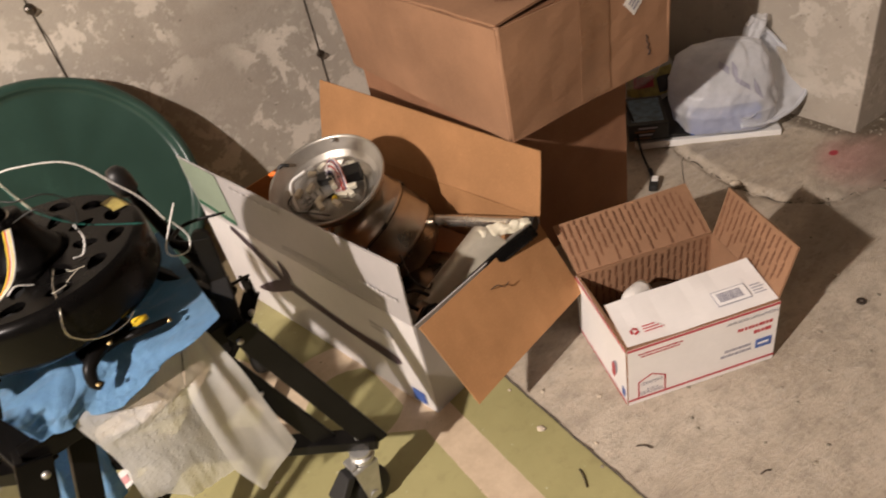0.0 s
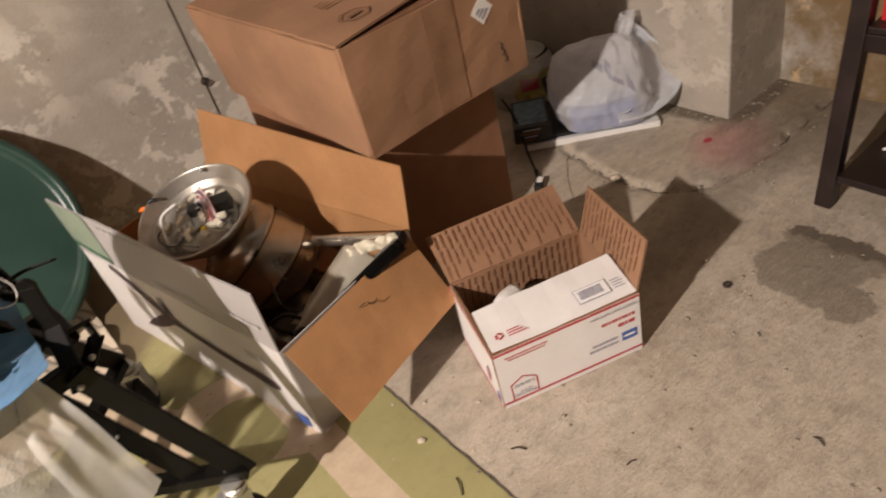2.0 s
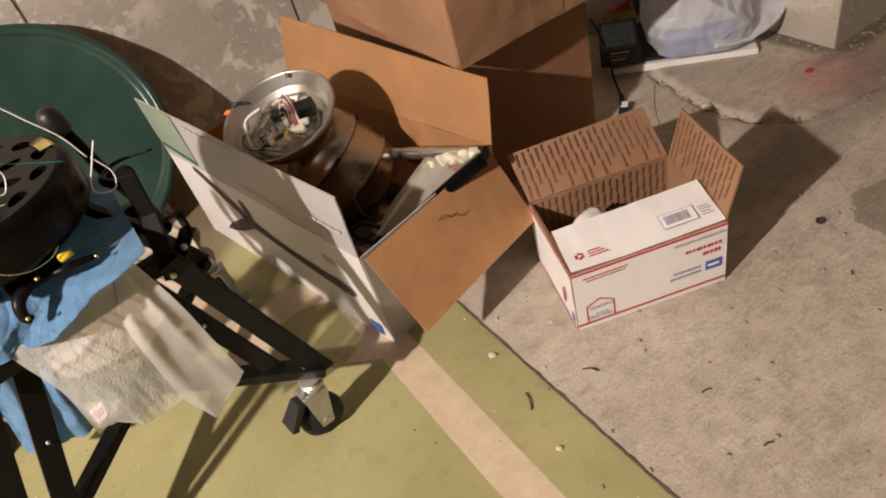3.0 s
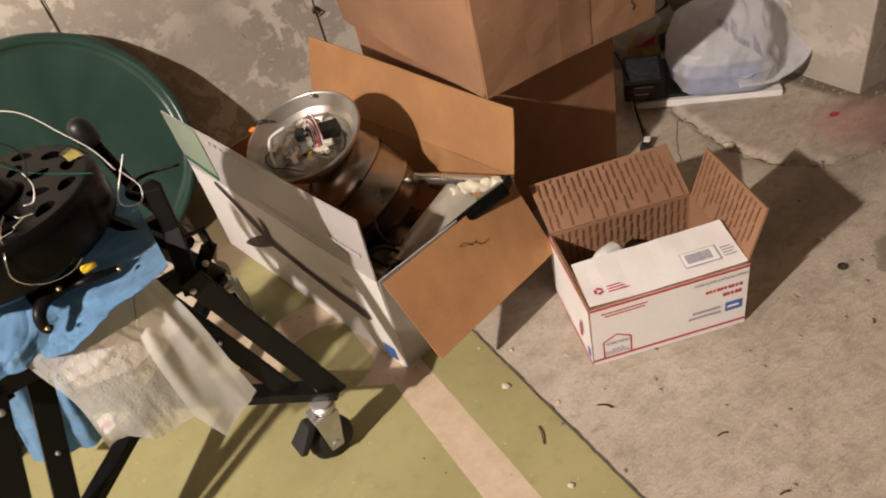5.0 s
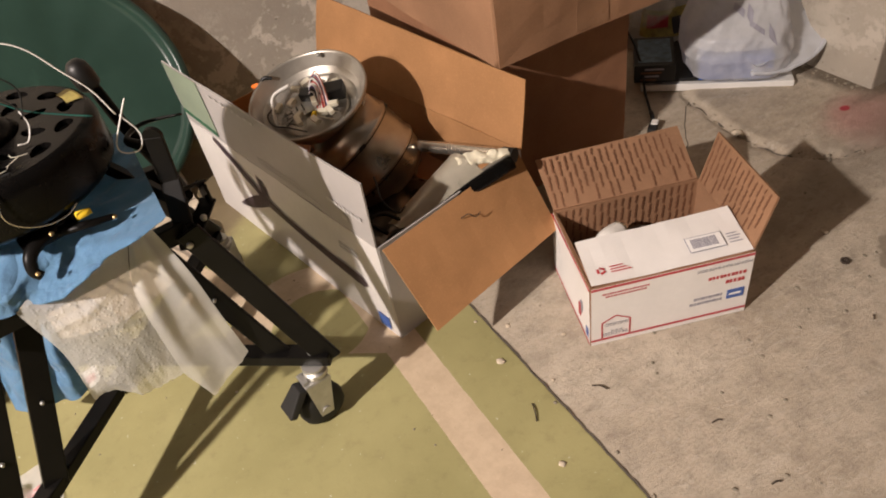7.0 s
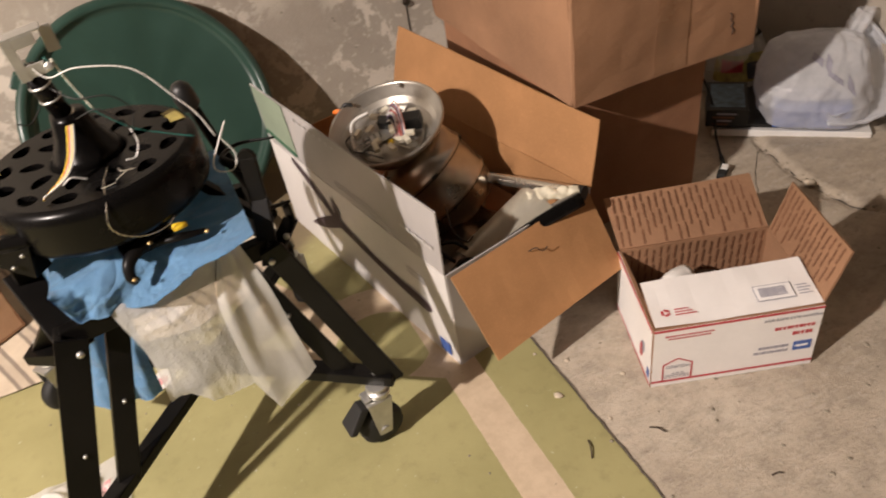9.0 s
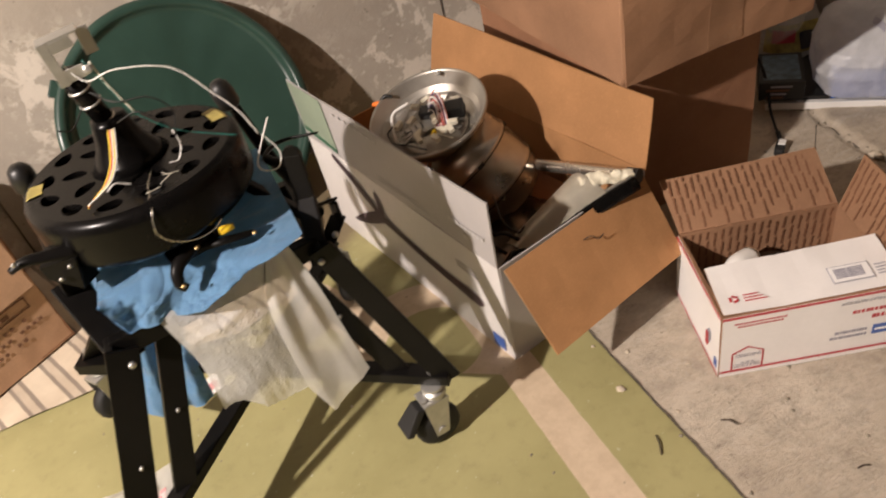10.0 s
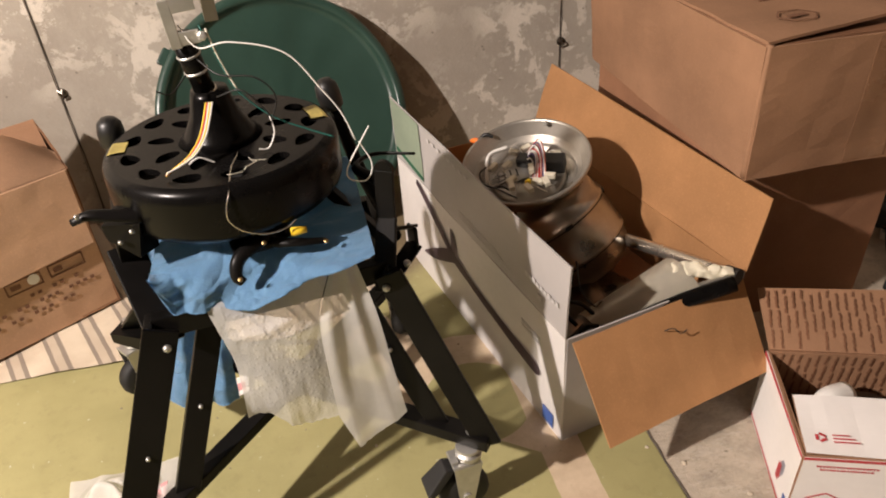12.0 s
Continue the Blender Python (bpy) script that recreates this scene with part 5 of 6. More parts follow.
def stand():
    c = thing("folding_stand", "black steel folding stand on castors, carrying a fan motor", "stand", (0.08, 1.0, 0))
    w, t = 0.036, 0.012
    up = Vector((0, 0, 1))
    part("foot_bar", strap(C1 + (C1 - C3).normalized() * 0.018, C3, 0.030, 0.022, up), BLACK_METAL, c)
    part("foot_bar", strap(C2 + (C2 - C4).normalized() * 0.018, C4, 0.030, 0.020, up), BLACK_METAL, c)
    d1, d2 = (C3 - C1).normalized(), (C4 - C2).normalized()
    leg_r, leg_l = C1 - B2, C2 - B1
    part("leg", strap(B2 + Vector((0.004, -0.004, 0.02)), C1 + Vector((0.012, -0.012, -0.006)), 0.040, 0.007, (-0.30, -0.95, 0.0)), BLACK_METAL, c)
    part("leg", strap(B1 + Vector((0.004, 0, 0.02)), C2 + Vector((-0.008, -0.004, -0.004)), 0.044, 0.007, (0.10, -0.95, 0.0)), BLACK_METAL, c)
    i1 = C1 + d1 * 0.066
    part("leg", strap(i1, i1 - leg_r * 1.0, 0.034, 0.007, (-0.30, -0.95, 0.0)), BLACK_METAL, c)
    i2 = C2 + d2 * 0.090
    part("leg", strap(i2, i2 - leg_l * 1.02, 0.034, 0.020, (0.10, -0.95, 0.0)), BLACK_METAL, c)
    for foot, b in ((C3, Vector((-0.055, 0.99, 0.42))), (C4, Vector((0.235, 1.03, 0.42)))):
        part("leg", strap(foot, b, 0.036, 0.007, (0.2, -0.95, 0)), BLACK_METAL, c)
    part("top_rail", strap(B1 + Vector((-0.01, 0.02, 0.012)), B2 + Vector((0.01, 0.02, 0.012)), 0.030, 0.022, (0, -1, 0.1)), BLACK_METAL, c)
    part("top_rail", strap((-0.06, 1.06, 0.43), (0.25, 1.08, 0.43), 0.030, 0.022, (0, -1, 0.1)), BLACK_METAL, c)
    part("side_rail", strap(B1 + Vector((-0.012, 0, 0.01)), (-0.06, 1.07, 0.43), 0.030, 0.012, (-1, 0, 0)), BLACK_METAL, c)
    part("side_rail", strap(B2 + Vector((0.012, 0, 0.01)), (0.255, 1.09, 0.43), 0.030, 0.012, (1, 0, 0)), BLACK_METAL, c)
    # elbow plates and arms that reach up
    part("elbow_bracket", join([strap((0.266, 0.930, 0.476), (0.301, 0.956, 0.458), 0.024, 0.005, (-0.5, 0.1, 0.9)), strap((0.300, 0.955, 0.460), (0.300, 0.952, 0.426), 0.026, 0.005, (0.9, 0.3, 0)), strap((0.301, 0.953, 0.430), (0.252, 0.900, 0.410), 0.026, 0.005, (-0.5, -0.6, 0.6))]), BLACK_METAL, c, "bent black elbow bracket")
    part("arm", join([strap(B2 + Vector((-0.002, -0.002, -0.012)), (0.263, 0.926, 0.500), 0.030, 0.007, (-0.5, -0.85, 0)), strap((0.2625, 0.925, 0.496), (0.268, 0.935, 0.566), 0.027, 0.007, (-0.5, -0.85, 0)), turned([(0.0135, -0.0035), (0.0135, 0.0035)], (0.268, 0.935, 0.566), (-0.5, -0.85, 0), 20)]), BLACK_METAL, c)
    part("arm", tube([(0.275, 0.955, 0.445), (0.268, 1.02, 0.455), (0.245, 1.09, 0.50), (0.226, 1.135, 0.575)], 0.011, 10, 5, 0.7), BLACK_METAL, c, "", True)
    part("foam_cap", turned([(0.012, 0), (0.0175, 0.006), (0.0185, 0.026), (0.0165, 0.040), (0.010, 0.048), (0.0, 0.050)], (0.224, 1.135, 0.576), (-0.18, 0, 1), 20), BLACK_PLASTIC, c, "black foam end cap", True)
    part("arm", strap((0.175, 1.03, 0.525), (0.268, 0.935, 0.447), 0.024, 0.014, (0.5, 0.2, 0.8)), BLACK_METAL, c)
    part("finger", tube([(0.262, 0.955, 0.54), (0.235, 0.99, 0.548), (0.265, 1.02, 0.548), (0.318, 0.985, 0.557)], 0.0085, 8, 5, 0.6, 0.35), BLACK_METAL, c, "", True)
    part("arm", strap(B1 + Vector((0.006, 0.004, -0.006)), (-0.082, 0.965, 0.50), 0.044, 0.008, (0.35, -0.9, 0.15)), BLACK_METAL, c)
    part("arm", tube([(-0.082, 0.97, 0.49), (-0.098, 1.05, 0.51), (-0.096, 1.12, 0.575)], 0.011, 10, 5, 0.7), BLACK_METAL, c, "", True)
    part("foam_cap", turned([(0.012, 0), (0.0175, 0.006), (0.0185, 0.026), (0.0165, 0.038), (0.010, 0.045), (0.0, 0.047)], (-0.094, 1.120, 0.572), (0.12, 0, 1), 20), BLACK_PLASTIC, c, "black foam end cap", True)
    part("hook", tube([(-0.030, 0.905, 0.572), (-0.062, 0.902, 0.580), (-0.088, 0.900, 0.586), (-0.108, 0.900, 0.580)], 0.010, 10, 5, 0.6, 0.5), BLACK_METAL, c, "", True)
    part("hook_root", hexa([Vector(q) for q in ((-0.078, 0.905, 0.546), (-0.046, 0.895, 0.520), (-0.030, 0.935, 0.510), (-0.070, 0.945, 0.520), (-0.080, 0.905, 0.566), (-0.034, 0.895, 0.568), (-0.028, 0.940, 0.575), (-0.070, 0.945, 0.570))]), BLACK_METAL, c)
    part("hook_arm", strap((-0.060, 0.925, 0.545), (-0.075, 0.965, 0.470), 0.034, 0.012, (0.35, -0.9, 0.15)), BLACK_METAL, c)
    for q in ((-0.097, 0.893, 0.590), (-0.044, 0.892, 0.560), (-0.062, 0.896, 0.545)):
        bolt(q, (0, -0.8, 0.6), c, 0.0028)
    bolt(B1 + Vector((0.006, -0.008, -0.004)), (0.1, -0.95, 0.1), c)
    bolt(B2 + Vector((0, -0.008, 0)), (-0.3, -0.95, 0.1), c)
    bolt(B1 + leg_l * 0.55 + Vector((0, -0.006, 0)), (0.1, -0.95, 0.1), c, 0.003)
    bolt(i2 - leg_l * 0.50 + Vector((0.002, -0.013, 0)), (0.1, -0.95, 0.1), c, 0.003)
    bolt(i1 - leg_r * 0.55 + Vector((0, -0.006, 0)), (-0.3, -0.95, 0.1), c, 0.003)
    bolt(B2 + Vector((0.034, 0.012, 0.02)), (-0.3, -0.95, 0.1), c, 0.005)
    part("castor_bolt", turned([(0.011, 0), (0.011, 0.004), (0.007, 0.005), (0.007, 0.014), (0.0, 0.016)], C1 + Vector((-0.008, 0.006, 0.011)), (0, 0, 1), 14), ZINC, c)
    part("castor_bolt", turned([(0.011, 0), (0.011, 0.004), (0.007, 0.005), (0.007, 0.014), (0.0, 0.016)], C3 + Vector((0, 0, 0.011)), (0, 0, 1), 14), ZINC, c)
    part("foot_bracket", hexa([C3 + Vector(q) for q in ((-0.03, -0.02, -0.01), (0.10, -0.11, -0.01), (0.12, -0.08, -0.01), (-0.01, 0.02, -0.01), (-0.03, -0.02, 0.012), (0.10, -0.11, 0.03), (0.12, -0.08, 0.03), (-0.01, 0.02, 0.012))]), BLACK_METAL, c)
    castor(c, C1 + Vector((-0.018, 0.002, 0)), (-0.95, -0.10, 0))
    castor(c, C2, (-0.3, -1, 0))
    castor(c, C3, (-0.7, -0.55, 0), False)
    castor(c, C4, (0.4, 0.9, 0), False)


stand()

# ---------------------------------------------------------------- black fan motor on the stand
MC = Vector((0.068, 1.014, 0.0))
MZ0, MZ1, MR = 0.538, 0.612, 0.152


def black_motor():
    c = thing("black_fan_motor", "glossy black ceiling fan motor with downrod, bracket and loose wires", "ceiling fan", (MC.x, MC.y, MZ0))
    shell = [(0.030, MZ0 - 0.036), (0.085, MZ0 - 0.034), (0.100, MZ0 - 0.010), (MR * 0.93, MZ0 - 0.002), (MR * 0.985, MZ0 + 0.006), (MR, MZ0 + 0.014), (MR, MZ1 - 0.020), (MR * 0.992, MZ1 - 0.010), (MR * 0.965, MZ1 - 0.003), (MR * 0.92, MZ1)]
    part("housing", turned(shell, (MC.x, MC.y, 0), (0, 0, 1), 96, False), BLACK_GLOSS, c, "", True)
    part("inner_deck", turned([(0.0, MZ1 - 0.034), (MR * 0.93, MZ1 - 0.034), (MR * 0.93, MZ1 - 0.036)], (MC.x, MC.y, 0), (0, 0, 1), 48), BLACK_RUBBER, c, "dark windings behind the openings")
    # top plate with real cooling openings in two rings
    bm = bmesh.new()
    loops = [[(MR * 0.92 * math.cos(a), MR * 0.92 * math.sin(a)) for a in (2 * math.pi * i / 96 for i in range(96))]]
    for rad, n, along, wide, off in ((0.1165, 13, 0.0172, 0.0112, 0.1), (0.077, 9, 0.0105, 0.0172, 0.3)):
        for k in range(n):
            a = 2 * math.pi * (k + off) / n
            skew = 0.5 if k % 2 else -0.35
            d, s = (math.cos(a + skew * 0.4), math.sin(a + skew * 0.4)), (-math.sin(a + skew * 0.4), math.cos(a + skew * 0.4))
            loops.append([(rad * math.cos(a) + s[0] * along * math.cos(b) + d[0] * wide * math.sin(b) * (1 + 0.3 * math.cos(b)), rad * math.sin(a) + s[1] * along * math.cos(b) + d[1] * wide * math.sin(b) * (1 + 0.3 * math.cos(b))) for b in (2 * math.pi * i / 18 for i in range(18))])
    edges = []
    for lp in loops:
        vs = [bm.verts.new((MC.x + x, MC.y + y, MZ1)) for x, y in lp]
        edges.append([bm.edges.new((vs[i], vs[(i + 1) % len(vs)])) for i in range(len(vs))])
    bmesh.ops.triangle_fill(bm, use_beauty=True, use_dissolve=False, edges=[e for lp in edges for e in lp])
    for lp in edges[1:]:
        low = {}
        for e in lp:
            for v in e.verts:
                if v not in low:
                    low[v] = bm.verts.new(v.co - Vector((0, 0, 0.008)))
        for e in lp:
            a, b = e.verts
            bm.faces.new((a, b, low[b], low[a]))
    bmesh.ops.recalc_face_normals(bm, faces=bm.faces)
    part("top_plate", bm, BLACK_GLOSS, c, "pierced black top plate")
    part("neck", turned([(0.056, MZ1 - 0.001), (0.044, MZ1 + 0.010), (0.031, MZ1 + 0.034), (0.025, MZ1 + 0.058), (0.023, MZ1 + 0.066), (0.0, MZ1 + 0.067)], (MC.x, MC.y, 0), (0, 0, 1), 40), BLACK_GLOSS, c, "", True)
    r0, r1 = Vector((0.066, 1.012, MZ1 + 0.052)), Vector((0.053, 1.000, 0.752))
    rd = (r1 - r0).normalized()
    part("downrod", turned([(0.0135, 0), (0.0135, (r1 - r0).length)], r0, rd, 24), BLACK_GLOSS, c, "", True)
    for h in (0.012, 0.040, 0.062):
        part("clip", turned([(0.0138, h), (0.0152, h + 0.0012), (0.0152, h + 0.0022), (0.0138, h + 0.0034)], r0, rd, 24, False), ZINC if h > 0.02 else STEEL, c, "thin metal clip ring", True)
    ba, bb, bc = (1, 0.1, 0.06), (-0.1, 1, 0), (-0.06, 0, 1)
    br = part("bracket", join([oriented((0.047, 0.984, 0.768), ba, bb, bc, 0.013, 0.003, 0.056, 0.001), oriented((0.064, 0.986, 0.751), ba, bb, bc, 0.026, 0.003, 0.016, 0.001), oriented((0.064, 0.986, 0.788), ba, bb, bc, 0.030, 0.003, 0.014, 0.001),
                               oriented((0.093, 1.0, 0.780), (1, 0.2, 0), (-0.2, 1, 0), (0, 0, 1), 0.016, 0.003, 0.034, 0.001), oriented((0.064, 0.999, 0.796), ba, bb, bc, 0.050, 0.028, 0.003, 0.001)]), ZINC, c, "pale zinc hanging bracket")
    part("bracket_nut", turned([(0.006, 0), (0.006, 0.005), (0.003, 0.006)], (0.080, 0.984, 0.752), (0, -1, 0.2), 6), ZINC, br)
    # warning labels on the rim
    for a in (0.25, math.pi - 0.04):
        def lab(u, v, a=a):
            ang = a + (u - 0.5) * (0.34 if a < 1 else 0.24)
            rad = MR * (0.79 + 0.185 * v)
            z = MZ1 + 0.0016 - (0.010 * max(0, (v - 0.6) / 0.4) ** 2)
            return MC + Vector((rad * math.cos(ang), rad * math.sin(ang), z))
        part("warning_label", surface_grid(lab, 8, 8), YELLOW_LABEL, c, "yellow warning label, unreadable")
    def lead(name, pts, r, mt, label=""):
        part(name, tube(pts, r, 6, 7), mt, c, label, True)
    lead("white_wire", [(0.055, 0.989, 0.766), (0.072, 0.979, 0.740), (0.110, 0.969, 0.745), (0.170, 0.964, 0.726), (0.205, 0.959, 0.678), (0.226, 0.956, 0.643), (0.238, 0.952, 0.606)], 0.0010, WHITE_PLASTIC, "long white wire")
    lead("white_wire", [(0.257, 0.949, 0.624), (0.242, 0.949, 0.601), (0.222, 0.949, 0.568), (0.225, 0.949, 0.552), (0.246, 0.949, 0.548), (0.255, 0.949, 0.571), (0.242, 0.950, 0.604)], 0.0010, WHITE_PLASTIC, "curled white wire")
    lead("green_wire", [(0.078, 0.989, 0.763), (0.092, 0.979, 0.723), (0.105, 0.969, 0.688), (0.140, 0.964, 0.650), (0.180, 0.959, 0.628), (0.212, 0.954, 0.614)], 0.0011, TEAL_WIRE, "green wire")
    lead("pale_wire", [(0.085, 0.984, 0.760), (0.093, 0.979, 0.723), (0.106, 0.969, 0.688)], 0.0013, CREAM_PLASTIC)
    for k, mt in enumerate((YELLOW_WIRE, RED_WIRE, WHITE_PLASTIC, YELLOW_WIRE, WHITE_PLASTIC)):
        o = 0.0019 * (k - 2)
        lead("lead", [(0.068 + o, 0.985, 0.670), (0.062 + o, 0.965, 0.655), (0.054 + o, 0.948, 0.640), (0.040 + o, 0.930, 0.628), (0.022 + o * 0.5, 0.916, 0.622), (0.010 + o * 0.3, 0.908, 0.6165 + 0.001 * k)], 0.0013, mt)
    part("zip_tie", tube([(0.035, 0.922, 0.621), (0.048, 0.926, 0.626), (0.064, 0.929, 0.616)], 0.0011, 5, 4), WHITE_PLASTIC, c, "white zip tie")
    lead("speckled_wire", [(0.092, 0.940, 0.618), (0.084, 0.905, 0.616), (0.080, 0.866, 0.606), (0.073, 0.8585, 0.588), (0.073, 0.857, 0.572), (0.086, 0.857, 0.556), (0.110, 0.862, 0.544), (0.134, 0.871, 0.542), (0.148, 0.878, 0.548)], 0.0009, STEEL, "black and white speckled wire")
    for pts in ([(0.065, 0.994, 0.723), (0.090, 0.969, 0.708), (0.130, 0.959, 0.703), (0.150, 0.954, 0.678), (0.138, 0.954, 0.643)], [(0.050, 0.984, 0.708), (0.030, 0.969, 0.693), (0.015, 0.964, 0.700)], [(0.080, 0.979, 0.678), (0.110, 0.964, 0.688), (0.130, 0.959, 0.668), (0.140, 0.954, 0.653)]):
        lead("black_wire", pts, 0.0010, BLACK_PLASTIC)
    lead("pale_wire", [(0.138, 0.956, 0.653), (0.140, 0.952, 0.633), (0.130, 0.946, 0.616), (0.118, 0.942, 0.618)], 0.0010, WHITE_PLASTIC)
    for a, b in (((0.105, 0.924, 0.618), (0.125, 0.919, 0.614)), ((0.080, 0.889, 0.617), (0.098, 0.894, 0.615)), ((0.100, 0.899, 0.614), (0.115, 0.906, 0.620))):
        part("stripped_end", tube([a, tuple((Vector(a) + Vector(b)) / 2 + Vector((-0.006, -0.003, 0.000))), b], 0.0005, 5, 3), CREAM_PLASTIC, c)


black_motor()

# ---------------------------------------------------------------- blue cloth under the motor
EDGE = [(-0.042, 0.505), (-0.032, 0.468), (-0.023, 0.447), (0.0, 0.444), (0.022, 0.443), (0.077, 0.442), (0.120, 0.451), (0.160, 0.462), (0.207, 0.480), (0.240, 0.494)]


def edge_z(x):
    for (a, za), (b, zb) in zip(EDGE, EDGE[1:]):
        if x <= b:
            k = max(0, (x - a) / (b - a))
            return za + (zb - za) * k
    return EDGE[-1][1]


def cloth_point(u, v):
    x = -0.042 + 0.278 * u
    fold = 0.014 * noise.noise(Vector((x * 17, v * 3, 1))) + 0.005 * noise.noise(Vector((x * 45 + v * 9, v * 6, 4)))
    if v < 0.5:
        k = v / 0.5
        return Vector((x, 1.12 - 0.215 * k, 0.500 + 0.004 * noise.noise(Vector((x * 20, k * 9, 4))) - 0.004 * k))
    k = (v - 0.5) / 0.5
    ez = edge_z(x) + 0.0015 * noise.noise(Vector((x * 60, 0, 0)))
    front = 0.905 - 0.030 * math.sin(min(1, k * 1.5) * math.pi / 2) - 0.012 * math.exp(-((x + 0.02) / 0.025) ** 2)
    # hard creases: an upright one by the tip, slanting ones across the front
    tip = 0.018 * max(0, 1 - abs(x - 0.012 - 0.016 * (1 - k)) / 0.022) - 0.020 * max(0, 1 - abs(x + 0.016 - 0.006 * k) / 0.016)
    slant = 0.030 * max(0, 1 - abs(k - 0.95 + 3.4 * (x - 0.05)) / 0.30) * min(1, max(0, (x - 0.02) / 0.05))
    slant += 0.022 * max(0, 1 - abs(k - 0.35 - 2.4 * (x - 0.15)) / 0.24) * min(1, max(0, (x - 0.10) / 0.04))
    crease = 0.004 * (1 - 3.2 * abs(noise.noise(Vector((x * 11 + k * 1.2, k * 1.3 - x * 5, 9))))) + 0.002 * (1 - 3 * abs(noise.noise(Vector((x * 40 - k * 2, k * 3 + x * 14, 2)))))
    return Vector((x, front + 0.7 * fold * k - (tip * (1 - 0.6 * k) + slant + crease) * min(1, 1.6 * k), 0.496 + (ez - 0.496) * k ** 1.25))


cloth = thing("blue_cloth", "crumpled light blue cloth draped on the stand under the motor", "cloth", (0.08, 1.0, 0.44))
part("drape", surface_grid(cloth_point, 110, 70, 0.003), BLUE_CLOTH, cloth, "", True)


def tail_point(u, v):
    x = -0.108 + 0.090 * u + 0.010 * math.sin(4 * v)
    z = 0.43 - 0.335 * v - 0.03 * u * v + 0.01 * math.sin(9 * u) * v
    return Vector((x - 0.03 * v * (1 - u), 1.085 + 0.016 * math.sin(11 * u + 2 * v) + 0.008 * noise.noise(Vector((u * 7, v * 9, 3))), z))


part("hanging_end", surface_grid(tail_point, 40, 60, 0.004), BLUE_CLOTH, cloth, "", True)

# ---------------------------------------------------------------- bubble wrap hanging from the stand
def rail(points, v):
    """A soft line through a few points, v from 0 to 1."""
    k = min(v, 0.9999) * (len(points) - 1)
    i = int(k)
    p = [Vector(points[min(max(i + d, 0), len(points) - 1)]) for d in (-1, 0, 1, 2)]
    s = k - i
    return 0.5 * (2 * p[1] + (p[2] - p[0]) * s + (2 * p[0] - 5 * p[1] + 4 * p[2] - p[3]) * s * s + (3 * p[1] - p[0] - 3 * p[2] + p[3]) * s ** 3)


WL = [(0.014, 0.868, 0.450), (0.030, 0.866, 0.350), (0.025, 0.868, 0.240)]
WM = [(0.176, 0.882, 0.462), (0.152, 0.868, 0.395), (0.150, 0.860, 0.305), (0.152, 0.862, 0.214)]
WR = [(0.208, 0.885, 0.480), (0.228, 0.872, 0.391), (0.240, 0.868, 0.290), (0.252, 0.862, 0.195)]


def wrap_point(u, v):
    p = rail(WL, v).lerp(rail(WM, v), u)
    p.z += v * (0.020 * math.sin(math.pi * min(1, u * 2.2)) - 0.018 * math.sin(math.pi * u) + 0.004 * noise.noise(Vector((u * 14, 0, 2))))
    p.y += -0.012 * math.sin(math.pi * u) * math.sin(math.pi * v) + 0.006 * noise.noise(Vector((u * 2.0, v * 2.2, 6))) + 0.0008 * noise.noise(Vector((u * 9, v * 9, 3)))
    p.y -= 0.003 * max(0, 1 - abs(v - 0.34 + 0.14 * u) / 0.05) * math.sin(math.pi * u)
    return p


def strip_point(u, v):
    p = rail(WM, v).lerp(rail(WR, v), u)
    p.z -= v ** 3 * 0.070 * max(0, 1 - abs(u - 0.22) / (0.22 if u < 0.22 else 0.78)) + 0.003 * v * noise.noise(Vector((u * 16, 0, 5)))
    p.y += -0.003 - 0.004 * math.exp(-((u - 0.16) / 0.14) ** 2) * math.sin(math.pi * min(1, v + 0.15)) - 0.003 * math.exp(-((u - 0.62 - 0.15 * v) / 0.10) ** 2) * (1 - 0.5 * v) + 0.004 * noise.noise(Vector((u * 3, v * 3, 8)))
    return p


wrap = thing("bubble_wrap", "crumpled clear bubble wrap sheet hanging from the stand", "bubble wrap", (0.12, 0.87, 0.2))
part("sheet", surface_grid(wrap_point, 100, 110), BUBBLE, wrap, "", True)
part("folded_edge", surface_grid(strip_point, 60, 110), WRAP_FILM, wrap, "smooth folded-over edge strip", True)

# blade irons lying on the cloth
iron = thing("black_blade_iron", "glossy black blade iron lying on the blue cloth", "fan part", (0.096, 0.891, 0.502))
part("arm", tube([(0.131, 0.921, 0.510), (0.096, 0.888, 0.518), (0.071, 0.868, 0.512), (0.064, 0.858, 0.494), (0.070, 0.856, 0.484)], 0.011, 10, 6, 0.7, 0.6), BLACK_METAL, iron, "", True)
part("arm", tube([(0.086, 0.911, 0.514), (0.116, 0.888, 0.514), (0.148, 0.878, 0.514), (0.178, 0.886, 0.505)], 0.0085, 10, 6, 0.6, 0.5), BLACK_METAL, iron, "", True)
part("plate", oriented((0.094, 0.906, 0.512), (1, 0.2, 0), (-0.2, 1, 0), (0, 0, 1), 0.070, 0.050, 0.010, 0.003), BLACK_GLOSS, iron)
for q in ((0.069, 0.848, 0.494), (0.179, 0.877, 0.509), (0.104, 0.874, 0.524)):
    part("screw", turned([(0.003, 0), (0.003, 0.002), (0.001, 0.003)], q, (0, -0.6, 0.8), 12), BRASS, iron, "brass screw")
nut = thing("yellow_wire_nut", "yellow plastic wire connector on the blue cloth", "connector", (0.146, 0.878, 0.522))
part("body", turned([(0.0036, 0), (0.0060, 0.002), (0.0052, 0.012), (0.0040, 0.020)], (0.138, 0.878, 0.531), (1, 0.1, -0.05), 12), YELLOW_PLASTIC, nut, "", True)

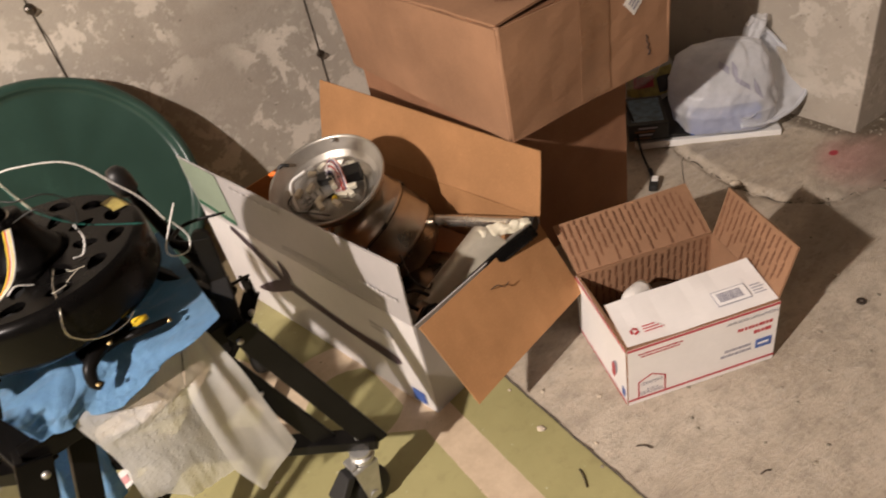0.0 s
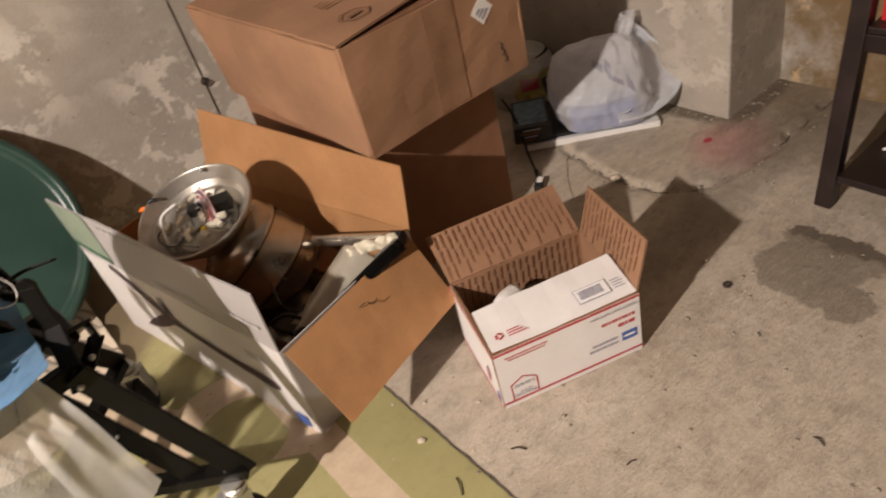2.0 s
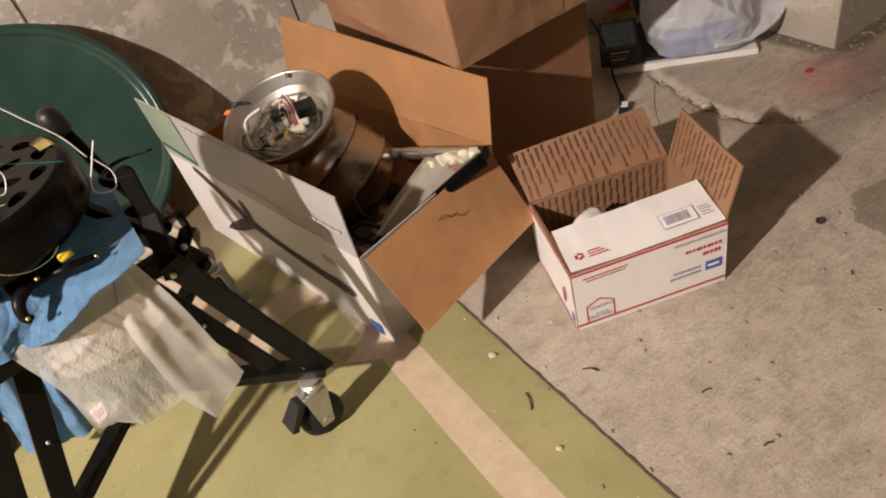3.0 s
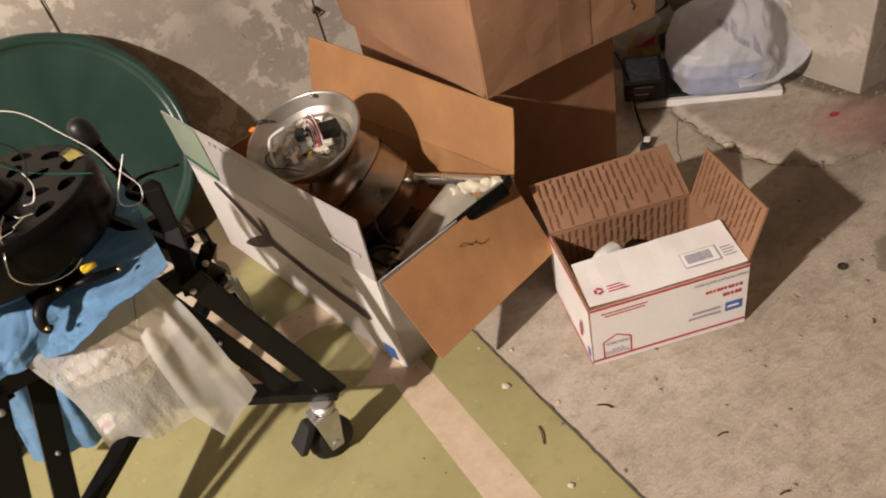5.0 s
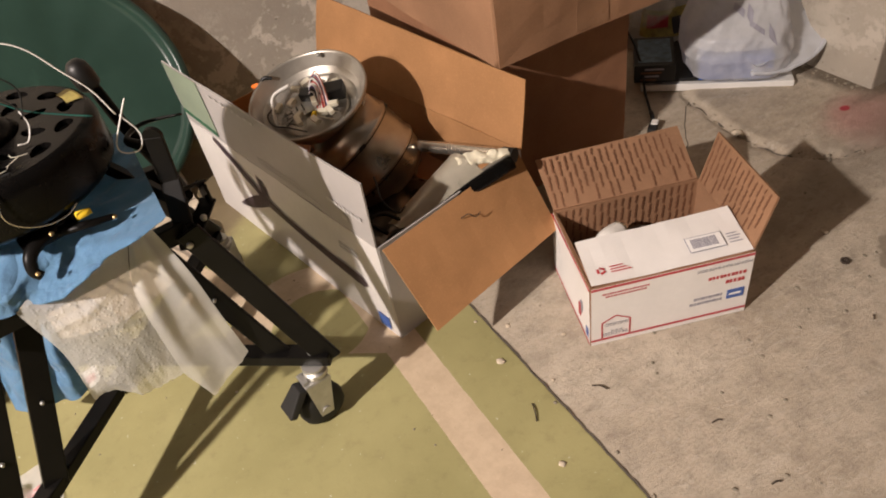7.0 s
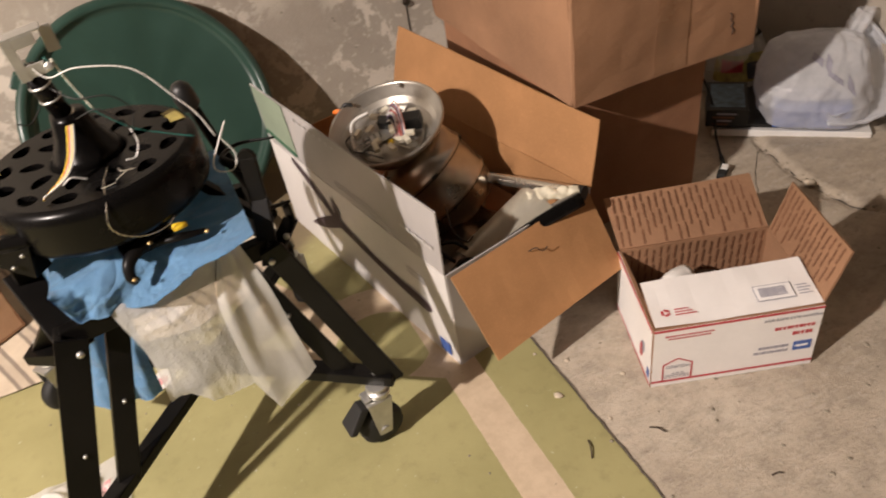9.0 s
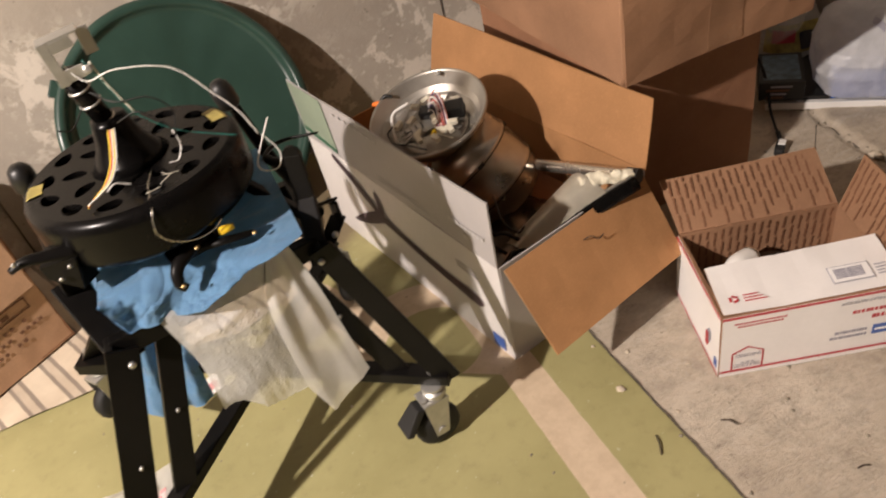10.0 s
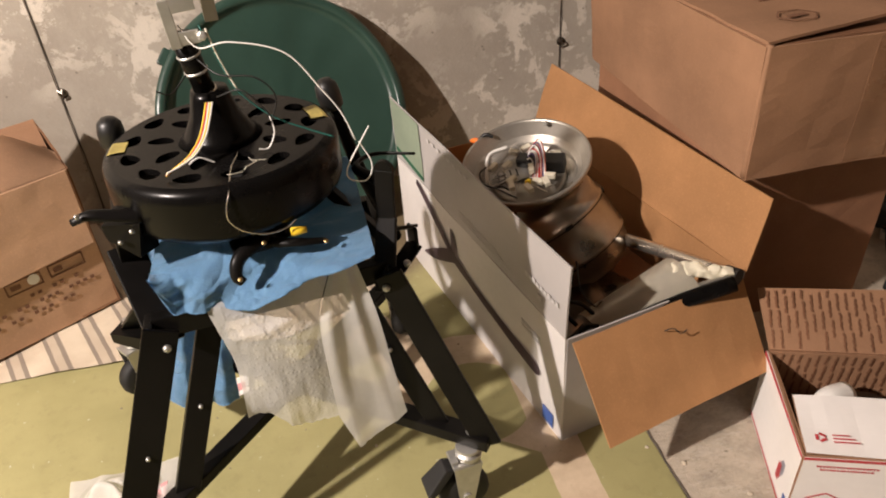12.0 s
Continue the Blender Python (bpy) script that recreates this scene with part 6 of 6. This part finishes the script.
# ---------------------------------------------------------------- things by the far wall
bx = Vector((0.745, -0.655, 0)).normalized()
by = Vector((0.655, 0.745, 0)).normalized()


def ribbon(points, v):
    return rail([Vector((1.67, 1.13, 0)) + bx * a + by * b + Vector((0, 0, z)) for a, z, b in points], v)


def film_bag():
    c = thing("white_plastic_bag", "white plastic carrier bag round a blue box, on a flat box", "plastic bag", (1.66, 1.10, 0.035))
    rings = [(-0.004, 0.010, 0.102, 0.066, 0.036), (-0.006, 0.008, 0.118, 0.078, 0.046), (-0.014, 0.004, 0.128, 0.086, 0.100), (-0.018, 0.016, 0.124, 0.082, 0.150), (-0.010, 0.036, 0.110, 0.062, 0.202), (0.000, 0.052, 0.084, 0.038, 0.232), (0.008, 0.060, 0.050, 0.020, 0.244), (0.010, 0.062, 0.004, 0.002, 0.247)]

    def body(u, v):
        a = 2 * math.pi * u
        k = min(v, 0.9999) * (len(rings) - 1)
        i = int(k)
        f = k - i
        cs, cd, rs, rd, z = (p * (1 - f) + q * f for p, q in zip(rings[i], rings[i + 1]))
        ca, sa = math.cos(a), math.sin(a)
        sq = (abs(ca) ** 3 + abs(sa) ** 3) ** (-1 / 3) * (1 - v) + v
        q = Vector((ca * 1.3, sa * 1.3, v * 2.2))
        fold = 0.013 * (0.45 - abs(noise.noise(q * 1.3 + Vector((3, 1, 0))))) + 0.006 * (0.4 - abs(noise.noise(q * 3.1 + Vector((0, 5, 2))))) + 0.0022 * (0.4 - abs(noise.noise(q * 8.0)))
        m = 1 + 1.6 * fold / max(rs, 0.05) * (1 - v ** 3)
        corner = 0.030 * max(0, -ca) ** 6 * math.sin(math.pi * min(1, v * 1.2))
        return Vector((1.67, 1.13, z + corner + 0.5 * fold * v)) + bx * (cs + rs * ca * sq * m) + by * (cd + rd * sa * sq * m)
    part("body", surface_grid(body, 110, 80), BAG, c, "", True)
    part("folded_layer", surface_grid(lambda u, v: Vector((1.67, 1.15, 0.12)) + (body(u, 0.36 + 0.62 * v) - Vector((1.67, 1.15, 0.12))) * 0.965, 80, 40), BAG, c, "doubled film inside", True)
    inner = [(0.020, 0.096, -0.090), (0.070, 0.094, -0.076), (0.104, 0.116, -0.036), (0.110, 0.152, 0.004), (0.096, 0.190, 0.034), (0.076, 0.218, 0.060), (0.058, 0.234, 0.080)]
    outer = [(0.020, 0.070, -0.088), (0.112, 0.058, -0.050), (0.190, 0.074, 0.010), (0.214, 0.108, 0.060), (0.186, 0.162, 0.085), (0.140, 0.212, 0.095), (0.088, 0.268, 0.100)]

    def mouth(u, v):
        p = ribbon(inner, u).lerp(ribbon(outer, u), v)
        dip = math.sin(math.pi * v) * (0.5 + 0.5 * math.sin(math.pi * u))
        p += by * (0.045 * dip + 0.010 * noise.noise(Vector((u * 9, v * 2, 4)))) + Vector((0, 0, 0.008 * noise.noise(Vector((u * 11, v * 2.5, 9)))))
        return p
    part("mouth", surface_grid(mouth, 70, 26), BAG_MOUTH, c, "gathered open mouth of the bag", True)
    part("rolled_edge", tube([ribbon(outer, k / 30) + Vector((0, 0, 0.004 * noise.noise(Vector((k * 0.9, 0, 3))))) for k in range(31)], 0.0060, 7, 2, 0.6), BAG_MOUTH, c, "", True)

    def knot(u, v):
        a = 2 * math.pi * u
        r = 0.014 + 0.010 * math.sin(3 * v) + 0.004 * math.sin(5 * a)
        return ribbon([(0.066, 0.225, 0.090), (0.080, 0.255, 0.098), (0.090, 0.285, 0.100)], v) + bx * r * math.cos(a) + by * r * math.sin(a) + Vector((0, 0, 0.010 * noise.noise(Vector((u * 6, v * 6, 0)))))
    part("twisted_top", surface_grid(knot, 30, 20), BAG, c, "", True)
    part("blue_content", oriented(Vector((1.67, 1.13, 0.071)) - bx * 0.012 - by * 0.008, bx, by, (0, 0, 1), 0.176, 0.096, 0.066, 0.004), surface("blue_plastic", (0.04, 0.13, 0.46), 0.5, var=0.2), c, "blue box showing through")
    hub = Vector((1.67, 1.13, 0.10))
    for a0, h0, wd, ht in ((4.62, 0.60, 0.26, 0.05), (4.86, 0.57, 0.12, 0.09), (5.02, 0.49, 0.30, 0.03), (5.32, 0.44, 0.12, 0.08)):
        part("printed_mark", surface_grid(lambda u, v, a0=a0, h0=h0, wd=wd, ht=ht: hub + (body((a0 + wd * (u - 0.5)) / (2 * math.pi), h0 + ht * (v - 0.5) - 0.06 * (u - 0.5)) - hub) * 1.012, 12, 6), GREY_INK, c, "grey printed mark")


film_bag()
flat = thing("flat_black_box", "flat black printed box with a white edge on the floor", "box", (1.60, 1.15, 0))
part("tray", oriented(Vector((1.457, 1.258, 0.012)) + bx * 0.19 + by * 0.15, bx, by, (0, 0, 1), 0.38, 0.30, 0.020, 0.003), WHITE_PLASTIC, flat, "white edge tray")
part("lid", oriented(Vector((1.457, 1.258, 0.028)) + bx * 0.15 + by * 0.155, bx, by, (0, 0, 1), 0.30, 0.285, 0.010, 0.002), BLACK_PLASTIC, flat, "black printed lid")
pk = thing("black_printed_carton", "small black printed carton beside the plastic bag", "box", (1.52, 1.30, 0.035))
part("body", oriented((1.530, 1.290, 0.060), bx, by, (0, 0, 1), 0.105, 0.16, 0.050, 0.003), BLACK_PLASTIC, pk)
for k in range(4):
    part("printed_mark", decal(Vector((1.530, 1.290, 0.060)) - bx * 0.04 - by * 0.0805, bx, (0, 0, 1), (0.004 + 0.010 * (k % 2), 0.045 + 0.006 * k, -0.019 + 0.010 * k, -0.014 + 0.010 * k), 0.0006), (BROWN_INK, GREY_INK, BROWN_INK, GREY_INK)[k], pk)
part("printed_top", oriented((1.530, 1.290, 0.0856), bx, by, (0, 0, 1), 0.085, 0.13, 0.0008), surface("printed_blue_grey_card", (0.10, 0.16, 0.22), 0.4, var=0.5, scale=40), pk, "blue-grey printed picture")


def sack():
    c = thing("yellow_printed_sack", "limp sack with yellow and red print behind the plastic bag", "sack", (1.74, 1.52, 0))

    def f(u, v):
        a = 2 * math.pi * u
        r = 0.115 * (1 - 0.35 * v ** 2) * (1 + 0.12 * noise.noise(Vector((math.cos(a) * 2, math.sin(a) * 2, v * 3))))
        return Vector((1.715 + r * math.cos(a), 1.50 + r * 1.25 * math.sin(a), 0.003 + 0.150 * v + 0.01 * noise.noise(Vector((u * 9, v * 3, 1)))))
    bm = surface_grid(f, 48, 24)
    part("body", bm, surface("woven_sack", (0.42, 0.40, 0.36), 0.6, var=0.2, relief=0.3), c, "", True)
    top = turned([(0.0, 0.012), (0.05, 0.008), (0.078, 0.0)], (1.715, 1.50, 0.148), (0, 0, 1), 40, False)
    part("top", top, surface("sack_top", (0.42, 0.40, 0.36), 0.6, var=0.2, relief=0.3), c, "", True)

    def band(u, v, lo=0.045, hi=0.118, a0=3.6, a1=4.9, off=0.0035):
        a = a0 + (a1 - a0) * u
        h = (lo + (hi - lo) * v) / 0.150
        r = 0.115 * (1 - 0.35 * h ** 2) * (1 + 0.12 * noise.noise(Vector((math.cos(a) * 2, math.sin(a) * 2, h * 3)))) + off
        return Vector((1.715 + r * math.cos(a), 1.50 + r * 1.25 * math.sin(a), 0.003 + 0.150 * h))
    lab = part("printed_label", surface_grid(band, 20, 10), YELLOW_LABEL, c, "yellow printed panel")
    part("red_print", surface_grid(lambda u, v: band(u, v, 0.070, 0.105, 3.75, 4.25, 0.005), 10, 6), RED_PRINT, lab, "red print")
    part("dark_print", surface_grid(lambda u, v: band(u, v, 0.052, 0.095, 4.35, 4.8, 0.005), 10, 6), BLACK_INK, lab, "dark print")


sack()
clear = thing("clear_plastic_bag", "crumpled clear plastic bag on the flat box", "plastic bag", (1.55, 1.36, 0.035))
def clear_point(u, v):
    a = 2 * math.pi * u
    r = 0.075 * math.sin(math.pi * (0.1 + 0.88 * v)) ** 0.6
    n = 0.020 * noise.noise(Vector((math.cos(a) * 3, math.sin(a) * 3, v * 4)))
    return Vector((1.575 + (r + n) * math.cos(a), 1.385 + (r + n) * math.sin(a), 0.12 + 0.10 * v + n))
part("body", surface_grid(clear_point, 40, 26), CLEAR_BAG, clear, "", True)
cord = thing("power_cable", "black power cable with a black and white plug on the floor", "cable", (1.36, 1.10, 0))
part("lead", tube([(1.475, 1.335, 0.145), (1.470, 1.300, 0.118), (1.462, 1.262, 0.070), (1.440, 1.225, 0.028), (1.415, 1.180, 0.008), (1.390, 1.140, 0.006), (1.366, 1.114, 0.008)], 0.0034, 7, 6), BLACK_RUBBER, cord, "", True)
part("strain_relief", tube([(1.402, 1.158, 0.007), (1.388, 1.138, 0.007), (1.372, 1.119, 0.009)], 0.0062, 9, 3, 1.0, 0.7), BLACK_RUBBER, cord, "", True)
part("plug", oriented((1.352, 1.100, 0.010), (1, 0.75, 0), (-0.75, 1, 0), (0, 0, 1), 0.040, 0.022, 0.018, 0.005), BLACK_RUBBER, cord, "black plug")
part("plug_label", oriented((1.364, 1.106, 0.0205), (1, 0.75, 0), (-0.75, 1, 0), (0, 0, 1), 0.022, 0.016, 0.003, 0.001), WHITE_PLASTIC, cord, "white plug face")

# dark wooden shelf with a red game box
def shelf_unit():
    c = thing("dark_shelf_unit", "dark stained wooden shelf unit with sloping legs", "shelf", (1.82, 0.25, 0))

    def leg(y, x0, lean):
        return hexa([(x0, y - 0.018, 0), (x0 + 0.034, y - 0.018, 0), (x0 + 0.034, y + 0.018, 0), (x0, y + 0.018, 0),
                     (x0 + lean, y - 0.018, 0.86), (x0 + lean + 0.034, y - 0.018, 0.86), (x0 + lean + 0.034, y + 0.018, 0.86), (x0 + lean, y + 0.018, 0.86)])
    for y in (0.505, -0.06):
        part("leg", soften(leg(y, 1.632, 0.10), 0.002), DARK_WOOD, c)
        part("leg", soften(leg(y, 2.012, 0.0), 0.002), DARK_WOOD, c)
    for z, x0 in ((0.082, 1.646), (0.400, 1.684), (0.72, 1.725)):
        part("shelf_board", block(x0, 2.04, -0.075, 0.487, z - 0.018, z, 0.002), DARK_WOOD, c)
        if z > 0.1:
            part("apron", block(x0 - 0.006, x0 + 0.012, -0.075, 0.487, z - 0.048, z - 0.012, 0.002), DARK_WOOD, c)


shelf_unit()
game = thing("red_game_box", "red printed cardboard game box with white lettering on the shelf", "box", (1.86, 0.28, 0.401))
part("body", block(1.715, 2.0, 0.06, 0.478, 0.401, 0.493, 0.002), RED_CARD, game)
go, gu, gv = Vector((1.715, 0.478, 0.401)), Vector((0, -1, 0)), Vector((0, 0, 1))
def letter_block(u, slabs):
    return join([decal(go, gu, gv, (u + a, u + b, c_, d_), 0.0008) for a, b, c_, d_ in slabs])


SHAPES = (((0, 0.011, 0.018, 0.068), (0.011, 0.032, 0.018, 0.027), (0.011, 0.030, 0.039, 0.047), (0.011, 0.030, 0.059, 0.068), (0.028, 0.036, 0.023, 0.041), (0.026, 0.034, 0.045, 0.063)),
          ((0, 0.011, 0.018, 0.052), (0.023, 0.034, 0.018, 0.052), (0.003, 0.031, 0.050, 0.060), (0.008, 0.026, 0.058, 0.068), (0.009, 0.025, 0.028, 0.036)),
          ((0, 0.032, 0.057, 0.068), (0.0105, 0.0215, 0.018, 0.058)))
for k, u in enumerate((0.046, 0.088, 0.126, 0.162, 0.198, 0.234)):
    part("letter_shape", letter_block(u, SHAPES[min(k, 2)]), PALE_INK, game, "white letter-sized shape")
part("emblem", decal(go, gu, gv, (0.014, 0.032, 0.048, 0.064), 0.0008), BLUE_PRINT, game, "small blue emblem")
wc = thing("white_cable", "white cable lying on the lower shelf", "cable", (1.75, 0.3, 0.083))
part("lead", tube([(1.775, 0.455, 0.086), (1.80, 0.40, 0.105), (1.815, 0.36, 0.120), (1.80, 0.31, 0.115), (1.82, 0.22, 0.088)], 0.0036, 8, 6), WHITE_PLASTIC, wc, "", True)

# ---------------------------------------------------------------- litter on the floor
pb_bag = thing("crumpled_clear_bag", "crumpled clear bag with pink print on the painted floor", "plastic bag", (-0.22, 0.95, 0))
def litter_point(u, v):
    x, y = -0.330 + 0.20 * u, 0.82 + 0.22 * v
    edge = math.sin(math.pi * u) * math.sin(math.pi * v)
    return Vector((x + 0.02 * noise.noise(Vector((u * 4, v * 4, 7))), y + 0.02 * noise.noise(Vector((u * 4, v * 4, 3))), 0.004 + 0.045 * edge * (0.6 + noise.noise(Vector((u * 7, v * 7, 5))))))
part("film", surface_grid(litter_point, 50, 50), WRAP_FILM, pb_bag, "", True)
part("pink_insert", panel((-0.235, 0.87, 0.004), (-0.165, 0.90, 0.004), (-0.16, 0.99, 0.010), (-0.215, 0.975, 0.008), 0.002, 6, 0.004, 71), PINK_PAPER, pb_bag, "pink printed paper")
tag = thing("paper_tag", "small white and pink paper tag on the floor", "paper", (-0.03, 1.18, 0))
part("tag", panel((-0.052, 1.165, 0.004), (-0.022, 1.172, 0.004), (-0.022, 1.212, 0.016), (-0.050, 1.205, 0.016), 0.0012, 5, 0.002, 72), LABEL, tag)
part("print", panel((-0.046, 1.176, 0.0088), (-0.028, 1.180, 0.0088), (-0.028, 1.195, 0.0135), (-0.046, 1.191, 0.0135), 0.001, 3), PINK_PAPER, tag)
tie = thing("black_screw", "thin black screw on the floor", "screw", (-0.07, 1.2, 0))
part("shank", tube([(-0.072, 1.232, 0.004), (-0.064, 1.205, 0.004), (-0.060, 1.185, 0.004)], 0.0018, 6, 3), BLACK_PLASTIC, tie)
part("head", turned([(0.0045, 0), (0.004, 0.004), (0.002, 0.005)], (-0.060, 1.183, 0.004), (0.1, -1, 0), 10), BLACK_PLASTIC, tie)

GRIT = surface("concrete_crumbs", (0.30, 0.26, 0.20), 0.9, var=0.3, scale=60, relief=0.4)
RND = random.Random(29)


def lump(size, rnd, squash=0.5):
    bm = bmesh.new()
    bmesh.ops.create_icosphere(bm, subdivisions=2, radius=1)
    o = Vector((rnd.uniform(0, 50), 0, 0))
    ang = rnd.uniform(0, 6.28)
    sx = rnd.uniform(0.8, 1.5)
    for v in bm.verts:
        k = 1 + 0.5 * noise.noise(v.co * 1.4 + o)
        x, y, z = v.co * k
        x *= sx
        v.co = Vector((x * math.cos(ang) - y * math.sin(ang), x * math.sin(ang) + y * math.cos(ang), z * squash)) * size
    return bm


for x, y, s in ((0.639, 0.731, 0.009), (0.601, 0.498, 0.0085), (1.348, 0.604, 0.011), (1.488, 0.955, 0.021), (1.505, 0.940, 0.013), (0.30, 1.32, 0.010), (0.20, 0.975, 0.004), (0.700, 0.795, 0.006), (0.655, 0.842, 0.005), (0.770, 0.712, 0.005), (0.690, 0.640, 0.004)):
    s *= 0.72
    bm = lump(s, RND, 0.4)
    bmesh.ops.translate(bm, verts=bm.verts, vec=(x, y, s * 0.3))
    alone("plaster_chip", bm, CHIP, "small pale plaster chip lying on the floor", "debris", True, "chips on the floor")
clip = thing("white_plastic_clip", "small white plastic clip on the concrete floor", "clip", (1.445, 0.237, 0))
part("body", tube([(1.475, 0.262, 0.008), (1.455, 0.245, 0.010), (1.432, 0.228, 0.008)], 0.008, 8, 4, 0.7), WHITE_PLASTIC, clip, "", True)
part("foot", tube([(1.434, 0.230, 0.006), (1.432, 0.212, 0.005)], 0.005, 8, 1), WHITE_PLASTIC, clip)
ring_ = alone("washer", turned([(0.004, 0), (0.0085, 0), (0.0085, 0.004), (0.004, 0.004), (0.004, 0)], (1.305, 0.527, 0.0005), (0, 0, 1), 20, False), TWIG, "small rusty dark washer on the concrete", "washer")
for a, b in (((0.630, 0.620), (0.615, 0.586)), ((0.840, 0.416), (0.858, 0.410)), ((0.735, 0.588), (0.752, 0.566)), ((1.075, 0.225), (1.07, 0.205)), ((0.83, 0.29), (0.845, 0.285)), ((1.225, 0.412), (1.217, 0.404))):
    m_ = ((a[0] + b[0]) / 2 + 0.002, (a[1] + b[1]) / 2 + 0.001, 0.005)
    alone("wood_splinter", tube([(*a, 0.003), m_, (*b, 0.003)], 0.0015, 5, 4, 0.6), TWIG, "thin dark splinter on the floor", "debris", False, "splinters on the floor")
bms = []
for k in range(260):
    x, y = RND.uniform(-0.3, 1.8), RND.uniform(0.1, 1.25)
    if k > 110:
        x, y = RND.uniform(0.75, 1.8), RND.uniform(0.0, 0.85)
    s = RND.choice((0.0012, 0.0016, 0.002, 0.0032))
    b = lump(s, RND)
    bmesh.ops.translate(b, verts=b.verts, vec=(x, y, s * 0.4))
    bms.append(b)
for k in range(60):
    t_ = RND.random() * (len(CRACK) - 2)
    i = int(t_)
    p = Vector(CRACK[i + 1]).lerp(Vector(CRACK[min(i + 2, len(CRACK) - 1)]), t_ - i) if i + 2 < len(CRACK) else Vector(CRACK[-1])
    s = RND.uniform(0.0015, 0.0042)
    b = lump(s, RND)
    bmesh.ops.translate(b, verts=b.verts, vec=(p.x + RND.gauss(0, 0.02), p.y + RND.gauss(0, 0.02), s * 0.3))
    bms.append(b)
for k in range(90):
    s = RND.uniform(0.0015, 0.0045)
    b = lump(s, RND)
    q = (EAST - RND.uniform(0.002, 0.03), RND.uniform(0.86, 1.1)) if k < 45 else (RND.uniform(1.86, 2.09), CORNER - RND.uniform(0.0, 0.05))
    bmesh.ops.translate(b, verts=b.verts, vec=(q[0], q[1], 0.006 + s * 0.3))
    bms.append(b)
alone("grit", join(bms), GRIT, "scattered pale grit and crumbs on the floor", "grit", True, kind="stuff")
